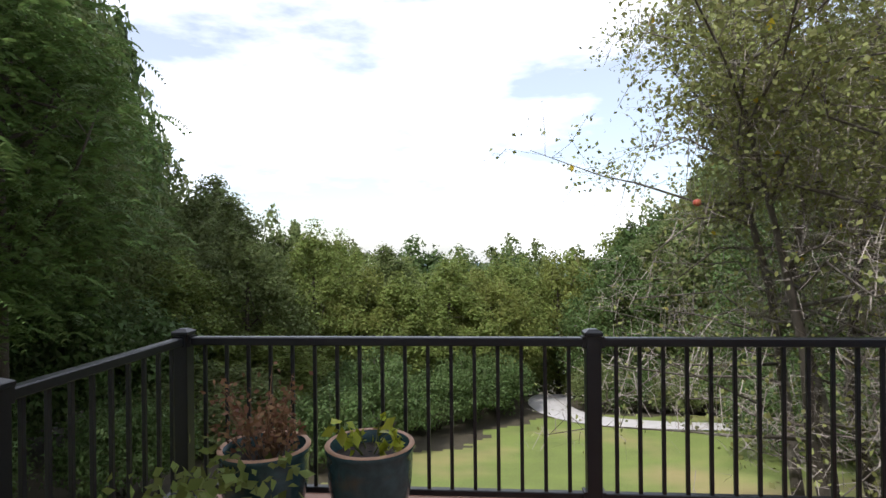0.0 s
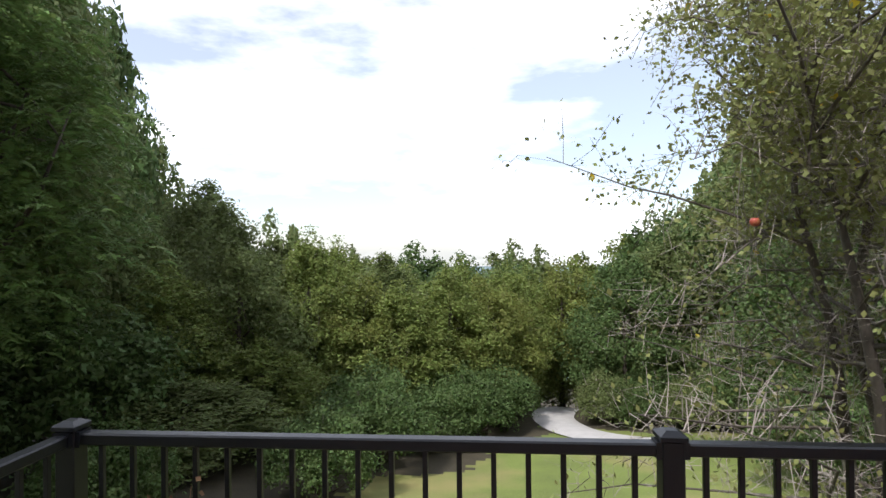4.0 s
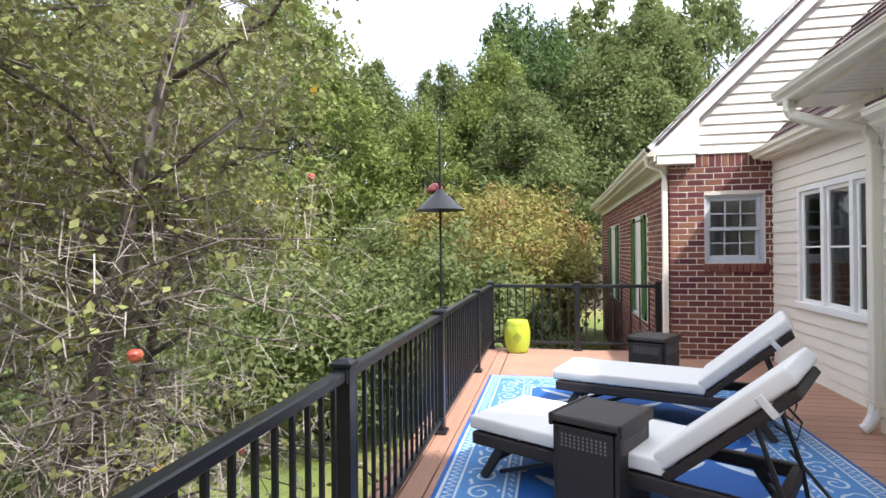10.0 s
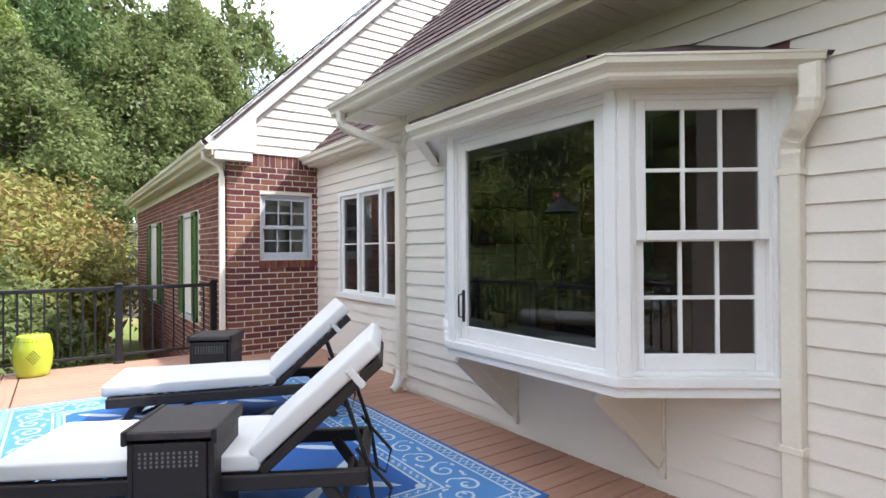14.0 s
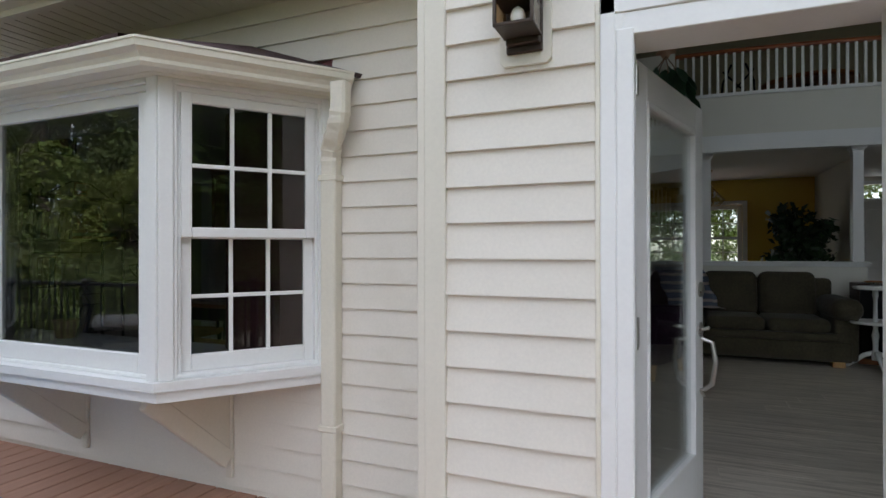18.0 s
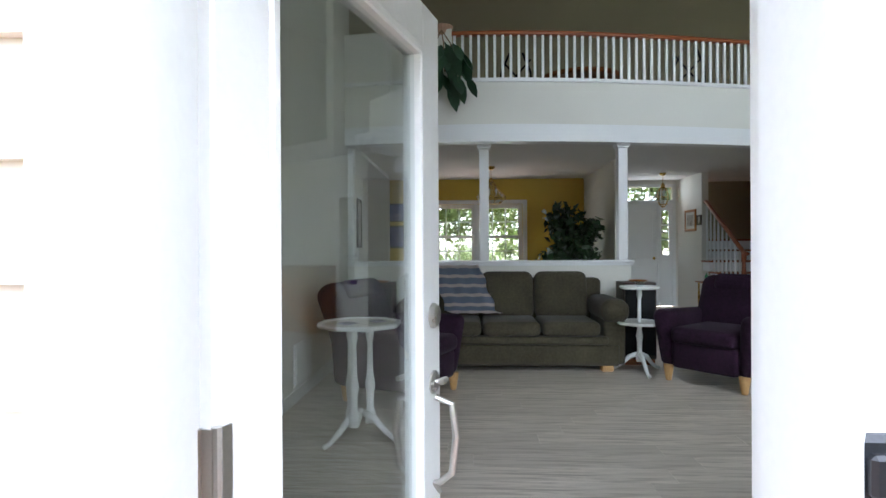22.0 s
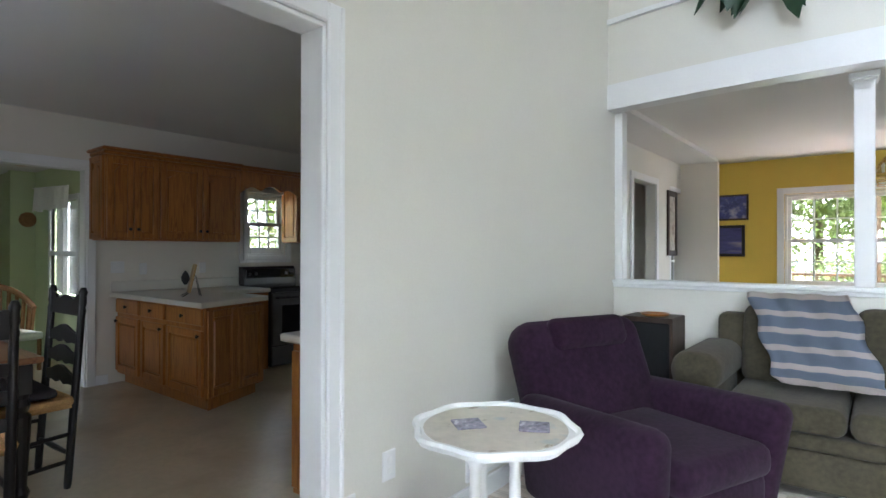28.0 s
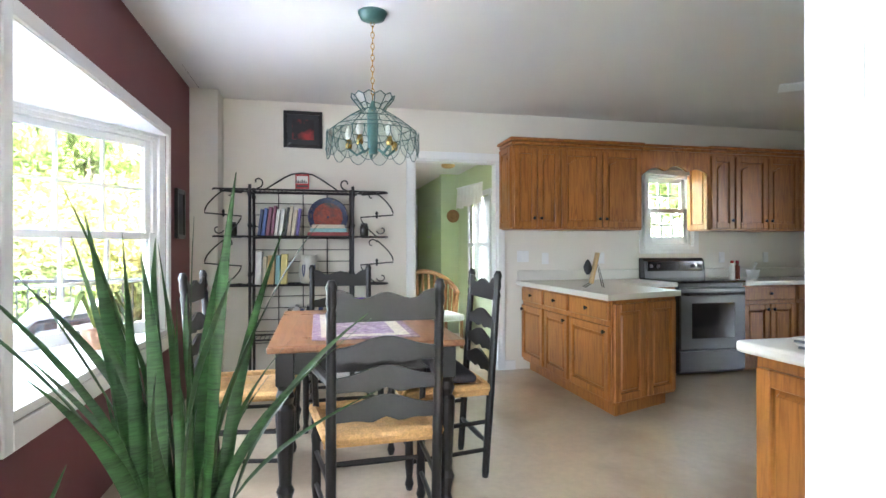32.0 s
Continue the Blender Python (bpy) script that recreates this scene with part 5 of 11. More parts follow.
    yel = leaf_mesh("yellow_foliage", spots[rng.integers(0, len(spots), 130)] + 0.03, 0.075, M["leaf_yellow"], rng, 0.3, 1.1)
    piece("yellow_foliage", yel, ob, Matrix())["label"] = "scattered yellow leaves"
    return ob, H


apple, APH = apple_tree(5.08, 6.98)


def apple_fruit():
    bm = B()
    lathe(bm, [(0.004, -0.03), (0.02, -0.034), (0.035, -0.015), (0.038, 0.008), (0.03, 0.028), (0.012, 0.033), (0.003, 0.026)], 12)
    return mesh_of("fruit", bm, M["apple_red"], True)


FRUIT = apple_fruit()
for x, y, z in ((-0.9, -2.2, 0.9), (0.5, -1.9, -0.1), (1.4, -2.1, 2.1), (-1.9, -0.9, 1.8)):
    piece("apple", FRUIT, apple, Matrix.Translation((x, y, APH + z)))

# ---------- windows ----------


def sash(parent, w, h, cols, rows, at, name="sash", fw=0.045, depth=0.04, mat=None, low=None, pane=None):
    """A glazed sash in the plane y = 0, centred at x = 0, z from 0: frame, muntins, pane."""
    mat = mat or M["white_paint"]
    bm = B()
    low = low or fw
    for a in ((-w / 2, -w / 2 + fw, 0, h), (w / 2 - fw, w / 2, 0, h), (-w / 2 + fw, w / 2 - fw, 0, low), (-w / 2 + fw, w / 2 - fw, h - fw, h)):
        box(bm, a[0], a[1], -depth / 2, depth / 2, a[2], a[3], 0.004)
    s = part(name, bm, mat, parent, at=at)
    iw, ih = w - 2 * fw, h - fw - low
    if cols * rows > 1:
        bm = B()
        for k in range(1, cols):
            x = -iw / 2 + iw * k / cols
            box(bm, x - 0.009, x + 0.009, -0.012, 0.012, low, h - fw, 0.002)
        for k in range(1, rows):
            z = low + ih * k / rows
            box(bm, -iw / 2, iw / 2, -0.011, 0.011, z - 0.009, z + 0.009, 0.002)
        part("muntins", bm, mat, s)
    bm = B()
    quick_box(bm, -iw / 2, iw / 2, -0.003, 0.003, low, h - fw)
    p = part("pane", bm, pane or M["glass"], s)
    p.visible_shadow = False
    return s


def double_hung(name, label, w, h, at, cols=3, rows=2, trim=0.06, depth=0.1, sill=True, inner=False, mat=None):
    """A double-hung window that fills an opening w by h; at: pose of its bottom middle, +y outside."""
    mat = mat or M["white_paint"]
    ob = tagged(new(name), label, "window", kind="structure")
    ob.matrix_world = at
    bm = B()
    for a in ((-w / 2, -w / 2 + 0.03, 0, h), (w / 2 - 0.03, w / 2, 0, h), (-w / 2, w / 2, 0, 0.03), (-w / 2, w / 2, h - 0.03, h)):
        box(bm, a[0], a[1], -depth, 0.012, a[2], a[3], 0.003)
    part("window_frame", bm, mat, ob)
    if trim:
        bm = B()
        for y0, y1 in ((0.004, 0.026), *(((-depth - 0.06, -depth - 0.04),) if inner else ())):
            for a in ((-w / 2 - trim, -w / 2 + 0.005, -trim, h + trim), (w / 2 - 0.005, w / 2 + trim, -trim, h + trim), (-w / 2, w / 2, h - 0.004, h + trim), (-w / 2, w / 2, -trim, 0.004)):
                box(bm, a[0], a[1], y0, y1, a[2], a[3], 0.004)
        part("casing", bm, mat, ob)
    hh = (h - 0.06) / 2
    sash(ob, w - 0.062, hh + 0.02, cols, rows, Matrix.Translation((0, -0.03, h / 2 - 0.02)), "upper_sash", mat=mat)
    sash(ob, w - 0.062, hh + 0.02, cols, rows, Matrix.Translation((0, -0.072, 0.03)), "lower_sash", low=0.065, mat=mat)
    if sill:
        bm = B()
        box(bm, -w / 2 - 0.06, w / 2 + 0.06, -0.02, 0.06, -0.035, 0.0, 0.006)
        part("window_sill", bm, mat, ob)
    return ob


# triple window in the recess
tw = tagged(new("window_triple"), "white triple casement window in cream siding", "window", kind="structure")
tw.matrix_world = Matrix.Translation(((TWX0 + TWX1) / 2, TWY, TWZ0)) @ Matrix.Rotation(0, 4, "Z")
W3, H3 = TWX1 - TWX0, TWZ1 - TWZ0
bm = B()
for k in range(4):
    x = -W3 / 2 + W3 * k / 3
    box(bm, x - 0.035, x + 0.035, -0.1, 0.03, -0.03, H3 + 0.03, 0.004)
box(bm, -W3 / 2 - 0.035, W3 / 2 + 0.035, -0.1, 0.028, H3 - 0.01, H3 + 0.05, 0.004)
box(bm, -W3 / 2 - 0.06, W3 / 2 + 0.06, -0.1, 0.05, -0.06, 0.012, 0.004)
part("window_frame", bm, M["white_paint"], tw)
for k in range(3):
    sash(tw, W3 / 3 - 0.07, H3 - 0.02, 1, 2, Matrix.Translation((-W3 / 2 + W3 * (k + 0.5) / 3, -0.02, 0.01)), "casement", fw=0.04, pane=M["glass_bay"])

# ---------- bay window ----------
BAYC = [(BX0, BWY), (BX1, BYF), (BX2, BYF), (BX3, BWY)]
bay = tagged(new("window_bay"), "white bay window with picture pane and sashes", "window", kind="structure")
bay.matrix_world = Matrix.Translation((0, 0, 0))


def bay_face(p, q, kind):
    """One face of the bay between two plan points (outer face)."""
    p, q = Vector((*p, 0)), Vector((*q, 0))
    d = q - p
    L = d.length
    a = math.atan2(d.y, d.x)
    nrm = Vector((-d.y, d.x, 0)).normalized()
    if nrm.y < 0 and abs(nrm.y) > 0.1:
        nrm = -nrm
    mid = (p + q) / 2
    face = Matrix.Translation((mid.x, mid.y, BZ0 + 0.06)) @ Matrix.Rotation(math.atan2(-nrm.x, nrm.y), 4, "Z")
    H = BZ1 - BZ0 - 0.06
    bm = B()
    for s in (-1, 1):
        box(bm, s * (L / 2 - 0.06), s * (L / 2), -0.09, 0.012, 0, H, 0.004)
        box(bm, s * (L / 2 - 0.075), s * (L / 2 - 0.06), -0.07, 0.0, 0, H, 0.003)
        box(bm, s * (L / 2 - 0.09), s * (L / 2 - 0.075), -0.07, -0.016, 0, H, 0.003)
    box(bm, -L / 2 + 0.06, L / 2 - 0.06, -0.09, 0.01, H - 0.035, H, 0.004)
    box(bm, -L / 2 + 0.06, L / 2 - 0.06, -0.08, -0.006, H - 0.06, H - 0.035, 0.003)
    box(bm, -L / 2 + 0.06, L / 2 - 0.06, -0.09, -0.012, 0, 0.02, 0.004)
    part("face_frame", bm, M["white_paint"], bay, at=face)
    w = L - 0.18
    h = H - 0.08
    if kind == "picture":
        sash(bay, w, h, 1, 1, face @ Matrix.Translation((0, -0.04, 0.02)), "picture_sash", fw=0.055, low=0.085, pane=M["glass_bay"])
        bm = B()
        x = w / 2 - 0.03
        tube(bm, [(x, -0.005, 0.16), (x, 0.02, 0.165), (x, 0.022, 0.24), (x, 0.02, 0.3), (x, -0.005, 0.305)], 0.006, 6)
        box(bm, x - 0.012, x + 0.012, -0.022, -0.012, 0.13, 0.33, 0.003)
        part("window_latch", bm, M["black_metal"], bay, "black latch handle", at=face)
    else:
        sash(bay, w, h / 2 + 0.02, 3, 2, face @ Matrix.Translation((0, -0.03, 0.02 + h / 2 - 0.02)), "upper_sash", fw=0.045, pane=M["glass_bay"])
        sash(bay, w, h / 2 + 0.02, 3, 2, face @ Matrix.Translation((0, -0.07, 0.02)), "lower_sash", fw=0.045, low=0.075, pane=M["glass_bay"])


bay_face(BAYC[0], BAYC[1], "hung")
bay_face(BAYC[1], BAYC[2], "picture")
bay_face(BAYC[2], BAYC[3], "hung")


def grow(pts, d):
    """The bay plan widened by d."""
    (ax, ay), (bx, by), (cx, cy), (dx, dy) = pts
    return [(ax - d * 1.2, ay), (bx - d * 0.45, by + d), (cx + d * 0.45, cy + d), (dx + d * 1.2, dy)]


bm = B()
prism(bm, list(reversed(grow(BAYC, 0.035))), BZ0 + 0.02, BZ0 + 0.06)
prism(bm, list(reversed(grow(BAYC, 0.015))), BZ0 - 0.03, BZ0 + 0.02)
part("window_sill", bm, M["white_paint"], bay, "white sill board with chipped paint")
bm = B()
prism(bm, list(reversed(grow(BAYC, -0.02))), BZ0 - 0.04, BZ0 - 0.03)
part("bay_floor", bm, M["siding"], bay)
bm = B()
prism(bm, list(reversed([(BIX0 + 0.004, BWY - TB - 0.012), (BIX0 + 0.004, BWY + 0.004)] + grow(BAYC, -0.03) + [(BIX1 - 0.004, BWY + 0.004), (BIX1 - 0.004, BWY - TB - 0.012)])), BZ1 - 0.012, BZ1 + 0.03)
part("bay_soffit", bm, M["white_paint"], bay)
bm = B()
prism(bm, list(reversed([(BIX0 + 0.004, BWY - TB - 0.02), (BIX0 + 0.004, BWY + 0.004)] + grow(BAYC, -0.1) + [(BIX1 - 0.004, BWY + 0.004), (BIX1 - 0.004, BWY - TB - 0.02)])), BZ0 + 0.05, BZ0 + 0.085)
part("bay_seat", bm, M["white_paint"], bay)
# gutter of the bay: an ogee section swept along the widened plan


def sweep(bm, path, prof, closed_ends=True):
    """A profile of (out, up) pairs carried along a plan path; out is to the path's left."""
    pts = [Vector((x, y, z)) for x, y, z in path]
    rings = []
    for i, p in enumerate(pts):
        a = (pts[i] - pts[i - 1]).normalized() if i else None
        b = (pts[i + 1] - pts[i]).normalized() if i + 1 < len(pts) else None
        d = ((a or b) + (b or a)).normalized()
        nrm = Vector((-d.y, d.x, 0))
        k = 1.0 if not (a and b) else 1.0 / max(0.4, (Vector((-a.y, a.x, 0)).dot(nrm)))
        rings.append([bm.verts.new(p + nrm * o * k + Vector((0, 0, u))) for o, u in prof])
    n = len(prof)
    for r, s in zip(rings, rings[1:]):
        for i in range(n):
            bm.faces.new((r[i], r[(i + 1) % n], s[(i + 1) % n], s[i]))
    bm.faces.new(rings[0])
    bm.faces.new(list(reversed(rings[-1])))
    bmesh.ops.recalc_face_normals(bm, faces=bm.faces)


OGEE = [(0.0, 0.0), (0.07, 0.0), (0.082, 0.014), (0.082, 0.03), (0.094, 0.048), (0.118, 0.062), (0.122, 0.088), (0.127, 0.09), (0.127, 0.1), (0.116, 0.1), (0.112, 0.07), (0.085, 0.05), (0.07, 0.012), (0.008, 0.01), (0.008, 0.1), (0.0, 0.1)]
gp = grow(BAYC, 0.06)
gp[2] = (gp[2][0] + 0.17, gp[2][1])
bg = tagged(new("gutter_bay"), "cream metal gutter around the bay roof", "gutter", kind="structure")
bm = B()
sweep(bm, [(x, y, BZ1 - 0.01) for x, y in gp], OGEE)
part("gutter", bm, M["cream_gutter"], bg)
bm = B()
sweep(bm, [(x, y, BZ1 - 0.012) for x, y in grow(BAYC, 0.013)], [(0, 0), (0.046, 0), (0.046, 0.1), (0, 0.1)])
part("frieze", bm, M["cream_gutter"], bg)
bm = B()
prism(bm, list(reversed([gp[0], gp[1], gp[2], gp[3]])), BZ1 + 0.034, BZ1 + 0.05)
part("overhang_soffit", bm, M["white_paint"], bg)
bm = B()
dx, dy = BX0 - 0.05, BWY + 0.075
rect_pipe(bm, [(dx - 0.09, dy + 0.075, BZ1 + 0.02), (dx - 0.09, dy + 0.075, BZ1 - 0.1), (dx - 0.08, dy + 0.07, BZ1 - 0.15), (dx - 0.045, dy + 0.045, BZ1 - 0.2), (dx + 0.01, dy + 0.0, BZ1 - 0.25), (dx + 0.026, dy - 0.02, BZ1 - 0.3), (dx + 0.03, dy - 0.027, BZ1 - 0.37), (dx + 0.03, dy - 0.027, BZ1 - 0.42)], 0.084, 0.07)
part("downspout_elbow", bm, M["cream_gutter"], bg, "ribbed cream elbow")
bm = B()
box(bm, dx - 0.012, dx + 0.072, dy - 0.062, dy + 0.008, 0.02, BZ1 - 0.39, 0.008)
for z in (0.42, BZ1 - 0.42):
    box(bm, dx - 0.022, dx + 0.082, dy - 0.066, dy + 0.012, z, z + 0.03, 0.003)
part("downspout", bm, M["cream_gutter"], bg)
# brackets under the bay
for bx in (3.775, 4.93):
    kb = tagged(new("bay_bracket"), "cream triangular bracket under the bay", "bracket", kind="structure")
    kb.matrix_world = Matrix.Translation((bx, BWY + 0.013, 0))
    bm = B()
    bar(bm, (0, 0.03, BZ0 - 0.5), (0, BYF - BWY - 0.1, BZ0 - 0.06), 0.04, 0.09, 0.004)
    part("strut", bm, M["tan_board"], kb)
    bm = B()
    box(bm, -0.02, 0.02, 0.0, 0.022, BZ0 - 0.6, BZ0 - 0.03, 0.003)
    part("wall_plate", bm, M["tan_board"], kb)
    bm = B()
    quick_box(bm, -0.018, 0.018, 0.0, BYF - BWY - 0.08, BZ0 - 0.06, BZ0 - 0.032)
    prism(bm, [(0.022, BZ0 - 0.48), (0.022, BZ0 - 0.06), (BYF - BWY - 0.14, BZ0 - 0.06)], -0.012, 0.012, Matrix(((0, 0, 1, 0), (1, 0, 0, 0), (0, 1, 0, 0), (0, 0, 0, 1))))
    part("infill", bm, M["tan_board"], kb)

# ---------- roofs ----------


def shingled(parent, o, u, v, nu, nv, clip=None, mat=None):
    """Courses of shingles over a sloping plane: o the lower corner, u along the eave, v up the slope (vectors)."""
    o, u, v = Vector(o), Vector(u), Vector(v)
    nrm = u.cross(v).normalized()
    if nrm.z < 0:
        nrm = -nrm
    bm = B()
    rng = np.random.default_rng(int(nu * 7 + nv))
    for j in range(nv):
        shift = 0.5 * (j % 2) + 0.15 * math.sin(j * 2.3)
        for i in range(-1, nu + 1):
            a, b = max(0, (i + shift) / nu), min(1, (i + 1 + shift) / nu - 0.002)
            if b <= a:
                continue
            c, d = j / nv, (j + 1) / nv
            if clip and not clip((a + b) / 2, (c + d) / 2):
                continue
            t = 0.010 + 0.005 * rng.uniform()
            p = [o + u * a + v * c + nrm * t, o + u * b + v * c + nrm * t, o + u * b + v * d + nrm * 0.002, o + u * a + v * d + nrm * 0.002]
            q = [o + u * a + v * c - nrm * 0.002, o + u * b + v * c - nrm * 0.002]
            vs = [bm.verts.new(x) for x in p + q]
            bm.faces.new(vs[:4])
            bm.faces.new((vs[4], vs[5], vs[1], vs[0]))
    ob = part("shingles", bm, mat or M["shingle"], parent)
    return ob


RS = 1.0  # main roof slope
# bay roof: three small planes rising to the wall
rb = tagged(new("roof_bay"), "small hipped shingle roof over the bay", "roof", kind="structure")
g2 = grow(BAYC, 0.16)
g2[2] = (g2[2][0] + 0.17, g2[2][1])
top = [(BX0 + 0.5, BWY + 0.012, BZ1 + 0.33), (BX3 - 0.6, BWY + 0.012, BZ1 + 0.33)]
zz = BZ1 + 0.095
bm = B()
P = [bm.verts.new((*p, zz)) for p in g2] + [bm.verts.new(p) for p in top]
for f in ((0, 1, 4), (1, 2, 5, 4), (2, 3, 5)):
    bm.faces.new([P[i] for i in f])
bmesh.ops.recalc_face_normals(bm, faces=bm.faces)
bmesh.ops.solidify(bm, geom=bm.faces[:], thickness=0.02)
part("roof_plane", bm, M["shingle"], rb)
p1, p2 = Vector((*g2[1], zz + 0.012)), Vector((*g2[2], zz + 0.012))
shingled(rb, p1, p2 - p1, Vector((p1.x, top[0][1], top[0][2])) - p1, 16, 5, lambda a, c: 0.5 * c * 0.62 < a < 1 - 0.5 * c * 0.62)

# main roof over the kitchen wing: eave along y = BWY + 0.45
EAVE = BWY + 0.44
EZ = 2.62
rk = tagged(new("roof_kitchen"), "brown shingle roof over the kitchen wing", "roof", kind="structure")
x0, x1 = STEPX - 0.4, CORX + 0.42
depth = 3.6
bm = B()
v = [bm.verts.new(p) for p in ((x0, EAVE, EZ + 0.1), (x1, EAVE, EZ + 0.1), (x1, EAVE - depth, EZ + 0.1 + depth * RS), (x0, EAVE - depth, EZ + 0.1 + depth * RS))]
bm.faces.new(v)
bmesh.ops.recalc_face_normals(bm, faces=bm.faces)
bmesh.ops.solidify(bm, geom=bm.faces[:], thickness=0.03)
part("roof_plane", bm, M["shingle"], rk)
shingled(rk, (x0, EAVE + 0.02, EZ + 0.13), (x1 - x0, 0, 0), (0, -depth, depth * RS), int((x1 - x0) / 0.3), 30)
bm = B()
box(bm, x0, x1 - 0.02, BWY - 0.02, EAVE - 0.005, EZ - 0.02, EZ, 0.002)
for k in range(int((x1 - x0) / 0.1)):
    quick_box(bm, x0 + 0.1 * k, x0 + 0.1 * k + 0.006, BWY + 0.06, EAVE - 0.04, EZ - 0.024, EZ - 0.02)
part("soffit", bm, M["tan_board"], rk)
bm = B()
sweep(bm, [(x0, EAVE - 0.0, EZ), (x1, EAVE, EZ)], [(-0.0, -0.03), (0.02, -0.03), (0.02, 0.12), (0.0, 0.12)])
part("fascia", bm, M["cream_gutter"], rk)
bm = B()
sweep(bm, [(x0, EAVE + 0.02, EZ + 0.005), (x1 + 0.05, EAVE + 0.02, EZ + 0.005)], OGEE)
part("gutter", bm, M["cream_gutter"], rk)
bm = B()
quick_box(bm, CORX - 0.02, x1, TWY, EAVE, EZ - 0.03, EZ + 0.09)
part("rake_board", bm, M["cream_gutter"], rk)
ds = tagged(new("downspout_corner"), "cream downspout at the house corner", "downspout", kind="structure")
bm = B()
ex, ey = CORX - 0.01, BWY + 0.06
rect_pipe(bm, [(CORX + 0.3, EAVE + 0.07, EZ + 0.02), (CORX + 0.3, EAVE + 0.07, EZ - 0.07), (CORX + 0.27, EAVE + 0.05, EZ - 0.13), (CORX + 0.12, EAVE - 0.14, EZ - 0.24), (ex + 0.03, ey + 0.04, EZ - 0.31), (ex, ey, EZ - 0.4), (ex, ey, EZ - 0.46)], 0.08, 0.07)
part("elbow", bm, M["cream_gutter"], ds)
bm = B()
box(bm, ex - 0.042, ex + 0.042, ey - 0.045, ey + 0.03, 0.12, EZ - 0.44, 0.008)
box(bm, ex - 0.05, ex + 0.05, ey - 0.048, ey + 0.036, 0.2, 0.24, 0.003)
part("pipe", bm, M["cream_gutter"], ds)
bm = B()
tube(bm, [(ex, ey, 0.2), (ex - 0.01, ey + 0.02, 0.12), (ex - 0.02, ey + 0.06, 0.05), (ex - 0.02, ey + 0.1, 0.02)], 0.042, 8)
part("shoe", bm, M["white_paint"], ds)

# roof over the recess
rr = tagged(new("roof_recess"), "brown shingle roof over the recessed wall", "roof", kind="structure")
RE = TWY + 0.13
RZ = 2.5
x0, x1 = CORX - 0.6, BRX - 0.001
depth = 3.6
bm = B()
v = [bm.verts.new(p) for p in ((x0, RE, RZ + 0.1), (x1, RE, RZ + 0.1), (x1, RE - depth, RZ + 0.1 + depth * RS), (x0, RE - depth, RZ + 0.1 + depth * RS))]
bm.faces.new(v)
bmesh.ops.recalc_face_normals(bm, faces=bm.faces)
bmesh.ops.solidify(bm, geom=bm.faces[:], thickness=0.03)
part("roof_plane", bm, M["shingle"], rr)
shingled(rr, (x0, RE + 0.02, RZ + 0.13), (x1 - x0, 0, 0), (0, -depth, depth * RS), int((x1 - x0) / 0.3), 28)
bm = B()
box(bm, CORX, x1, TWY, RE, RZ - 0.02, RZ, 0.002)
part("soffit", bm, M["tan_board"], rr)
bm = B()
sweep(bm, [(CORX + 0.02, RE, RZ), (x1, RE, RZ)], [(0, -0.02), (0.02, -0.02), (0.02, 0.1), (0, 0.1)])
sweep(bm, [(CORX + 0.02, RE + 0.02, RZ + 0.005), (x1, RE + 0.02, RZ + 0.005)], OGEE)
part("gutter", bm, M["cream_gutter"], rr)

# ---------- brick wing ----------
wing = tagged(new("wall_brick"), "red brick gable wall with a sash window", "wall", kind="structure")
BL, BH = 0.2, 0.064
PITCH = 0.077
WZ = BRTOP
LONG = 9.5
bm = B()
wall_box(bm, "x", BRX + 0.004, 0.2, TWY - T, BRY1 - 0.009, -1.6, WZ, [(BW[0], BW[1], BW[2], BW[3])])
part("mortar_bed", bm, M["mortar"], wing)
bm = B()
quick_box(bm, BRX + 0.22, BRX + LONG, BRY1 - 0.22, BRY1 - 0.008, -3.2, WZ)
part("mortar_bed", bm, M["mortar"], wing)
bm = B()
box(bm, -BL / 2, BL / 2, 0, 0.03, 0, BH, 0.003)
BRICK = mesh_of("brick", bm, M["brick"])
bm = B()
box(bm, -BL / 4 + 0.002, BL / 4 - 0.002, 0, 0.03, 0, BH, 0.003)
HALF = mesh_of("brick_half", bm, M["brick"])
bm = B()
box(bm, -BH / 2, BH / 2, 0, 0.03, 0, BL * 0.75, 0.003)
SOLDIER = mesh_of("brick_soldier", bm, M["brick"])
rng = np.random.default_rng(5)
side = Matrix.Rotation(radians(90), 4, "Z")  # faces -x
rows = int((WZ + 0.3) / PITCH)
far_bm = B()
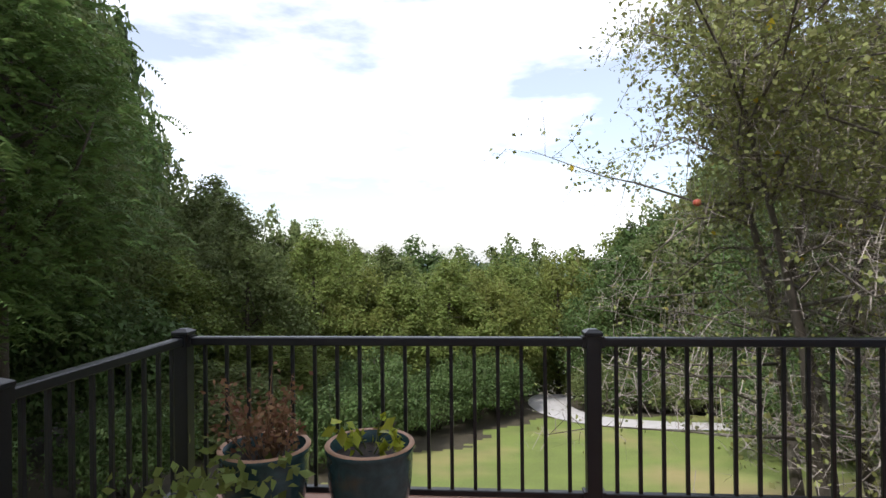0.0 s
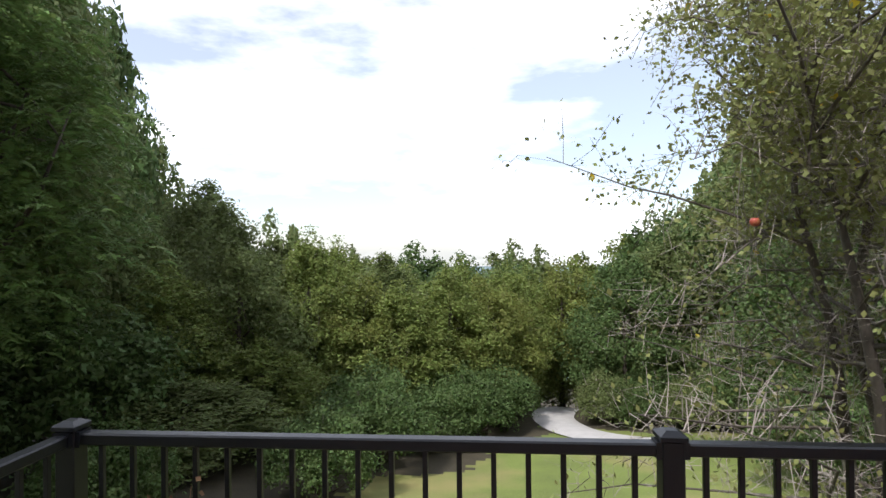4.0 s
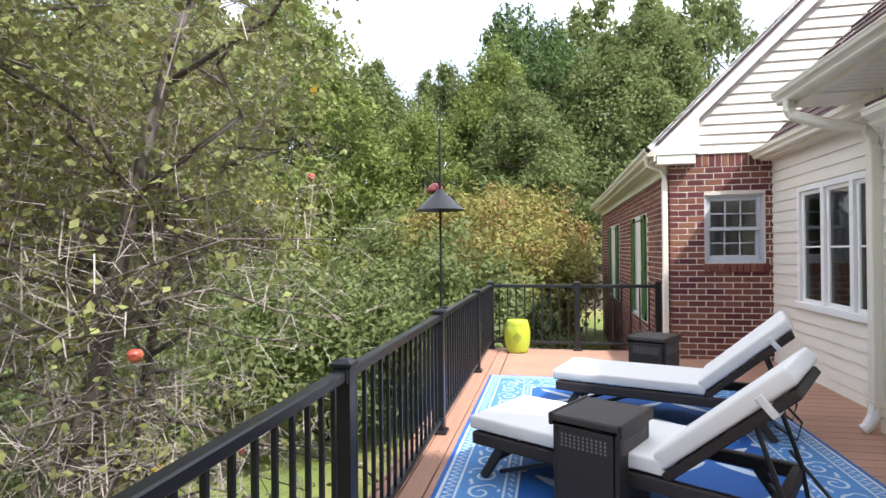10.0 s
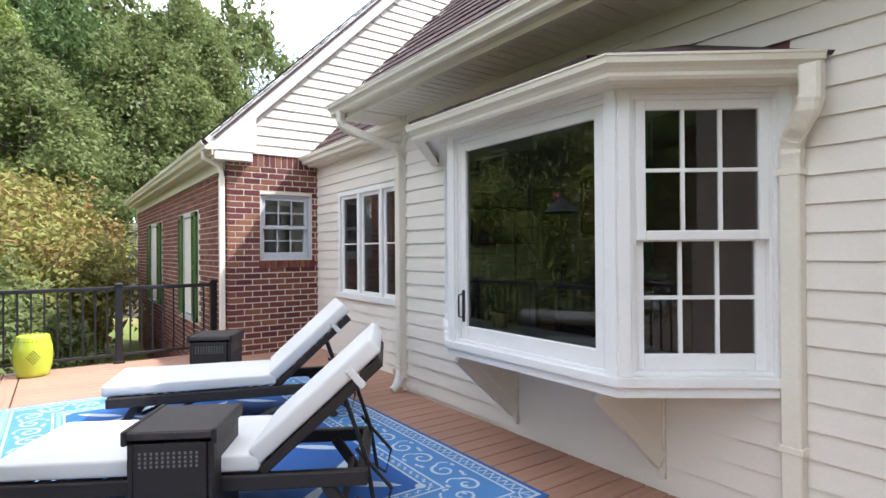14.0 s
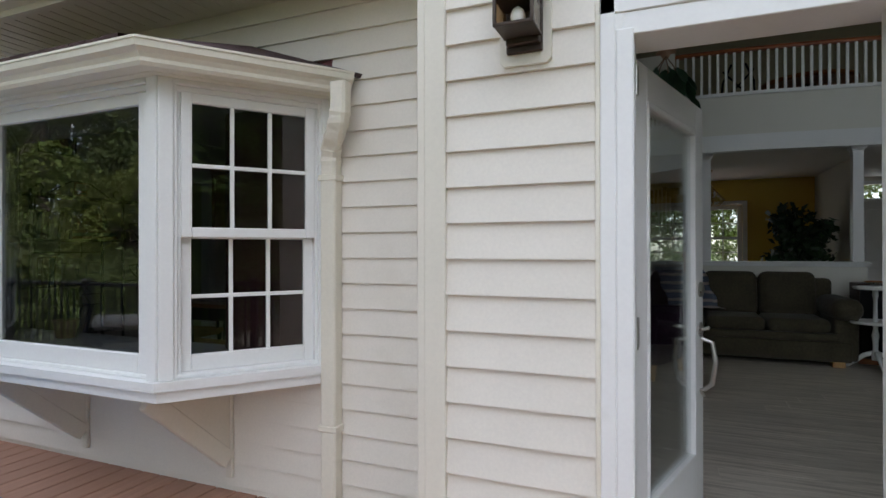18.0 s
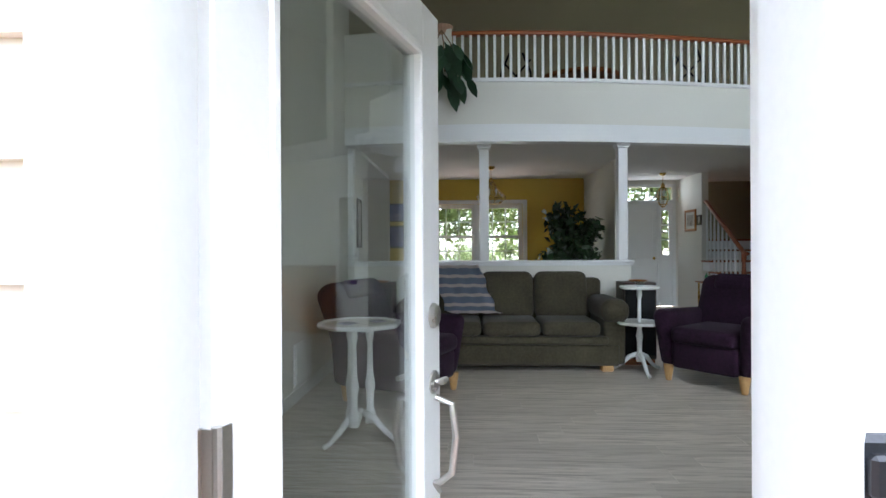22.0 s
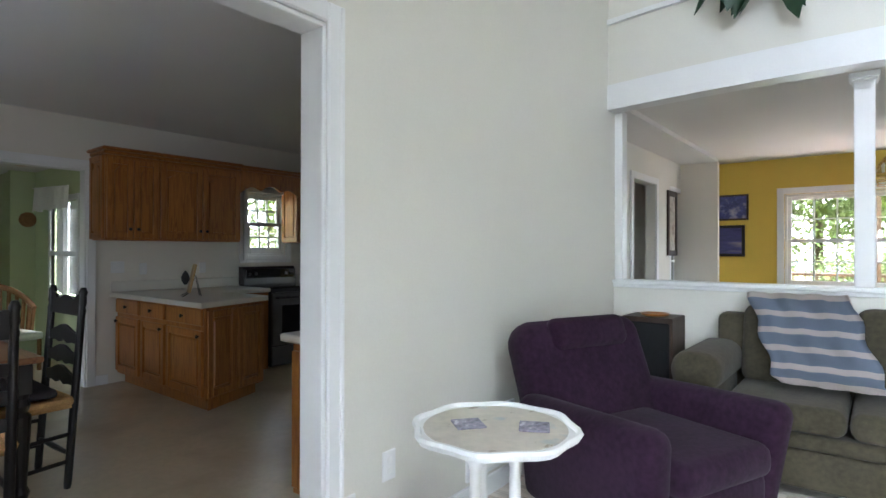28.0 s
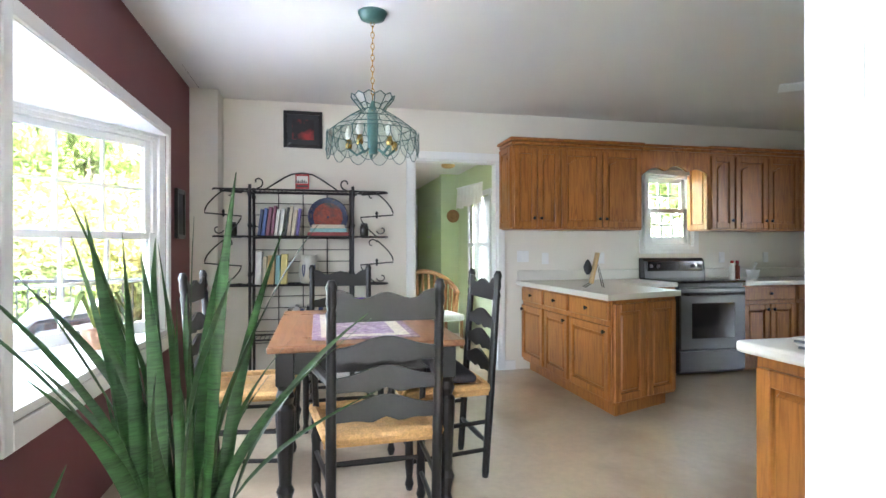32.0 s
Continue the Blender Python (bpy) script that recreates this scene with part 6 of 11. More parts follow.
for j in range(rows):
    z = WZ - 0.16 - (j + 1) * PITCH
    if z < -0.12:
        break
    y = BRY1 - 0.006 - (0 if j % 2 == 0 else BL / 2 + 0.005)
    if j % 2:
        piece("brick_half", HALF, wing, Matrix.Translation((BRX - 0.0, BRY1 - 0.006 - BL / 4, z)) @ Matrix.Rotation(radians(-90), 4, "Z"))
    while y - BL > TWY - 0.02:
        c = y - BL / 2
        if not (BW[0] - 0.03 < c + BL / 2 and c - BL / 2 < BW[1] + 0.03 and BW[2] - 0.02 < z + BH and z < BW[3] + 0.02):
            piece("brick", BRICK, wing, Matrix.Translation((BRX + rng.uniform(-0.002, 0.001), c, z)) @ Matrix.Rotation(radians(-90), 4, "Z"))
        elif c + BL / 2 > BW[1] + 0.03 and c - BL / 2 < BW[1] + 0.03:
            quick_box(far_bm, BRX, BRX + 0.03, BW[1] + 0.01, c + BL / 2 - 0.002, z, z + BH)
        elif c - BL / 2 < BW[0] - 0.03:
            quick_box(far_bm, BRX, BRX + 0.03, c - BL / 2 + 0.002, BW[0] - 0.01, z, z + BH)
        y -= BL + 0.013
    e = min(y, BW[0] - 0.012) if BW[2] - 0.02 < z + BH and z < BW[3] + 0.02 else y
    if e - TWY > 0.015:
        quick_box(far_bm, BRX, BRX + 0.03, TWY, e, z, z + BH)
y = BRY1 - 0.05
while y > TWY:
    piece("brick_soldier", SOLDIER, wing, Matrix.Translation((BRX - 0.003, y, WZ - 0.16)) @ Matrix.Rotation(radians(-90), 4, "Z"))
    y -= PITCH
y = BW[1] + 0.02
while y > BW[0] - 0.05:
    quick_box(far_bm, BRX - 0.02, BRX + 0.03, y - BH, y, BW[2] - 0.11, BW[2] - 0.01)
    y -= PITCH
# long side wall that recedes from the deck
for j in range(int((WZ + 1.6) / PITCH)):
    z = WZ - (j + 1) * PITCH
    x = BRX + (0.0 if j % 2 == 0 else -BL / 2)
    while x < BRX + LONG:
        a, b = max(BRX + 0.002, x), min(x + BL, BRX + LONG)
        if not any(s0 - 0.02 < b and a < s1 + 0.02 and 0.25 < z + BH and z < 1.95 for s0, s1 in SIDEW):
            quick_box(far_bm, a, b, BRY1 - 0.03, BRY1 + rng.uniform(-0.002, 0.001), z, z + BH)
        x += BL + 0.013
tagged(part("brick_courses", far_bm, M["brick_stuff"], wing), kind="stuff")
# gable with siding above the brick
siding("siding_gable", "x", BRX, -1, TWY - 4.6, BRY1 + 0.1, WZ + 0.0, WZ + 4.0, [], "cream siding in the gable above the brick")
GS = 0.99
gab = bpy.data.objects["siding_gable"]
for o in list(gab.children):
    m = o.data
    zc = sum(v.co.z for v in m.vertices) / len(m.vertices)
    lim = BRY1 + 0.1 - (zc - WZ) / GS
    for v in m.vertices:
        if v.co.y > lim:
            v.co.y = lim
bm = B()
prism(bm, [(BRY1 + 0.1, WZ), (TWY - 4.6, WZ), (TWY - 4.6, WZ + 4.0), (BRY1 + 0.1 - 4.0 / GS, WZ + 4.0)], 0.0, 0.1, Matrix(((0, 0, 1, BRX + 0.004), (1, 0, 0, 0), (0, 1, 0, 0), (0, 0, 0, 1))))
structure("wall_gable", bm, M["siding"], "gable wall behind the siding", "wall")
rw = tagged(new("roof_wing"), "brown shingle roof of the brick wing", "roof", kind="structure")
ev = BRY1 + 0.19
ez = WZ + 0.06 - 0.09 * GS
L2 = 4.4
bm = B()
v = [bm.verts.new(p) for p in ((BRX - 0.16, ev, ez + 0.16), (BRX + LONG, ev, ez + 0.16), (BRX + LONG, ev - L2, ez + 0.16 + L2 * GS), (BRX - 0.16, ev - L2, ez + 0.16 + L2 * GS))]
bm.faces.new(v)
bmesh.ops.recalc_face_normals(bm, faces=bm.faces)
bmesh.ops.solidify(bm, geom=bm.faces[:], thickness=0.03)
part("roof_plane", bm, M["shingle"], rw)
shingled(rw, (BRX - 0.17, ev + 0.02, ez + 0.18), (LONG, 0, 0), (0, -L2, L2 * GS), 30, 34)
bm = B()
bar(bm, (BRX - 0.12, ev + 0.02, ez + 0.06), (BRX - 0.12, ev - L2, ez + 0.06 + (L2 + 0.02) * GS), 0.025, 0.2, 0.003)
part("rake_board", bm, M["white_paint"], rw)
bm = B()
prism(bm, [(ev, WZ - 0.01), (BRY1 - 0.33, WZ - 0.01), (BRY1 - 0.33, ez + 0.06 + (ev - BRY1 + 0.33) * GS), (ev, ez + 0.08)], -0.14, 0.0, Matrix(((0, 0, 1, BRX), (1, 0, 0, 0), (0, 1, 0, 0), (0, 0, 0, 1))))
part("eave_return", bm, M["white_paint"], rw)
bm = B()
box(bm, BRX - 0.13, BRX + 0.05, BRY1 - 0.29, ev - 0.02, WZ - 0.13, WZ - 0.012, 0.004)
part("return_soffit", bm, M["tan_board"], rw)
bm = B()
quick_box(bm, BRX + 0.052, BRX + LONG, BRY1 + 0.003, ev, ez - 0.05, ez - 0.03)
quick_box(bm, BRX + 0.052, BRX + LONG, BRY1 + 0.003, BRY1 + 0.025, ez - 0.2, ez - 0.05)
part("soffit", bm, M["tan_board"], rw)
bm = B()
sweep(bm, [(BRX - 0.16, ev, ez - 0.03), (BRX + LONG, ev, ez - 0.03)], [(0, -0.03), (0.02, -0.03), (0.02, 0.12), (0, 0.12)])
sweep(bm, [(BRX - 0.18, ev + 0.02, ez), (BRX + LONG, ev + 0.02, ez)], OGEE)
part("gutter", bm, M["cream_gutter"], rw)
ds = tagged(new("downspout_brick"), "cream downspout on the brick corner", "downspout", kind="structure")
bm = B()
tube(bm, [(BRX + 0.04, ev + 0.08, ez + 0.02), (BRX + 0.04, ev + 0.07, ez - 0.08), (BRX + 0.04, BRY1 + 0.09, ez - 0.16), (BRX + 0.04, BRY1 + 0.05, ez - 0.26), (BRX + 0.04, BRY1 + 0.05, ez - 0.36)], 0.033, 8)
part("elbow", bm, M["cream_gutter"], ds)
bm = B()
box(bm, BRX + 0.01, BRX + 0.07, BRY1 + 0.015, BRY1 + 0.085, -2.2, ez - 0.3, 0.008)
part("pipe", bm, M["cream_gutter"], ds)
double_hung("window_brick", "grey-white sash window in the brick wall", BW[1] - BW[0], BW[3] - BW[2], Matrix.Translation((BRX + 0.045, (BW[0] + BW[1]) / 2, BW[2])) @ Matrix.Rotation(radians(90), 4, "Z"), 3, 2, trim=0.04, sill=False, mat=M["grey_frame"])
# shuttered windows on the long side
for s0, s1 in SIDEW:
    double_hung("window_side", "sash window with green shutters in the brick side wall", (s1 - s0) * 0.5, 1.6, Matrix.Translation(((s0 + s1) / 2, BRY1 - 0.02, 0.3)), 3, 2, trim=0.03, mat=M["grey_frame"])
    for x in (s0 + (s1 - s0) * 0.12, s1 - (s1 - s0) * 0.12):
        sh = thing("window_shutter", "dark green louvred window shutter on brick", "shutter", "green shutters", at=Matrix.Translation((x, BRY1, 0.25)))
        bm = B()
        w = (s1 - s0) * 0.11
        box(bm, -w, -w + 0.04, 0, 0.035, 0, 1.7, 0.003)
        box(bm, w - 0.04, w, 0, 0.035, 0, 1.7, 0.003)
        for z in (0, 0.8, 1.63):
            box(bm, -w, w, 0, 0.035, z, z + 0.07, 0.003)
        part("frame", bm, M["green_shutter"], sh)
        bm = B()
        for k in range(34):
            z = 0.07 + k * 0.045
            quick_box(bm, -w + 0.04, w - 0.04, 0.008, 0.024, z, z + 0.034)
        part("louvres", bm, M["green_shutter"], sh)

# ---------- deck door ----------
bm = B()
box(bm, DX1 - 0.004, DX1 + 0.05, WY - T - 0.01, WY + 0.02, F - 0.03, DTOP + 0.05, 0.003)
box(bm, DX1 - 0.034, DX1 + 0.02, WY - 0.1, WY + 0.026, F - 0.03, DTOP, 0.005)
box(bm, DX1 + 0.02, DX1 + 0.066, WY, WY + 0.024, F - 0.2, DTOP + 0.1, 0.003)
box(bm, DX0 - 0.034, DX0 + 0.004, WY - T - 0.01, WY + 0.015, F - 0.03, DTOP + 0.05, 0.003)
box(bm, DX0 - 0.002, DX0 + 0.031, WY - 0.1, WY + 0.026, F - 0.03, DTOP, 0.005)
box(bm, DX0 - 0.88, DX0 - 0.776, WY - T - 0.01, WY + 0.02, F - 0.03, DTOP + 0.05, 0.003)
box(bm, DX0 - 0.88, DX1 + 0.066, WY, WY + 0.024, DTOP + 0.05, DTOP + 0.15, 0.003)
box(bm, DX0 - 0.85, DX1 + 0.05, WY - T - 0.01, WY + 0.018, DTOP - 0.02, DTOP + 0.05, 0.003)
structure("trim_deck_door", bm, M["white_paint"], "white frame of the deck doors", "trim")
bm = B()
box(bm, DX1 + 0.066, DX1 + 0.082, WY, WY + 0.02, -0.02, DTOP + 0.1, 0.003)
structure("trim_siding_edge", bm, M["cream_gutter"], "cream channel between siding and door frame", "trim")
bm = B()
box(bm, DX0 - 0.86, DX1 + 0.05, WY - T, WY + 0.06, F - 0.06, F - 0.005, 0.006)
structure("trim_threshold", bm, M["nickel"], "grey metal door threshold", "trim")
bm = B()
quick_box(bm, DX0 - 0.95, DX1 + 0.11, WY + 0.001, WY + 0.02, -0.02, F - 0.06)
structure("trim_threshold_riser", bm, M["white_paint"], "white riser below the threshold", "trim")
LW, LH = 0.88, DTOP - F - 0.04
leaf = tagged(new("door_deck"), "white full-glass deck door standing open inwards", "door", kind="structure")
leaf.matrix_world = Matrix.Translation((DX1 - 0.005, WY - T + 0.0, F + 0.006)) @ Matrix.Rotation(radians(LEAF), 4, "Z")
# leaf runs from the hinge along -x in its own frame
bm = B()
st = 0.12
for a in ((-st, 0, 0, LH), (-LW, -LW + st, 0, LH), (-LW + st, -st, 0, 0.24), (-LW + st, -st, LH - st, LH)):
    box(bm, a[0], a[1], -0.0225, 0.0225, a[2], a[3], 0.004)
part("stiles_and_rails", bm, M["white_paint"], leaf)
bm = B()
for a in ((-st - 0.022, -st, 0.24, LH - st), (-LW + st, -LW + st + 0.022, 0.24, LH - st), (-LW + st, -st, 0.24, 0.262), (-LW + st, -st, LH - st - 0.022, LH - st)):
    box(bm, a[0], a[1], -0.027, 0.027, a[2], a[3], 0.004)
part("glazing_bead", bm, M["white_paint"], leaf)
bm = B()
quick_box(bm, -LW + st + 0.01, -st - 0.01, -0.006, 0.006, 0.25, LH - st - 0.01)
part("pane", bm, M["glass"], leaf).visible_shadow = False
for z in (0.2, 0.83, 1.68):
    bm = B()
    box(bm, -0.004, 0.022, 0.0, 0.004, z, z + 0.1, 0.001)
    box(bm, 0.0, 0.003, -0.018, 0.02, z, z + 0.1, 0.001)
    box(bm, -0.03, 0.001, 0.0225, 0.026, z, z + 0.1, 0.001)
    tube(bm, [(0, 0.026, z - 0.004), (0, 0.026, z + 0.104)], 0.007, 8)
    part("hinge", bm, M["nickel"], leaf, "brushed steel hinge")
for s in (-1, 1):
    bm = B()
    c = Matrix.Translation((-LW + 0.058, s * 0.0225, 0.98)) @ Matrix.Rotation(radians(-90 * s), 4, "X")
    lathe(bm, [(0.034, 0), (0.034, 0.006), (0.028, 0.014), (0.016, 0.018)], 18, m=c)
    c = Matrix.Translation((-LW + 0.058, s * 0.0225, 0.80)) @ Matrix.Rotation(radians(-90 * s), 4, "X")
    lathe(bm, [(0.032, 0), (0.032, 0.006), (0.022, 0.012)], 18, m=c)
    tube(bm, [(-LW + 0.058, s * 0.03, 0.8), (-LW + 0.058, s * 0.06, 0.81), (-LW + 0.1, s * 0.062, 0.812)], 0.008, 8)
    tube(bm, [(-LW + 0.058, s * 0.03, 0.76), (-LW + 0.056, s * 0.075, 0.745), (-LW + 0.056, s * 0.088, 0.66), (-LW + 0.056, s * 0.075, 0.56), (-LW + 0.056, s * 0.04, 0.53), (-LW + 0.056, s * 0.0225, 0.53), (-LW + 0.05, s * 0.04, 0.5)], [0.009, 0.01, 0.011, 0.01, 0.009, 0.008, 0.006], 8)
    part("door_handle", bm, M["nickel"], leaf, "satin nickel grip handle and deadbolt")
# fixed panel with sliding screen beside it
fixed = tagged(new("window_door_panel"), "fixed glazed door panel with grey screen frame", "window", kind="structure")
fixed.matrix_world = Matrix.Translation((DX0 - 0.405, WY - 0.05, F + 0.006))
sash(fixed, 0.74, LH, 1, 1, Matrix.Translation((0, -0.03, 0)), "panel_sash", fw=0.1, low=0.2)
bm = B()
for a in ((-0.37, -0.325, 0, LH), (0.325, 0.37, 0, LH), (-0.325, 0.325, 0, 0.05), (-0.325, 0.325, LH - 0.06, LH)):
    box(bm, a[0], a[1], 0.02, 0.055, a[2], a[3], 0.003)
part("screen_frame", bm, M["grey_frame"], fixed, "grey sliding screen frame")
bm = B()
box(bm, 0.365, 0.415, 0.04, 0.075, 0.92, 0.99, 0.006)
box(bm, 0.375, 0.405, 0.07, 0.085, 0.935, 0.975, 0.004)
part("screen_latch", bm, M["black_metal"], fixed, "black screen latch box")
# porch lamp
lamp = thing("wall_lantern", "bronze wall lantern with amber glass on a cream block", "lamp", at=Matrix.Translation((LAMPX, WY + 0.012, LAMPZ)))
bm = B()
prism(bm, [(-0.085, -0.02), (-0.07, -0.035), (0.07, -0.035), (0.085, -0.02), (0.085, 0.25), (0.07, 0.265), (-0.07, 0.265), (-0.085, 0.25)], 0.0, 0.022, Matrix(((1, 0, 0, 0), (0, 0, 1, 0), (0, 1, 0, 0), (0, 0, 0, 1))))
part("mounting_block", bm, M["tan_board"], lamp)
bm = B()
box(bm, -0.06, 0.06, 0.022, 0.035, 0.0, 0.22, 0.004)
box(bm, -0.062, 0.062, 0.05, 0.175, 0.205, 0.22, 0.004)
box(bm, -0.055, 0.055, 0.035, 0.06, 0.02, 0.05, 0.004)
for x in (-0.058, 0.058):
    for y in (0.055, 0.17):
        box(bm, x - 0.005, x + 0.005, y - 0.005, y + 0.005, 0.04, 0.21, 0.001)
box(bm, -0.062, 0.062, 0.05, 0.175, 0.04, 0.05, 0.002)
box(bm, -0.062, 0.062, 0.05, 0.175, 0.125, 0.132, 0.002)
prism(bm, [(-0.09, 0.02), (0.09, 0.02), (0.09, 0.205), (-0.09, 0.205)], 0.22, 0.232)
part("lantern_frame", bm, M["bronze"], lamp)
bm = B()
for x in (-0.058, 0.058):
    quick_box(bm, x - 0.002, x + 0.002, 0.06, 0.165, 0.05, 0.205)
for y in (0.055, 0.17):
    quick_box(bm, -0.053, 0.053, y - 0.002, y + 0.002, 0.13, 0.205)
part("amber_glass", bm, M["amber"], lamp, "seeded amber glass panes")
bm = B()
lathe(bm, [(0.012, 0.0), (0.02, 0.015), (0.024, 0.035), (0.018, 0.055), (0.004, 0.066)], 14, (0, 0.112, 0.05))
part("bulb", bm, M["bulb"], lamp, smooth=True)
# unseen windows added beside and above the deck door to bring in daylight
for wx, ww, wz, wh, cols, lab in ((-2.8, 3.19, F + 0.2, DTOP - F - 0.2, 4, "unseen wide white-framed window added for daylight"), (-1.3, 3.79, 3.1, 1.8, 5, "unseen high white-framed window added for daylight")):
    win = tagged(new("window_living"), lab, "window", kind="structure")
    win.matrix_world = Matrix.Translation((wx, WY - 0.07, wz))
    sash(win, ww, wh, cols, 1, Matrix.Translation((0, 0, 0.004)), "fixed_sash", fw=0.06)

# ---------- things on the deck ----------
LDIR = math.atan2(-0.87, -0.49)


def wicker_strip(bm, x0, x1, y0, y1, z0, z1, bev=0.008):
    box(bm, x0, x1, y0, y1, z0, z1, bev)


def lounger():
    """A wicker lounger: x along its length from the foot, with a raised back."""
    ob = thing("sun_lounger", "dark brown wicker sun lounger with a white cushion", "lounger", "loungers on the rug")
    HZ, HB = 0.205, 1.18
    for y in (-0.31, 0.31):
        bm = B()
        wicker_strip(bm, 0, 1.66, y - 0.025, y + 0.025, HZ, HZ + 0.075)
        part("side_rail", bm, M["wicker"], ob)
    for x in (0.0, 1.61):
        bm = B()
        wicker_strip(bm, x, x + 0.05, -0.285, 0.285, HZ, HZ + 0.075)
        part("end_rail", bm, M["wicker"], ob)
    for k in range(15):
        bm = B()
        x = 0.08 + k * 0.075
        quick_box(bm, x, x + 0.045, -0.285, 0.285, HZ + 0.05, HZ + 0.062)
        part("seat_slat", bm, M["wicker"], ob)
    for x, lean in ((0.2, -0.14), (1.45, 0.16)):
        for y in (-0.29, 0.29):
            bm = B()
            bar(bm, (x, y, HZ + 0.02), (x + lean, y, 0.0), 0.04, 0.055, 0.006)
            part("leg", bm, M["wicker"], ob)
        bm = B()
        bar(bm, (x + lean * 0.6, -0.29, 0.11), (x + lean * 0.6, 0.29, 0.11), 0.03, 0.03, 0.004)
        part("stretcher", bm, M["wicker"], ob)
    for y in (-0.2, 0.2):
        bm = B()
        bar(bm, (0.12, y, 0.02), (0.62, y, HZ), 0.025, 0.025, 0.003)
        part("brace", bm, M["black_metal"], ob)
    a = radians(42)
    back = Matrix.Translation((HB, 0, HZ + 0.06)) @ Matrix.Rotation(-a, 4, "Y")
    for y in (-0.3, 0.3):
        bm = B()
        box(bm, 0, 0.75, y - 0.02, y + 0.02, 0, 0.045, 0.006)
        part("back_rail", bm, M["wicker"], ob, at=back)
    bm = B()
    box(bm, 0.70, 0.75, -0.28, 0.28, 0, 0.045, 0.006)
    part("back_end_rail", bm, M["wicker"], ob, at=back)
    for k in range(9):
        bm = B()
        quick_box(bm, 0.05 + 0.075 * k, 0.09 + 0.075 * k, -0.28, 0.28, 0.015, 0.03)
        part("back_slat", bm, M["wicker"], ob, at=back)
    tip = back @ Vector((0.5, 0, 0))
    for y in (-0.26, 0.26):
        bm = B()
        tube(bm, [(tip.x, y, tip.z), (tip.x + 0.1, y, HZ + 0.1), (tip.x + 0.14, y, 0.06)], 0.012, 6)
        tube(bm, [(tip.x + 0.05, y, 0.36), (tip.x + 0.22, y, 0.16), (tip.x + 0.19, y, 0.03), (tip.x + 0.05, y, 0.12)], 0.01, 6)
        part("back_strut", bm, M["black_metal"], ob, "black steel ratchet strut")
    bm = B()
    box(bm, -0.03, HB - 0.02, -0.32, 0.32, HZ + 0.085, HZ + 0.165, 0.016, seg=3)
    part("seat_cushion", bm, M["cushion"], ob, "white padded cushion", smooth=True)
    bm = B()
    box(bm, 0.02, 0.79, -0.32, 0.32, 0.055, 0.14, 0.018, seg=3)
    part("back_cushion", bm, M["cushion"], ob, "white padded cushion", smooth=True, at=back)
    bm = B()
    box(bm, 0.6, 0.635, -0.335, 0.335, -0.01, 0.1, 0.004)
    part("cushion_strap", bm, M["cushion"], ob, "white cushion strap", at=back)
    return ob


lo = lounger()
rotz = Matrix.Rotation(LDIR, 4, "Z")
lo.matrix_world = Matrix.Translation((LOUNGE_A[0], LOUNGE_A[1], 0.008)) @ rotz
copy_thing(lo, Matrix.Translation((LOUNGE_B[0], LOUNGE_B[1], 0.008)) @ Matrix.Rotation(radians(11), 4, "Z") @ rotz)


def side_table():
    ob = thing("wicker_side_table", "dark brown wicker side table with a woven top", "table", "wicker side tables")
    w, d, h = 0.2, 0.17, 0.53
    for s in (-1, 1):
        bm = B()
        box(bm, -w, w, s * d - 0.015, s * d + 0.015, 0, h - 0.055, 0.006)
        part("side_panel", bm, M["wicker"], ob)
        # openings are not cut: pale blocks carry the light showing through the weave
        bm = B()
        for r in range(4):
            for k in range(13):
                x = -w + 0.045 + k * 0.024
                quick_box(bm, x, x + 0.011, s * (d + 0.0155), s * (d + 0.0165), h - 0.16 + r * 0.019, h - 0.148 + r * 0.019)
        tagged(part("lattice_band", bm, M["rattan_gap_light"], ob, "row of pale blocks painted as light through small woven openings"), kind="stuff")
    for s in (-1, 1):
        bm = B()
        box(bm, s * w - 0.012, s * w + 0.012, -d + 0.015, d - 0.015, 0, h - 0.055, 0.005)
        part("end_panel", bm, M["wicker"], ob)
        bm = B()
        for r in range(4):
            for k in range(11):
                y = -d + 0.05 + k * 0.024
                quick_box(bm, s * (w + 0.0125), s * (w + 0.0135), y, y + 0.01, h - 0.16 + r * 0.019, h - 0.148 + r * 0.019)
        tagged(part("lattice_band", bm, M["rattan_gap_light"], ob, "row of pale blocks painted as light through small woven openings"), kind="stuff")
    bm = B()
    box(bm, -w - 0.015, w + 0.015, -d - 0.02, d + 0.02, h - 0.04, h, 0.008)
    part("tabletop", bm, M["wicker_top"], ob)
    for s in (-1, 1):
        bm = B()
        box(bm, -w - 0.02, w + 0.02, s * (d + 0.02) - 0.012, s * (d + 0.02) + 0.012, h - 0.06, h + 0.006, 0.005)
        part("edge_trim", bm, M["wicker"], ob)
    return ob


st_ = side_table()
st_.matrix_world = Matrix.Translation((TAB_A[0], TAB_A[1], 0.008)) @ Matrix.Rotation(LDIR + radians(90), 4, "Z")
copy_thing(st_, Matrix.Translation((TAB_B[0], TAB_B[1], 0.008)) @ Matrix.Rotation(LDIR + radians(90), 4, "Z"))

# garden stool
gs = thing("garden_stool", "glossy lime green ceramic garden stool with pierced pattern", "stool", at=Matrix.Translation((9.42, 3.2, 0)))
bm = B()
lathe(bm, [(0.13, 0.0), (0.145, 0.01), (0.15, 0.04), (0.172, 0.12), (0.182, 0.22), (0.176, 0.32), (0.155, 0.41), (0.15, 0.43), (0.145, 0.44), (0.13, 0.447), (0.06, 0.449)], 36)
part("body", bm, M["lime"], gs, smooth=True)
# holes are not cut: dark discs carry the shade inside them
bm = B()
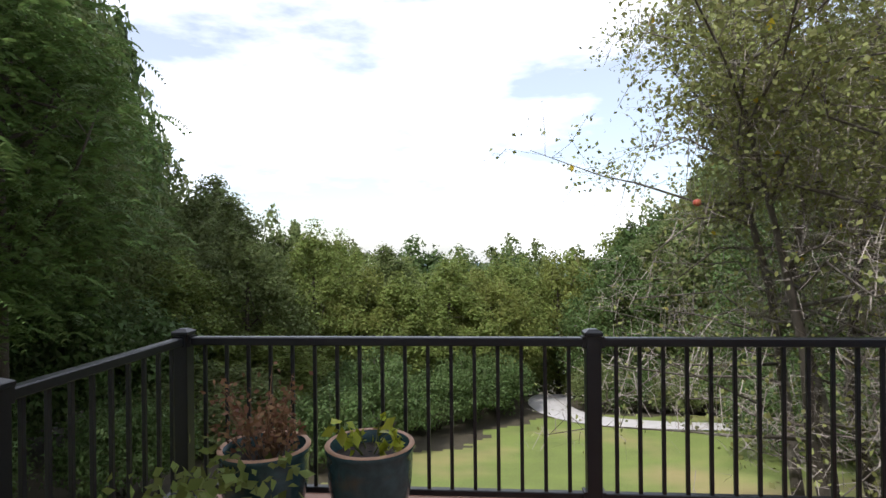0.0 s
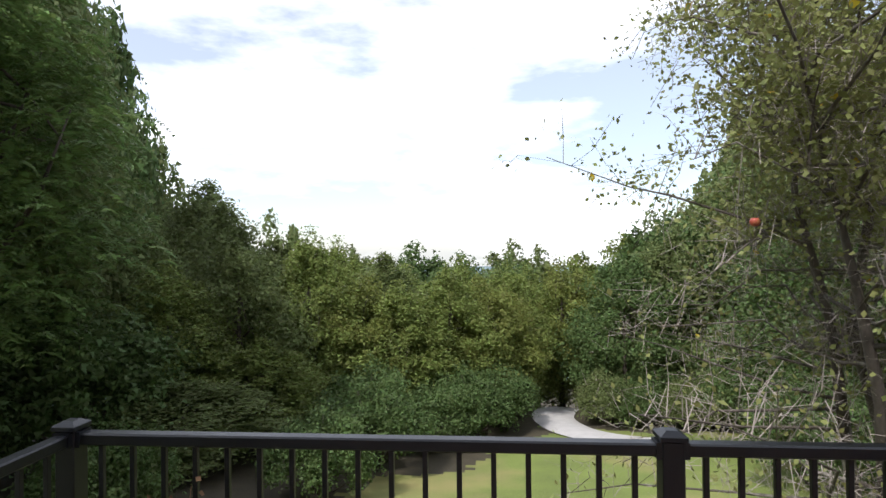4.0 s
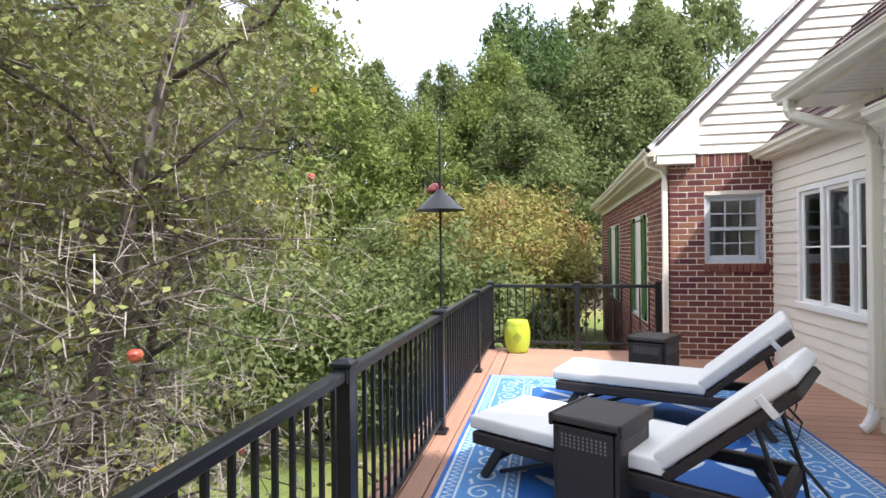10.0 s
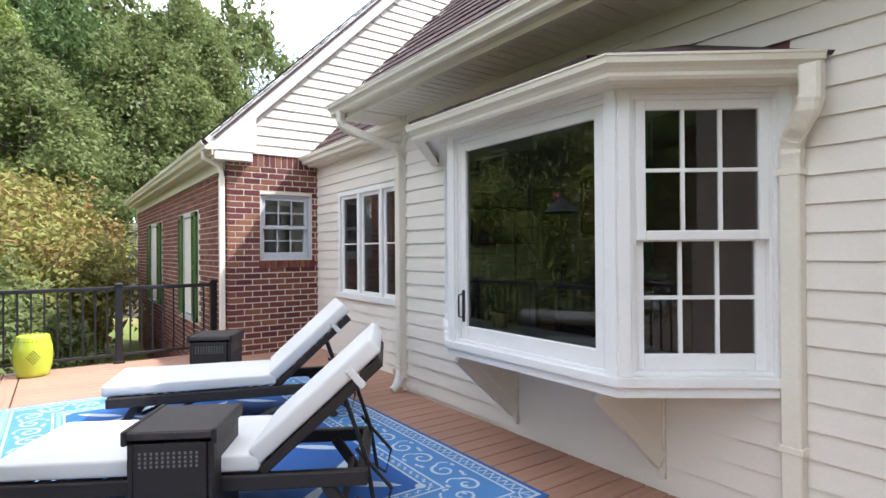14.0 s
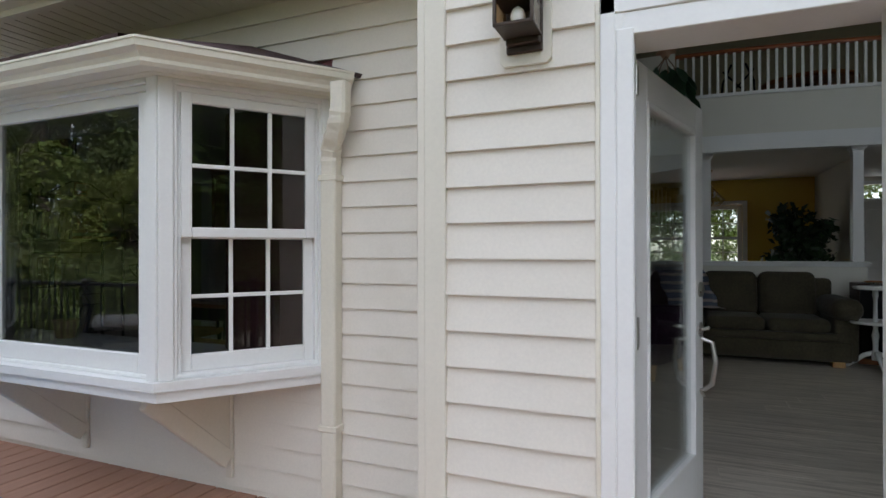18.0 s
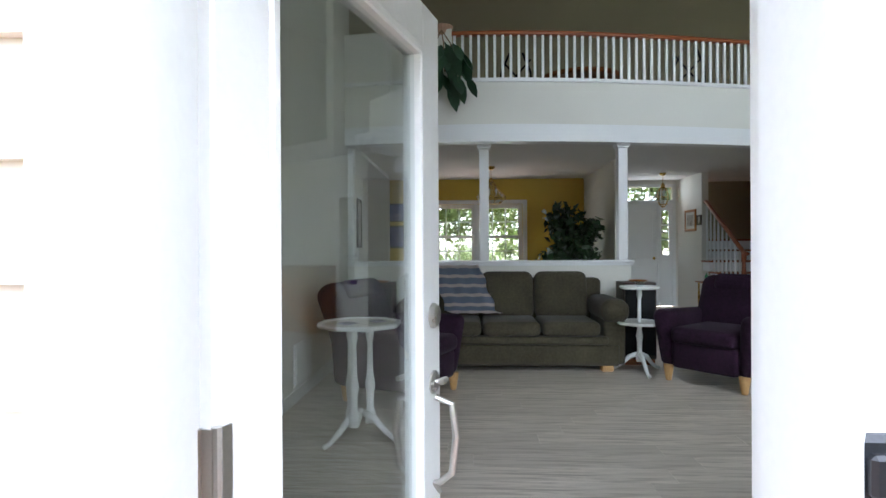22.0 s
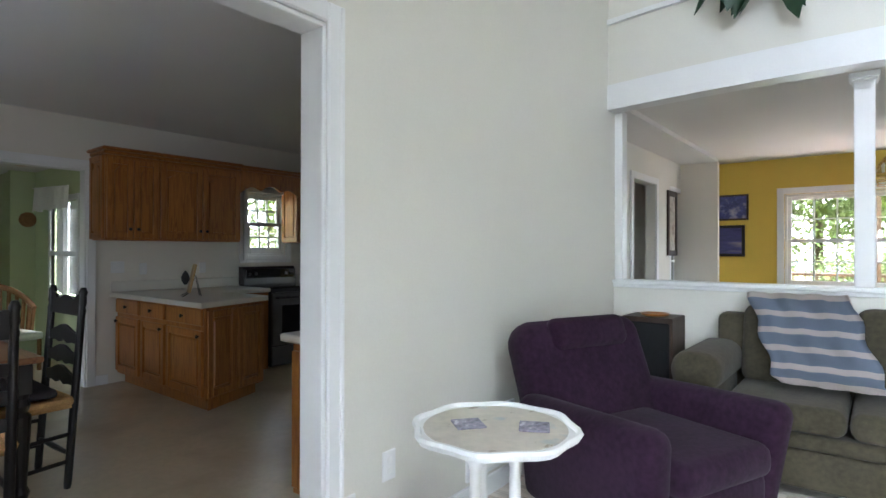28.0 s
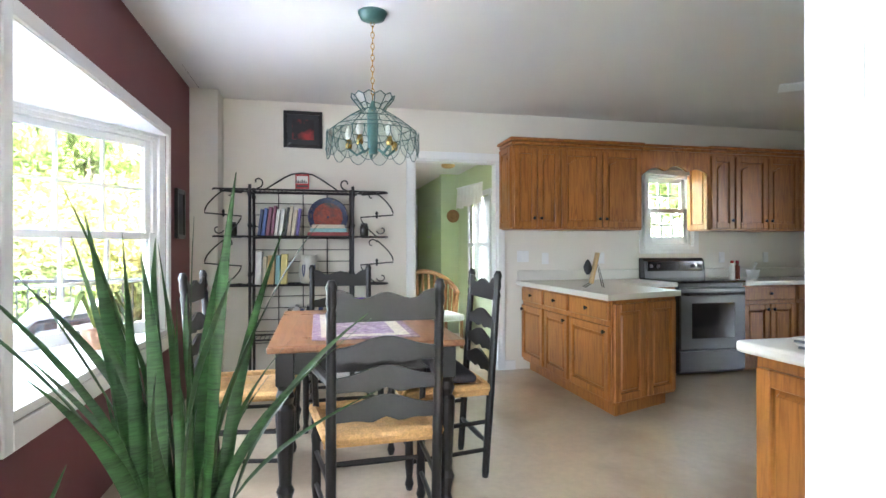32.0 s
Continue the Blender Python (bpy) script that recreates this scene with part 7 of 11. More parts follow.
for k in range(28):
    a = 2 * math.pi * k / 28
    m = Matrix.Translation((0.164 * math.cos(a), 0.164 * math.sin(a), 0.385)) @ Matrix.Rotation(a, 4, "Z") @ Matrix.Rotation(radians(90 - 14), 4, "Y")
    bmesh.ops.create_circle(bm, cap_ends=True, radius=0.007, segments=8, matrix=m)
for q in range(4):
    a0 = math.atan2(2.9 - 3.2, 2.0 - 9.42) + q * math.pi / 2
    for i in range(-4, 5):
        for j in range(-4, 5):
            if abs(i) + abs(j) <= 4 and (i + j) % 2 == 0:
                a = a0 + i * 0.075
                z = 0.22 + j * 0.017
                r = 0.1835
                m = Matrix.Translation((r * math.cos(a), r * math.sin(a), z)) @ Matrix.Rotation(a, 4, "Z") @ Matrix.Rotation(radians(90), 4, "Y")
                bmesh.ops.create_circle(bm, cap_ends=True, radius=0.0075, segments=8, matrix=m)
tagged(part("pierced_holes", bm, M["lime_hole_shade"], gs, "flat dark discs painted as the shade in small pierced holes"), kind="stuff")

# rug
rug = thing("outdoor_rug", "blue and white patterned outdoor rug", "rug", at=Matrix.Translation((RUG[0], RUG[2], 0.002)))
rw_, rd_ = RUG[1] - RUG[0], RUG[3] - RUG[2]
bm = B()
box(bm, 0, rw_, 0, rd_, 0, 0.005, 0.001)
part("field", bm, M["rug_blue"], rug)


def ring_flat(bm, a, b, z):
    """A flat rectangular frame between the insets a and b."""
    for x0, x1, y0, y1 in ((a, rw_ - a, a, b), (a, rw_ - a, rd_ - b, rd_ - a), (a, b, b, rd_ - b), (rw_ - b, rw_ - a, b, rd_ - b)):
        v = [bm.verts.new(p) for p in ((x0, y0, z), (x1, y0, z), (x1, y1, z), (x0, y1, z))]
        bm.faces.new(v)


bm = B()
ring_flat(bm, 0.03, 0.05, 0.0065)
ring_flat(bm, 0.125, 0.14, 0.0065)
ring_flat(bm, 0.40, 0.415, 0.0065)
ring_flat(bm, 0.475, 0.49, 0.0065)
part("stripe", bm, M["rug_white"], rug)
bm = B()
ring_flat(bm, 0.05, 0.125, 0.0058)
ring_flat(bm, 0.14, 0.40, 0.0058)
ring_flat(bm, 0.415, 0.475, 0.0058)
part("border_ground", bm, M["rug_mid"], rug)


def ribbon(bm, pts, w, z):
    """A flat band along plan points."""
    last = None
    for i, p in enumerate(pts):
        a, b = pts[max(0, i - 1)], pts[min(len(pts) - 1, i + 1)]
        d = Vector((b[0] - a[0], b[1] - a[1]))
        d = d.normalized() if d.length > 1e-6 else Vector((1, 0))
        ww = w[i] if isinstance(w, list) else w
        n = Vector((-d.y, d.x)) * ww / 2
        pair = (bm.verts.new((p[0] + n.x, p[1] + n.y, z)), bm.verts.new((p[0] - n.x, p[1] - n.y, z)))
        if last:
            bm.faces.new((last[0], last[1], pair[1], pair[0]))
        last = pair


bm = B()


def along_border(inset, step, draw):
    """Calls draw(point function) for each step along the four sides."""
    for side in range(4):
        L = (rw_ if side % 2 == 0 else rd_) - 2 * inset
        n = int(L / step)
        for k in range(n):
            s = inset + (k + 0.5) * L / n

            def put(u, v, s=s, side=side):
                if side == 0:
                    return (s + u, inset + v)
                if side == 1:
                    return (rw_ - inset - v, s + u)
                if side == 2:
                    return (s + u, rd_ - inset - v)
                return (inset + v, s + u)
            draw(put, k)


def scroll(put, k):
    f = 1 if k % 2 else -1
    pts = [put(0.085 * math.cos(t) * (1 - t / 9.5) - 0.02, f * 0.075 * math.sin(t) * (1 - t / 9.5)) for t in np.linspace(0, 7.2, 20)]
    ribbon(bm, pts, [0.022 - 0.0005 * i for i in range(20)], 0.0066)
    ribbon(bm, [put(0.06 + 0.03 * math.sin(t), -f * 0.09 + 0.03 * t * f) for t in np.linspace(0, 3, 7)], 0.014, 0.0068)
    for u, v in ((0.1, 0.07 * f), (-0.1, -0.08 * f), (0.02, -0.1 * f)):
        ribbon(bm, [put(u - 0.018, v), put(u, v + 0.012), put(u + 0.018, v)], 0.02, 0.007)


along_border(0.27, 0.235, scroll)
along_border(0.0875, 0.06, lambda put, k: ribbon(bm, [put(-0.03, -0.028), put(0, 0.028), put(0.03, -0.028)], 0.012, 0.0066))
along_border(0.445, 0.07, lambda put, k: ribbon(bm, [put(-0.022, 0), put(-0.01, 0.015), put(0.01, -0.015), put(0.022, 0)], 0.012, 0.0066))
# lattice of leaf-shaped bars with a disc at each crossing in the field
cells = 0.62
ix, iy = int((rw_ - 1.0) / cells), int((rd_ - 1.0) / cells)
for i in range(ix + 1):
    for j in range(iy + 1):
        cx, cy = 0.5 + (rw_ - 1.0) * i / ix, 0.5 + (rd_ - 1.0) * j / iy
        m = Matrix.Translation((cx, cy, 0.0064))
        bmesh.ops.create_circle(bm, cap_ends=True, radius=0.032, segments=14, matrix=m)
        for dx, dy in ((1, 1), (1, -1)):
            ex, ey = cx + dx * (rw_ - 1.0) / ix, cy + dy * (rd_ - 1.0) / iy
            if 0.49 < ex < rw_ - 0.49 and 0.49 < ey < rd_ - 0.49:
                for a, b in ((0.1, 0.46), (0.54, 0.9)):
                    pts = [(cx + (ex - cx) * t, cy + (ey - cy) * t) for t in np.linspace(a, b, 7)]
                    ribbon(bm, pts, [0.008, 0.05, 0.07, 0.075, 0.07, 0.05, 0.008], 0.0064)
tagged(part("woven_pattern", bm, M["rug_white"], rug, "white scrolls and leaf lattice"), kind="stuff")

# hanging feeder pole with squirrel baffle
fd = thing("feeder_pole", "thin black pole with a cone baffle clamped to the railing", "bird feeder", at=Matrix.Translation((FEED[0], FEED[1], 0)))
bm = B()
tube(bm, [(0, 0, 0.1), (0, 0, 2.25), (0.0, 0.0, 2.5)], 0.011, 8)
for a, z in ((0.4, 2.05), (2.6, 2.1), (4.4, 2.02)):
    tube(bm, [(0, 0, z - 0.1), (0.08 * math.cos(a), 0.08 * math.sin(a), z), (0.16 * math.cos(a), 0.16 * math.sin(a), z - 0.03), (0.17 * math.cos(a), 0.17 * math.sin(a), z + 0.02)], 0.006, 6)
part("pole", bm, M["black_metal"], fd)
bm = B()
lathe(bm, [(0.222, 0.0), (0.224, 0.004), (0.06, 0.15), (0.03, 0.185), (0.012, 0.19), (0.012, 0.183), (0.05, 0.145), (0.214, 0.002)], 36, (0, 0, 1.77), cap=False)
part("baffle", bm, M["black_metal"], fd, "black cone-shaped squirrel baffle", smooth=False)
bm = B()
box(bm, -0.02, 0.02, -0.1, 0.02, RAIL - 0.06, RAIL - 0.01, 0.004)
box(bm, -0.02, 0.02, -0.1, 0.02, 0.09, 0.13, 0.004)
part("clamp", bm, M["black_metal"], fd)
bm = B()
lathe(bm, [(0.03, 0), (0.075, 0.01), (0.08, 0.03), (0.06, 0.07), (0.02, 0.1)], 16, (0.09, 0.06, 1.93))
part("feeder_cup", bm, M["feeder_red"], fd, "small red feeder", smooth=True)


def glazed_pot(x, y, label, plant):
    ob = thing("planter_pot", label, "planter", "planters at the railing", at=Matrix.Translation((x, y, 0)) @ Matrix.Diagonal((0.93, 0.93, 1.0, 1)))
    bm = B()
    lathe(bm, [(0.13, 0.0), (0.14, 0.01), (0.185, 0.12), (0.215, 0.26), (0.222, 0.38), (0.222, 0.41), (0.232, 0.425), (0.232, 0.445), (0.224, 0.45), (0.208, 0.445), (0.2, 0.4), (0.19, 0.37)], 40, cap=True)
    part("body", bm, M["glaze"], ob, smooth=True)
    bm = B()
    lathe(bm, [(0.206, 0.449), (0.226, 0.4535), (0.233, 0.445)], 40, cap=False)
    part("rim", bm, M["terracotta"], ob, "bare terracotta rim edge", smooth=True)
    bm = B()
    lathe(bm, [(0.19, 0.39), (0.1, 0.402), (0.01, 0.405)], 24, cap=False)
    part("soil", bm, M["soil"], ob)
    rng = np.random.default_rng(int(100 * abs(x)) + 4)
    bm = B()
    spots = []
    for k in range(30 if plant == "dry" else 7):
        a, r = rng.uniform(0, 6.28), rng.uniform(0, 0.1)
        p = Vector((r * math.cos(a), r * math.sin(a), 0.39))
        L = rng.uniform(0.15, 0.42) if plant == "dry" else rng.uniform(0.08, 0.26)
        e = p + Vector((math.cos(a) * rng.uniform(0.05, 0.28), math.sin(a) * rng.uniform(0.05, 0.28), L))
        tube(bm, [p, p.lerp(e, 0.5) + Vector((0, 0, 0.03)), e], [0.004, 0.003, 0.0015], 4)
        for j in range(22 if plant == "dry" else 7):
            spots.append(tuple(p.lerp(e, rng.uniform(0.3, 1.0)) + Vector((rng.normal(), rng.normal(), rng.normal())) * (0.03 if plant == "dry" else 0.02)))
    part("stems", bm, M["dry_stem"] if plant == "dry" else M["leaf_mid"], ob)
    me = leaf_mesh("foliage", np.array(spots), 0.026 if plant == "dry" else 0.06, M["dry_leaf"] if plant == "dry" else M["lime_leaf"], rng, 0.2, 1.2)
    piece("foliage", me, ob, Matrix())
    return ob


glazed_pot(0.6, 3.32, "blue-green glazed pot with a small yellow-green plant", "fresh")
glazed_pot(0.1, 3.26, "blue-green glazed pot with a dried brown plant", "dry")
p3 = thing("low_pot", "low dark glazed pot with trailing green plants", "planter", "planters at the railing", at=Matrix.Translation((0.02, 2.8, 0)))
bm = B()
lathe(bm, [(0.1, 0), (0.14, 0.08), (0.16, 0.2), (0.168, 0.23), (0.16, 0.235), (0.15, 0.2)], 28)
part("body", bm, M["glaze"], p3, smooth=True)
rng = np.random.default_rng(8)
spots = np.stack([rng.normal(0, 0.16, 300), rng.normal(0.05, 0.2, 300), rng.uniform(0.2, 0.5, 300)], 1)
piece("foliage", leaf_mesh("foliage", spots, 0.05, M["leaf_bright"], rng, 0.4, 1.2), p3, Matrix())

# ---------- living room ----------
# plank floor: boards that run along x
lam = tagged(new("floor_living"), "grey oak laminate plank floor", "floor", kind="structure")
bm = B()
box(bm, 0, 1.22, 0, 0.178, -0.012, 0, 0.0015)
PLANK = mesh_of("plank", bm, M["laminate"])
rng = np.random.default_rng(12)
count = 0
rest = B()
y = -9.6
row = 0
while y < WY - T - 0.02:
    x = -6.2 - rng.uniform(0, 1.1)
    while x < LX - 0.02:
        w = min(1.22, LX - x)
        if -1.6 < x + 0.6 < LX and -4.4 < y < 0.6 and w > 1.2 and count < 150:
            count += 1
            piece("plank", PLANK, lam, Matrix.Translation((x, y, F)))
        else:
            quick_box(rest, x + 0.0008, x + w - 0.0008, y + 0.0008, y + 0.1772, F - 0.012, F)
        x += 1.22
    y += 0.178
    row += 1
tagged(part("planks", rest, M["laminate_rest"], lam), kind="stuff")

# loft railing
lr = tagged(new("loft_railing"), "loft railing with white balusters and cherry handrail", "railing", kind="structure")
bm = B()
RAILZ = LZ + 0.50
pts = []
x0r = LX - 1.16
for k in range(31):
    x = x0r - (x0r - (LOFTX + 0.42)) * k / 30
    pts.append((x, loft_y(x) - 0.05, RAILZ))
for (xa, ya, za), (xb, yb, zb) in zip(pts, pts[1:]):
    v = []
    for (x, y) in ((xa, ya), (xb, yb)):
        v.append([bm.verts.new((x, y + o, za + u)) for o, u in ((-0.03, 0), (0.03, 0), (0.036, 0.018), (0.028, 0.04), (0.0, 0.05), (-0.028, 0.04), (-0.036, 0.018))])
    for i in range(7):
        bm.faces.new((v[0][i], v[0][(i + 1) % 7], v[1][(i + 1) % 7], v[1][i]))
bmesh.ops.remove_doubles(bm, verts=bm.verts, dist=1e-5)
bmesh.ops.recalc_face_normals(bm, faces=bm.faces)
part("handrail", bm, M["cherry_red"], lr, "cherry-stained handrail")
bm = B()
box(bm, -0.014, 0.014, -0.014, 0.014, 0, RAILZ - LZ, 0.002)
LBAL = mesh_of("loft_baluster", bm, M["trim"])
n = 47
for k in range(n + 1):
    x = x0r - 0.03 - (x0r - 0.03 - (LOFTX + 0.46)) * k / n
    piece("baluster", LBAL, lr, Matrix.Translation((x, loft_y(x) - 0.05, LZ + 0.0)))
# loft front beside the railing: raised solid end pieces
bm = B()
for xa, xb in ((LX, x0r), (LOFTX + 0.4, -3.46)):
    for k in range(6):
        p, q = xa + (xb - xa) * k / 6, xa + (xb - xa) * (k + 1) / 6
        v = quick_box(bm, min(p, q), max(p, q), -0.12, 0.0, LZ, RAILZ + 0.06)
        for w in v:
            w.co.y += loft_y(w.co.x)
structure("wall_loft_ends", bm, M["wall_paint"], "solid cream ends of the loft railing", "wall")
bm = B()
quick_box(bm, -3.6, -3.46, -5.8, -4.53, 2.636, UP)
structure("wall_upper_west", bm, M["wall_paint"], "cream wall rising above the chase ledge", "wall")
bm = B()
quick_box(bm, -6.2, LX + 0.12, -7.9, -7.8, LZ, UP)
structure("wall_loft_back", bm, M["olive_paint"], "olive tan wall at the back of the loft", "wall")
bm = B()
quick_box(bm, -6.2, LX + 0.12, -7.8, -5.3, LZ - 0.019, LZ - 0.005)
structure("floor_loft", bm, M["laminate_rest"], "plank floor of the loft", "floor")
# furniture on the loft
ch = thing("loft_table", "dark round table on the loft", "table", at=Matrix.Translation((-0.1, -5.9, LZ - 0.3)))
bm = B()
lathe(bm, [(0.52, 0.70), (0.55, 0.72), (0.55, 0.745), (0.5, 0.75)], 32)
part("tabletop", bm, M["cherry"], ch)
bm = B()
lathe(bm, [(0.25, 0), (0.06, 0.06), (0.05, 0.4), (0.1, 0.7)], 16)
part("pedestal", bm, M["black_wood"], ch)
for cx, cy in ((0.75, -5.75), (-1.35, -5.7)):
    c = thing("loft_chair", "black bentwood chair on the loft", "chair", "chairs on the loft", at=Matrix.Translation((cx, cy, LZ - 0.3)))
    bm = B()
    for s in (-0.2, 0.2):
        tube(bm, [(s, 0.18, 0), (s, 0.2, 0.45), (s * 0.9, 0.22, 0.75), (s * 0.4, 0.24, 0.98)], 0.014, 6)
    tube(bm, [(-0.2, 0.2, 0.5), (0.0, 0.22, 0.7), (0.18, 0.23, 0.9)], 0.01, 6)
    tube(bm, [(0.2, 0.2, 0.5), (0.0, 0.22, 0.7), (-0.18, 0.23, 0.9)], 0.01, 6)
    part("backrest", bm, M["black_metal"], c)
    bm = B()
    lathe(bm, [(0.2, 0.43), (0.21, 0.45), (0.2, 0.47)], 20)
    part("seat", bm, M["black_wood"], c)
    bm = B()
    for s in (-0.17, 0.17):
        tube(bm, [(s, -0.18, 0), (s * 0.9, -0.15, 0.44)], 0.012, 6)
    part("front_legs", bm, M["black_metal"], c)

# hanging plant on the loft wall
hp = thing("hanging_plant", "large dark green trailing houseplant hung at the loft", "plant", at=Matrix.Translation((1.62, loft_y(1.62) + 0.08, LZ + 0.06)))
rng = np.random.default_rng(44)
for k in range(58):
    bm = B()
    a = rng.uniform(-1.2, 4.3)
    out = rng.uniform(0.02, 0.3)
    drop = rng.uniform(0.05, 0.5) if k % 3 else rng.uniform(0.0, 0.3)
    L = rng.uniform(0.2, 0.31)
    w = rng.uniform(0.045, 0.066)
    base = Vector((math.cos(a) * out, abs(math.sin(a)) * out * 0.7, 0.35 - drop))
    d = Vector((math.cos(a) * 0.3, abs(math.sin(a)) * 0.25, -1)).normalized()
    s = Vector((-math.sin(a), math.cos(a) * 0.5, 0)).normalized()
    nrm = d.cross(s)
    prev = None
    for t, ww in ((0, 0.1), (0.2, 0.75), (0.45, 1.0), (0.75, 0.7), (1.0, 0.04)):
        c = base + d * L * t + nrm * 0.05 * t * t
        cur = [bm.verts.new(c + s * w * ww + nrm * 0.012 * ww), bm.verts.new(c), bm.verts.new(c - s * w * ww + nrm * 0.012 * ww)]
        if prev:
            bm.faces.new((prev[0], prev[1], cur[1], cur[0]))
            bm.faces.new((prev[1], prev[2], cur[2], cur[1]))
        prev = cur
    part("leaf", bm, M["houseplant"], hp, smooth=True)
bm = B()
for k in range(7):
    a = 0.9 * k
    tube(bm, [(0, 0.02, 0.45), (0.1 * math.cos(a), 0.06, 0.3), (0.16 * math.cos(a), 0.08, 0.0)], 0.006, 5)
part("vine", bm, M["dry_stem"], hp)
bm = B()
lathe(bm, [(0.07, 0), (0.11, 0.14), (0.115, 0.15)], 16, (0, -0.16, RAILZ - LZ - 0.1))
part("pot", bm, M["terracotta"], hp)


def sofa():
    ob = thing("sofa", "olive brown velour three-seat sofa with rolled arms", "sofa")
    W, D = 1.09, 0.78
    m = M["olive_velour"]
    bm = B()
    box(bm, -W + 0.06, W - 0.06, -D, -0.05, 0.06, 0.25, 0.03, seg=2)
    part("base", bm, m, ob, smooth=True)
    bm = B()
    box(bm, -W + 0.18, W - 0.18, -0.1, 0.02, 0.25, 0.33, 0.03, seg=3)
    box(bm, -W + 0.08, W - 0.08, -0.08, 0.0, 0.05, 0.25, 0.02, seg=2)
    part("front_panel", bm, m, ob, smooth=True)
    for k in range(3):
        x = -0.84 + 0.56 * k
        bm = B()
        box(bm, x + 0.005, x + 0.555, -0.62, 0.03, 0.33, 0.47, 0.055, seg=4)
        part("seat_cushion", bm, m, ob, smooth=True)
        bm = B()
        box(bm, -0.275, 0.275, -0.1, 0.1, 0, 0.5, 0.085, seg=4)
        part("back_cushion", bm, m, ob, smooth=True, at=Matrix.Translation((x + 0.28, -0.55, 0.43)) @ Matrix.Rotation(radians(14), 4, "X"))
    bm = B()
    box(bm, -W + 0.1, W - 0.1, -D, -D + 0.16, 0.1, 0.85, 0.05, seg=3)
    part("backrest", bm, m, ob, smooth=True)
    for s in (-1, 1):
        bm = B()
        x = s * (W - 0.12)
        box(bm, x - 0.1, x + 0.1, -D + 0.04, -0.02, 0.06, 0.5, 0.03, seg=2)
        part("arm", bm, m, ob, smooth=True)
        bm = B()
        box(bm, x - 0.135, x + 0.135, -D + 0.05, 0.06, 0.46, 0.68, 0.1, seg=5)
        part("arm_pad", bm, m, ob, smooth=True)
        bm = B()
        box(bm, s * (W - 0.19) - 0.055, s * (W - 0.19) + 0.055, -0.1, -0.0, 0, 0.06, 0.008)
        part("foot", bm, M["light_wood"], ob, "blond wooden foot")
    return ob


so = sofa()
so.matrix_world = Matrix.Translation((0.95, -3.86, F)) @ Matrix.Rotation(0, 4, "Z")
# striped throw over the left of the sofa back
th = thing("throw_blanket", "cream throw with blue stripes over the sofa back", "blanket", at=Matrix.Translation((1.5, -3.86, F)))
nx_, ny_ = 16, 26
path = []
for k in range(ny_ + 1):
    u = k / ny_
    if u < 0.25:
        path.append((-0.74 + 0.0 * u, 0.70 + u * 0.9))
    elif u < 0.36:
        path.append((-0.74 + (u - 0.25) * 1.7, 0.925 + 0.05 * math.sin((u - 0.25) / 0.11 * 3.1)))
    elif u < 0.85:
        v = (u - 0.36) / 0.49
        path.append((-0.553 + 0.19 * v, 0.93 - 0.40 * v))
    else:
        v = (u - 0.85) / 0.15
        path.append((-0.363 + 0.12 * v, 0.53 - 0.02 * v))
stripes = {}
for band in range(ny_):
    stripes[band] = 1 if (9 <= band <= 22 and band % 3 != 2) else 0
bm = B()
grid = []
for k in range(ny_ + 1):
    y, z = path[k]
    row = []
    for i in range(nx_ + 1):
        x = (i / nx_ - 0.5) * 0.51 - 0.3 * max(0, k / ny_ - 0.3) + 0.015 * math.sin(k * 0.9)
        f = 0.012 * math.sin(i * 1.3 + k * 0.2) + 0.006 * math.sin(i * 2.9 + k)
        row.append(bm.verts.new((x, y + 0.02 + f, z + 0.014 + 0.4 * f)))
    grid.append(row)
for k in range(ny_):
    for i in range(nx_):
        bm.faces.new((grid[k][i], grid[k][i + 1], grid[k + 1][i + 1], grid[k + 1][i])).material_index = stripes[k]
bmesh.ops.solidify(bm, geom=bm.faces[:], thickness=0.006)
part("cloth", bm, [M["throw_cream"], M["throw_blue"]], th, smooth=True)


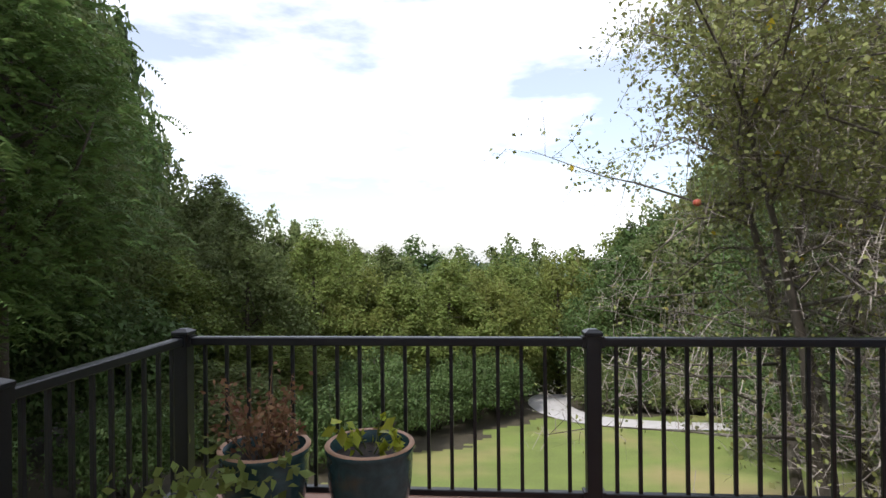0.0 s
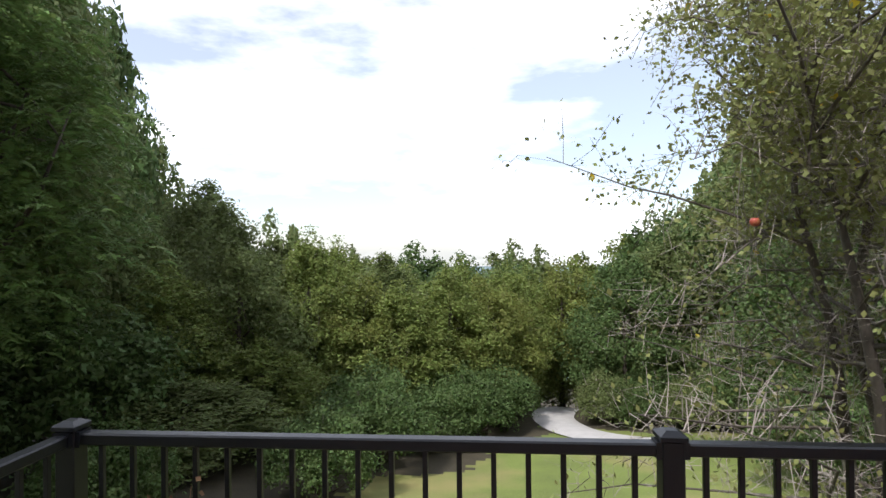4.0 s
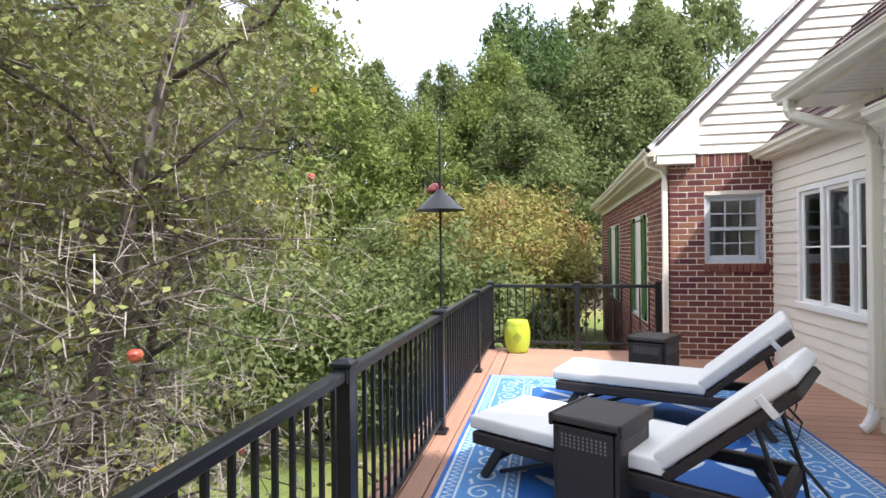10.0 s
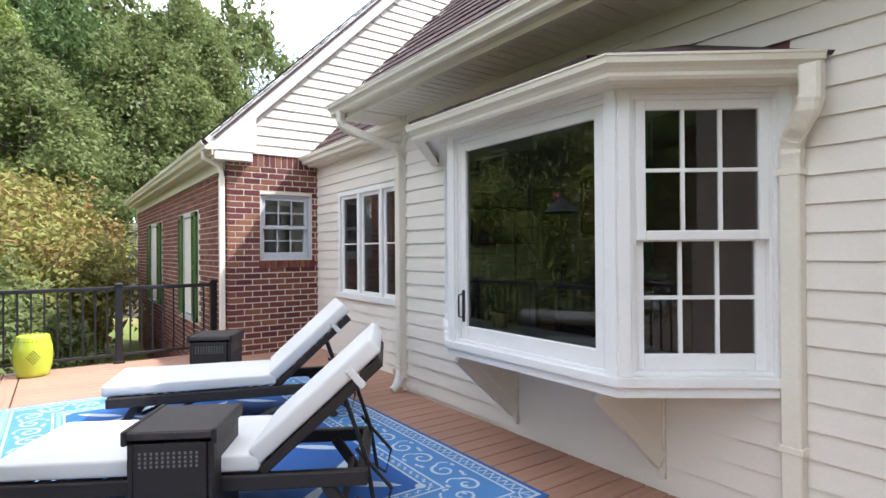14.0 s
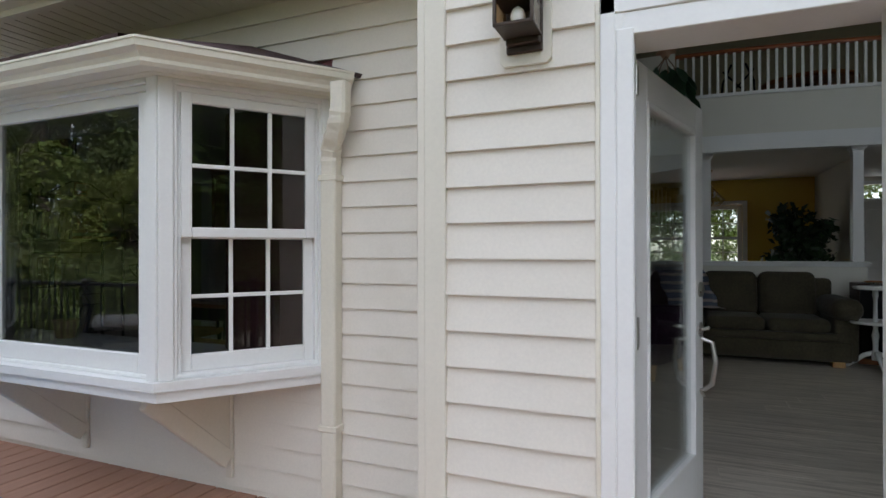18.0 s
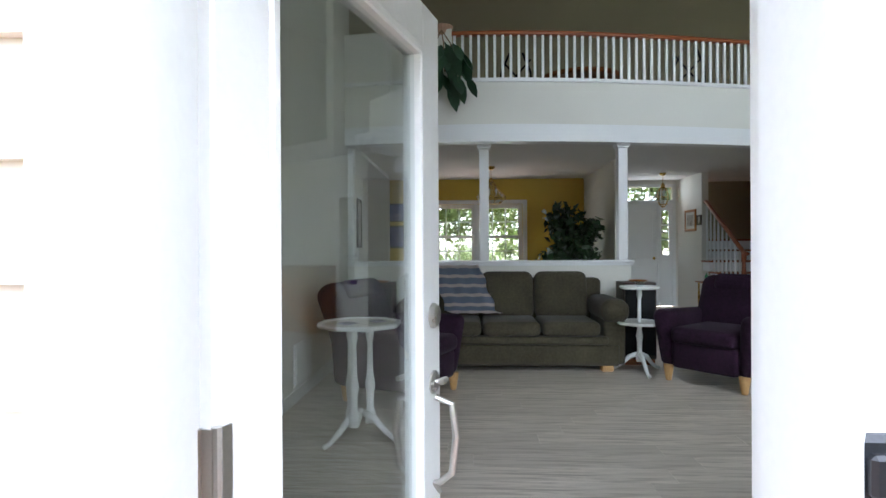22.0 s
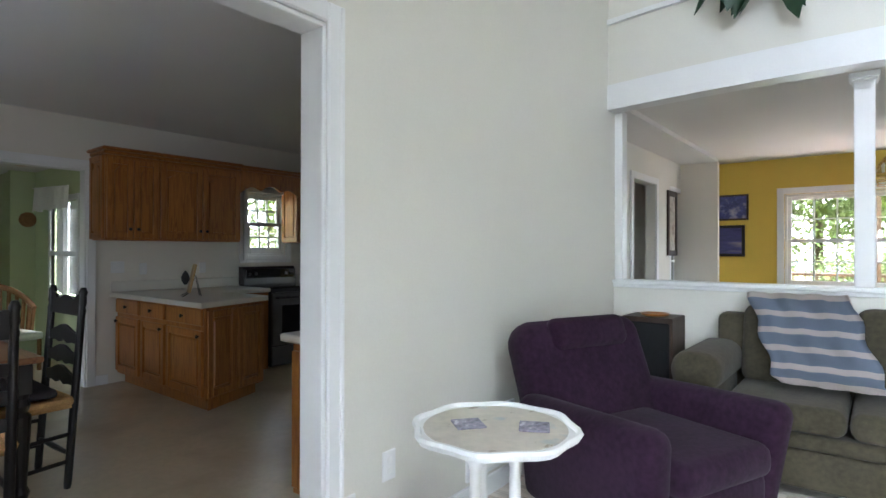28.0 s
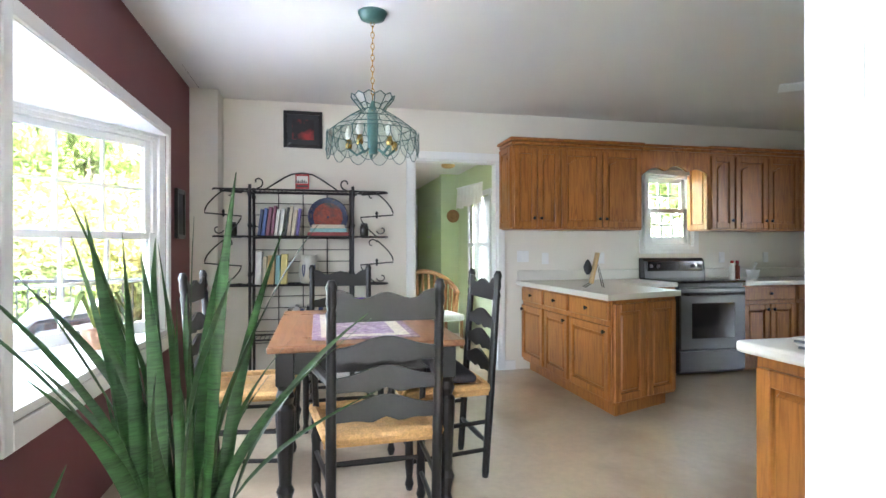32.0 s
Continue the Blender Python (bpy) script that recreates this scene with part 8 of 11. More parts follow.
def armchair(label):
    ob = thing("armchair", label, "armchair", "purple armchairs")
    m = M["purple_velour"]
    bm = B()
    box(bm, -0.28, 0.28, -0.72, 0.0, 0.12, 0.36, 0.04, seg=3)
    part("seat_base", bm, m, ob, smooth=True)
    bm = B()
    box(bm, -0.275, 0.275, -0.62, 0.035, 0.34, 0.48, 0.055, seg=4)
    part("seat_cushion", bm, m, ob, smooth=True)
    for s in (-1, 1):
        bm = B()
        box(bm, s * 0.28, s * 0.43, -0.74, 0.03, 0.12, 0.62, 0.065, seg=4)
        v = [w for w in bm.verts if w.co.z > 0.45]
        for w in v:
            w.co.z -= 0.05 * max(0, (-w.co.y) - 0.2)
            w.co.x += s * 0.02
        for w in bm.verts:
            if w.co.z < 0.3:
                w.co.x -= s * 0.02
                w.co.y -= 0.05 if w.co.y > -0.2 else 0.0
        part("arm", bm, m, ob, smooth=True)
    bk = Matrix.Translation((0, -0.585, 0.34)) @ Matrix.Rotation(radians(22), 4, "X")
    bm = B()
    box(bm, -0.39, 0.39, -0.15, 0.06, -0.12, 0.62, 0.09, seg=5)
    for w in bm.verts:
        if w.co.z > 0.3:
            w.co.z -= 0.35 * max(0.0, abs(w.co.x) - 0.2) ** 1.5
    part("backrest", bm, m, ob, smooth=True, at=bk)
    bm = B()
    box(bm, -0.24, 0.24, 0.0, 0.1, 0.44, 0.6, 0.05, seg=4)
    part("head_cushion", bm, m, ob, smooth=True, at=bk)
    for x, y in ((-0.32, -0.04), (0.32, -0.04), (-0.32, -0.66), (0.32, -0.66)):
        bm = B()
        lathe(bm, [(0.024, 0), (0.028, 0.02), (0.042, 0.11), (0.045, 0.14)], 14, (x, y, 0))
        part("leg", bm, M["light_wood"], ob, "tapered blond wooden leg", smooth=True)
    return ob


ca = armchair("aubergine purple velour armchair with blond tapered legs")
ang = math.atan2(0.38, -0.92) - math.pi / 2
ca.matrix_world = Matrix.Translation((CHAIR_A[0], CHAIR_A[1], F)) @ Matrix.Rotation(ang, 4, "Z")
ang = math.atan2(0.65, 0.76) - math.pi / 2
copy_thing(ca, Matrix.Translation((CHAIR_B[0], CHAIR_B[1], F)) @ Matrix.Rotation(ang, 4, "Z"))


def tripod_table(x, y, h, r, tiers, label, turn=0.0, painted=False):
    ob = thing("pedestal_table", label, "table", at=Matrix.Translation((x, y, F)) @ Matrix.Rotation(turn, 4, "Z"))
    n = 48
    for z, rr in tiers:
        bm = B()
        edge = [(rr * (1 + 0.035 * math.cos(8 * 2 * math.pi * k / n)) * math.cos(2 * math.pi * k / n), rr * (1 + 0.035 * math.cos(8 * 2 * math.pi * k / n)) * math.sin(2 * math.pi * k / n)) for k in range(n)]
        prism(bm, edge, z - 0.02, z - 0.004)
        rim = [(x_, y_, z - 0.003) for x_, y_ in edge]
        tube(bm, rim, 0.011, 6, closed=True)
        part("tabletop", bm, M["white_furniture"], ob)
    if painted:
        bm = B()
        z, rr = tiers[-1]
        prism(bm, [(rr * 0.9 * math.cos(2 * math.pi * k / 40), rr * 0.9 * math.sin(2 * math.pi * k / 40)) for k in range(40)], z - 0.004, z - 0.0015)
        part("painted_inlay", bm, M["watercolour"], ob, "watercolour-splashed top")
        stems = [(-0.06, 0.0), (0.05, 0.05), (0.05, -0.05)]
    else:
        stems = [(0, 0)]
    for sx, sy in stems:
        bm = B()
        lathe(bm, [(0.03, 0.1), (0.034, 0.16), (0.022, 0.2), (0.024, 0.28), (0.032, 0.34), (0.02, 0.4), (0.016, h - 0.12), (0.026, h - 0.08), (0.02, h - 0.02)], 14, (sx, sy, 0))
        part("column", bm, M["white_furniture"], ob, smooth=True)
    for k in range(3):
        a = 2 * math.pi * k / 3 + 0.4
        c, s = math.cos(a), math.sin(a)
        bm = B()
        tube(bm, [(0.02 * c, 0.02 * s, 0.17), (0.09 * c, 0.09 * s, 0.14), (0.16 * c, 0.16 * s, 0.07), (0.22 * c, 0.22 * s, 0.025), (0.26 * c, 0.26 * s, 0.015)], [0.022, 0.022, 0.018, 0.014, 0.016], 8)
        part("leg", bm, M["white_furniture"], ob, smooth=True)
    return ob


tripod_table(2.02, -1.98, 0.715, 0.24, [(0.715, 0.24)], "white scalloped pedestal table with a watercolour top", 0.4, True)
for x, y, a in ((1.92, -2.04, 0.5), (2.09, -1.94, 0.9)):
    c = thing("coaster", "square photo coaster on the white table", "coaster", "coasters on the white table", at=Matrix.Translation((x, y, F + 0.7145)) @ Matrix.Rotation(a, 4, "Z"))
    bm = B()
    box(bm, -0.045, 0.045, -0.045, 0.045, 0, 0.006, 0.002)
    part("tile", bm, M["coaster"], c)
tripod_table(-0.24, -3.86, 0.80, 0.17, [(0.47, 0.2), (0.80, 0.165)], "white two-tier pedestal table with scalloped edges", 1.2)
gl = thing("glass_bowl", "small clear glass bowl on the two-tier table", "bowl", at=Matrix.Translation((-0.24, -3.86, F + 0.805)))
bm = B()
lathe(bm, [(0.02, 0), (0.04, 0.01), (0.05, 0.045), (0.047, 0.045), (0.037, 0.014)], 18)
part("bowl", bm, M["glass"], gl, smooth=True)


def box_speaker(x, y, label):
    ob = thing("tall_speaker", label, "speaker", "speakers beside the sofa", at=Matrix.Translation((x, y, F)))
    bm = B()
    box(bm, -0.16, 0.16, -0.15, 0.14, 0.06, 0.82, 0.006)
    part("cabinet", bm, M["dark_walnut"], ob)
    bm = B()
    box(bm, -0.145, 0.145, 0.14, 0.155, 0.1, 0.79, 0.01)
    part("grille", bm, M["black_cloth"], ob)
    bm = B()
    box(bm, -0.15, 0.15, -0.14, 0.13, 0, 0.06, 0.004)
    part("plinth", bm, M["cherry"], ob)


box_speaker(-0.34, -4.3, "dark floor speaker with black cloth grille and reddish plinth")
box_speaker(2.28, -4.28, "dark wooden floor speaker behind the armchair")
for x, y in ((-0.36, -4.3), (2.26, -4.25)):
    c = thing("wooden_dish", "small carved wooden dish on the speaker", "dish", "dishes on the speakers", at=Matrix.Translation((x, y, F + 0.82)))
    bm = B()
    lathe(bm, [(0.06, 0), (0.085, 0.008), (0.09, 0.02), (0.08, 0.02), (0.05, 0.01)], 16)
    part("dish", bm, M["oak"], c)

# wall sockets and the wall vent beside the armchair
for y, z, label in ((-1.98, 0.36, "white double wall socket"), (-2.2, 0.47, "white wall switch plate")):
    c = thing("wall_socket", label, "socket", "wall plates", at=Matrix.Translation((LX, y, F + z - 0.1)))
    bm = B()
    box(bm, -0.008, 0, -0.038, 0.038, -0.06, 0.06, 0.003)
    part("plate", bm, M["trim"], c)
    bm = B()
    for dz in (-0.022, 0.022):
        box(bm, -0.012, -0.007, -0.014, 0.014, dz - 0.013, dz + 0.013, 0.003)
    part("socket_face", bm, M["white_furniture"], c)
vr = thing("floor_register", "white metal grille low on the wall", "vent", at=Matrix.Translation((LX, -2.95, F + 0.12)))
bm = B()
box(bm, -0.014, 0, -0.22, 0.22, 0, 0.32, 0.003)
part("frame", bm, M["trim"], vr)
bm = B()
for k in range(16):
    quick_box(bm, -0.019, -0.012, -0.19, 0.19, 0.02 + k * 0.018, 0.032 + k * 0.018)
part("slats", bm, M["white_furniture"], vr)

# chase wall with return-air grille, niche and statuette
PX, PY = -2.78, -4.5
bm = B()
wall_box(bm, "y", PY - 0.3, 0.3, -6.2, PX, F, 2.60, [(-3.32, -2.98, F + 0.66, F + 1.9)])
quick_box(bm, PX - 0.3, PX, -5.3, PY - 0.3, F, 2.60)
quick_box(bm, -3.4, -2.9, PY - 0.34, PY - 0.3, F + 0.6, F + 1.95)
structure("wall_chase", bm, M["wall_paint"], "cream chase wall with a display niche", "wall")
bm = B()
box(bm, -6.2, PX + 0.03, PY - 0.33, PY + 0.03, 2.60, 2.635, 0.006)
box(bm, PX - 0.33, PX + 0.03, -5.3, PY - 0.33, 2.60, 2.635, 0.006)
for x0_, x1_, z0_, z1_ in ((-3.37, -3.32, F + 0.6, F + 1.96), (-2.98, -2.93, F + 0.6, F + 1.96), (-3.32, -2.98, F + 1.9, F + 1.96)):
    box(bm, x0_, x1_, PY, PY + 0.018, z0_, z1_, 0.004)
box(bm, -3.4, -2.9, PY - 0.02, PY + 0.04, F + 0.6, F + 0.66, 0.005)
box(bm, PX, PX + 0.015, -5.3, PY + 0.015, F, F + 0.1, 0.004)
box(bm, -6.2, PX, PY, PY + 0.015, F, F + 0.1, 0.004)
structure("trim_chase", bm, M["trim"], "white ledge, niche casing and baseboard", "trim")
for z in (1.05, 1.4):
    sf = thing("niche_shelf", "white shelf in the wall niche", "shelf", "shelves of the niche", at=Matrix.Translation((-3.15, PY - 0.15, F + z)))
    bm = B()
    box(bm, -0.17, 0.17, -0.15, 0.13, -0.02, 0, 0.003)
    part("board", bm, M["trim"], sf)
for x, z, s, mm, lab in ((-3.05, 1.4, 0.05, "amethyst", "violet glass bottle in the niche"), (-3.22, 1.4, 0.06, "stone_grey", "pale grey shell in the niche"), (-3.05, 1.05, 0.06, "amethyst", "blue-violet crystal cluster in the niche"), (-3.22, 1.05, 0.05, "stone_grey", "small grey mineral in the niche"), (-3.12, 0.66, 0.08, "amethyst", "purple amethyst piece in the niche"), (-3.24, 0.66, 0.06, "stone_grey", "flat grey stone in the niche")):
    c = thing("mineral", lab, "mineral", "minerals in the niche", at=Matrix.Translation((x, PY - 0.09, F + z)))
    bm = B()
    rngm = random.Random(int(-x * 100 + z * 10))
    for k in range(5):
        a = rngm.uniform(0, 6.28)
        p = Vector((math.cos(a) * s * 0.6, math.sin(a) * s * 0.4, 0))
        lathe(bm, [(s * 0.3, 0), (s * 0.34, s * 0.5), (s * 0.05, s * rngm.uniform(0.7, 1.3))], 6, (p.x, p.y, 0))
    part("crystal", bm, M[mm], c)
rg = thing("return_air_grille", "white louvred return-air grille on the chase wall", "vent", at=Matrix.Translation((PX, -4.87, F + 0.2)))
bm = B()
for a in ((-0.30, -0.27, 0, 0.52), (0.27, 0.30, 0, 0.52), (-0.27, 0.27, 0, 0.03), (-0.27, 0.27, 0.49, 0.52)):
    box(bm, 0, 0.016, a[0], a[1], a[2], a[3], 0.003)
for x in (-0.135, 0, 0.135):
    box(bm, 0.002, 0.013, x - 0.006, x + 0.006, 0.03, 0.49, 0.001)
part("frame", bm, M["trim"], rg)
bm = B()
for k in range(34):
    z = 0.035 + k * 0.0135
    vs = [bm.verts.new(p) for p in ((0.003, -0.27, z + 0.0115), (0.003, 0.27, z + 0.0115), (0.012, 0.27, z), (0.012, -0.27, z))]
    bm.faces.new(vs)
tagged(part("louvres", bm, M["trim"], rg), kind="stuff")
# grey sheet whose colour holds the shade between the louvres
bm = B()
quick_box(bm, 0.0005, 0.002, -0.27, 0.27, 0.03, 0.49)
part("backing", bm, M["vent_dark"], rg)
sg = thing("winged_statuette", "pale grey winged gargoyle statuette on the ledge", "statuette", at=Matrix.Translation((-2.93, -4.66, 2.635)))
bm = B()
lathe(bm, [(0.05, 0), (0.055, 0.03), (0.045, 0.08), (0.05, 0.11), (0.03, 0.14), (0.034, 0.165), (0.015, 0.19)], 14)
for s in (-1, 1):
    for k in range(5):
        a = radians(20 + 16 * k)
        v0 = Vector((s * 0.03, 0, 0.1))
        v1 = Vector((s * (0.1 + 0.08 * math.cos(a)), -0.02, 0.1 + 0.17 * math.sin(a)))
        tube(bm, [v0, v0.lerp(v1, 0.6), v1], [0.014, 0.016, 0.004], 6)
    tube(bm, [(s * 0.03, 0.04, 0), (s * 0.035, 0.05, 0.06), (s * 0.03, 0.02, 0.1)], 0.014, 6)
part("figure", bm, M["stone_grey"], sg, smooth=True)
oc = thing("oak_cabinet", "honey oak cabinet beside the niche wall", "cabinet", at=Matrix.Translation((-3.75, PY + 0.02, F)))
bm = B()
box(bm, -0.38, 0.38, 0, 0.4, 0.0, 0.9, 0.006)
box(bm, -0.4, 0.4, -0.01, 0.43, 0.9, 0.93, 0.008)
part("body", bm, M["oak"], oc)
bm = B()
box(bm, -0.34, 0.34, 0.4, 0.415, 0.08, 0.84, 0.006)
part("door", bm, M["oak"], oc)

# hall: front door, sidelight, transom, pictures, lantern, stairs
bm = B()
box(bm, HALLX - 0.12, HALLX, HALLY, -8.585, F, CZ + 0.25, 0.002)
structure("wall_hall_side", bm, M["wall_paint"], "cream hall wall with small pictures", "wall")
fdoor = tagged(new("door_front"), "white front door with sidelight and transom", "door", kind="structure")
fdoor.matrix_world = Matrix.Translation((0, HALLY - 0.04, F))
bm = B()
for a in ((FDX0, FDX0 + 0.06, 0, 2.4), (FDX1 - 0.06, FDX1, 0, 2.4), (FDX0, FDX1, 2.36, 2.42), (FDX0, FDX1, 2.04, 2.1), (FDX0 + 0.3, FDX0 + 0.36, 0, 2.05)):
    box(bm, a[0], a[1], -0.05, 0.05, a[2], a[3], 0.004)
part("door_frame", bm, M["trim"], fdoor)
bm = B()
box(bm, FDX0 + 0.36, FDX1 - 0.06, -0.03, 0.02, 0.0, 2.04, 0.004)
for z0_, z1_ in ((0.15, 0.8), (0.95, 1.9)):
    box(bm, FDX0 + 0.44, FDX1 - 0.14, 0.018, 0.03, z0_, z1_, 0.008)
part("door_leaf", bm, M["trim"], fdoor)
bm = B()
for z in (1.32, 1.61):
    quick_box(bm, FDX0 + 0.12, FDX0 + 0.28, -0.012, 0.012, z - 0.012, z + 0.012)
box(bm, FDX0 + 0.06, FDX0 + 0.12, -0.02, 0.02, 0, 2.04, 0.003)
box(bm, FDX0 + 0.27, FDX0 + 0.3, -0.02, 0.02, 0, 2.04, 0.003)
box(bm, FDX0 + 0.12, FDX0 + 0.27, -0.02, 0.02, 0, 1.02, 0.003)
box(bm, FDX0 + 0.12, FDX0 + 0.27, -0.02, 0.02, 1.9, 2.04, 0.003)
for x in (FDX0 + 0.27, FDX0 + 0.5):
    quick_box(bm, x - 0.01, x + 0.01, -0.01, 0.01, 2.1, 2.36)
part("sidelight_bars", bm, M["trim"], fdoor)
bm = B()
quick_box(bm, FDX0 + 0.12, FDX0 + 0.27, -0.003, 0.003, 1.02, 1.9)
quick_box(bm, FDX0 + 0.06, FDX1 - 0.06, -0.003, 0.003, 2.1, 2.36)
part("pane", bm, M["glass"], fdoor).visible_shadow = False
bm = B()
lathe(bm, [(0.02, 0), (0.012, 0.02), (0.028, 0.04), (0.02, 0.06)], 14, m=Matrix.Translation((FDX0 + 0.43, 0.03, 0.95)) @ Matrix.Rotation(radians(-90), 4, "X"))
part("door_knob", bm, M["brass"], fdoor)


def picture(name, label, at, w, h, fw, frame_mat, art_mat, mount=None, group=""):
    """A framed picture in the plane y = 0 of its own frame, looking along +y, centred."""
    ob = thing(name, label, "picture", group, at=at)
    bm = B()
    for a in ((-w / 2, -w / 2 + fw, -h / 2, h / 2), (w / 2 - fw, w / 2, -h / 2, h / 2), (-w / 2 + fw, w / 2 - fw, -h / 2, -h / 2 + fw), (-w / 2 + fw, w / 2 - fw, h / 2 - fw, h / 2)):
        box(bm, a[0], a[1], 0, 0.025, a[2], a[3], 0.004)
    part("frame", bm, frame_mat, ob)
    if mount:
        bm = B()
        quick_box(bm, -w / 2 + fw, w / 2 - fw, 0.004, 0.011, -h / 2 + fw, h / 2 - fw)
        part("mount", bm, mount, ob)
        w, h, fw = w * 0.78, h * 0.78, fw * 1.2
    bm = B()
    quick_box(bm, -w / 2 + fw, w / 2 - fw, 0.006, 0.014, -h / 2 + fw, h / 2 - fw)
    part("print", bm, art_mat, ob)
    return ob


hallrot = Matrix.Rotation(radians(-90), 4, "Z")
picture("framed_picture", "wood-framed flower print in the hall", Matrix.Translation((HALLX, -9.05, 1.8)) @ hallrot, 0.5, 0.4, 0.045, M["oak"], M["art_flower"], M["paper"])
picture("framed_picture", "small dark framed print in the hall", Matrix.Translation((HALLX, -8.66, 1.79)) @ hallrot, 0.18, 0.18, 0.03, M["dark_walnut"], M["art_flower"])


def pendant(x, y, z, drop, kind):
    ob = thing("pendant_light", "polished brass hanging lantern with clear glass", "light", "brass pendants", at=Matrix.Translation((x, y, z)))
    bm = B()
    lathe(bm, [(0.02, -0.05), (0.05, -0.035), (0.06, -0.01), (0.062, 0)], 18)
    part("canopy", bm, M["brass"], ob, smooth=True)
    bm = B()
    for k in range(int(drop / 0.03)):
        a = k % 2
        pts = [((0.008 * math.cos(t) if a else 0), (0 if a else 0.008 * math.cos(t)), -0.05 - 0.03 * k + 0.018 * math.sin(t)) for t in np.linspace(0, 2 * math.pi, 9)[:-1]]
        tube(bm, pts, 0.0025, 4, closed=True)
    part("chain", bm, M["brass"], ob)
    zb = -0.05 - drop
    n = 6
    prof = [(0.03, 0.0), (0.05, -0.03), (0.12, -0.13), (0.24, -0.26), (0.23, -0.29), (0.16, -0.36)] if kind == "dome" else [(0.02, 0.0), (0.05, -0.05), (0.08, -0.08), (0.105, -0.2), (0.07, -0.33), (0.02, -0.38)]
    if kind == "dome":
        n = 10
    bm = B()
    for k in range(n):
        a = 2 * math.pi * k / n
        tube(bm, [(r * math.cos(a), r * math.sin(a), zb + h) for r, h in prof], 0.006, 5)
    for r, h in prof[2:]:
        tube(bm, [(r * math.cos(2 * math.pi * k / n), r * math.sin(2 * math.pi * k / n), zb + h) for k in range(n)], 0.005, 5, closed=True)
    lathe(bm, [(0.012, -0.06), (0.035, -0.02), (0.04, 0.01), (0.015, 0.05)], 14, (0, 0, zb))
    part("cage", bm, M["brass"], ob)
    bm = B()
    lathe(bm, [(r * 0.98, h + zb) for r, h in reversed(prof)], n, cap=False)
    part("glass_panels", bm, M["glass"], ob)
    bm = B()
    for k in range(5 if kind == "dome" else 3):
        a = 2 * math.pi * k / (5 if kind == "dome" else 3)
        r = 0.1 if kind == "dome" else 0.035
        lathe(bm, [(0.01, 0), (0.012, 0.06), (0.016, 0.08), (0.004, 0.12)], 8, (r * math.cos(a), r * math.sin(a), zb + prof[3][1] + 0.02))
    part("bulbs", bm, M["bulb"], ob)


pendant(0.98, -7.6, CZ + 0.2, 0.18, "dome")
pendant(-2.12, -8.6, CZ + 0.2, 0.18, "lantern")

# stairs: lower flight to a landing, upper flight rising to the west
def stair(x0, x1, y0, y1, z, name="stair_step"):
    ob = tagged(new(name), "white stair step with a stained wooden tread", "stairs", "", "structure")
    bm = B()
    box(bm, x0, x1, y0, y1, z - 0.185, z - 0.03, 0.002)
    part("riser", bm, M["trim"], ob)
    bm = B()
    box(bm, x0 - 0.0, x1 + 0.03, y0 - 0.0, y1 + 0.03, z - 0.03, z, 0.008)
    part("tread", bm, M["cherry"], ob)


SX0, SX1, SY, RUN, RISE = -3.93, -2.79, -7.1, 0.29, 0.187
for k in range(7):
    stair(SX0, SX1 if k < 5 else SX1 - 0.16, -9.99 if k == 6 else SY - RUN * (k + 1), SY - RUN * k, F + RISE * (k + 1))
stair(-5.1, SX0 - 0.034, -9.99, SY - RUN * 6 + 0.3, F + RISE * 7)
for k in range(8):
    stair(-5.08, SX0 - 0.016, -8.56 + RUN * k, -8.56 + RUN * (k + 1) - 0.03, F + RISE * (k + 8))
bm = B()
n = 8
saw = [(-9.99, F), (SY + 0.35, F), (SY + 0.35, F + RISE * 12.2)]
for k in range(n, 0, -1):
    saw += [(min(-8.56 + RUN * k, SY + 0.35), F + RISE * (k + 7) - 0.03), (min(-8.56 + RUN * (k - 1), SY + 0.35), F + RISE * (k + 7) - 0.03)] if -8.56 + RUN * (k - 1) < SY + 0.35 else []
saw += [(-8.56, F + RISE * 7 - 0.03), (-9.99, F + RISE * 7 - 0.03)]
prism(bm, saw, SX0 - 0.1, SX0 - 0.001, Matrix(((0, 0, 1, 0), (1, 0, 0, 0), (0, 1, 0, 0), (0, 0, 0, 1))))
structure("wall_stair_string", bm, M["wall_paint"], "cream wall between the two stair flights", "wall")
bm = B()
quick_box(bm, SX0 - 0.1, SX0, SY + 0.35, -5.3, F, CZ + 0.2)
structure("wall_stair_side", bm, M["wall_paint"], "cream wall beside the stairs", "wall")
bm = B()
quick_box(bm, -5.2, HALLX - 0.12, -10.0, -9.98, F, UP)
structure("wall_landing", bm, M["olive_paint"], "olive tan wall behind the landing", "wall")
bm = B()
for k in range(8):
    y0_, z0_ = SY - RUN * k, F + RISE * k
    bar(bm, (SX0 + 0.008, y0_ + 0.05, z0_ + 0.16), (SX0 + 0.008, y0_ - RUN + 0.05, z0_ + RISE + 0.16), 0.016, 0.2) if k < 7 else None
structure("trim_stair_skirt", bm, M["trim"], "white skirt board along the stairs", "trim")
th_ = thing("thermostat", "small white and brass thermostat on the stair wall", "thermostat", at=Matrix.Translation((SX0, -6.9, 1.36)))
bm = B()
box(bm, 0, 0.02, -0.045, 0.045, -0.06, 0.06, 0.006)
part("body", bm, M["trim"], th_)
bm = B()
lathe(bm, [(0.03, 0), (0.03, 0.012), (0.02, 0.016)], 16, m=Matrix.Translation((0.02, 0, -0.01)) @ Matrix.Rotation(radians(90), 4, "Y"))
part("dial", bm, M["brass"], th_, "round brass dial")


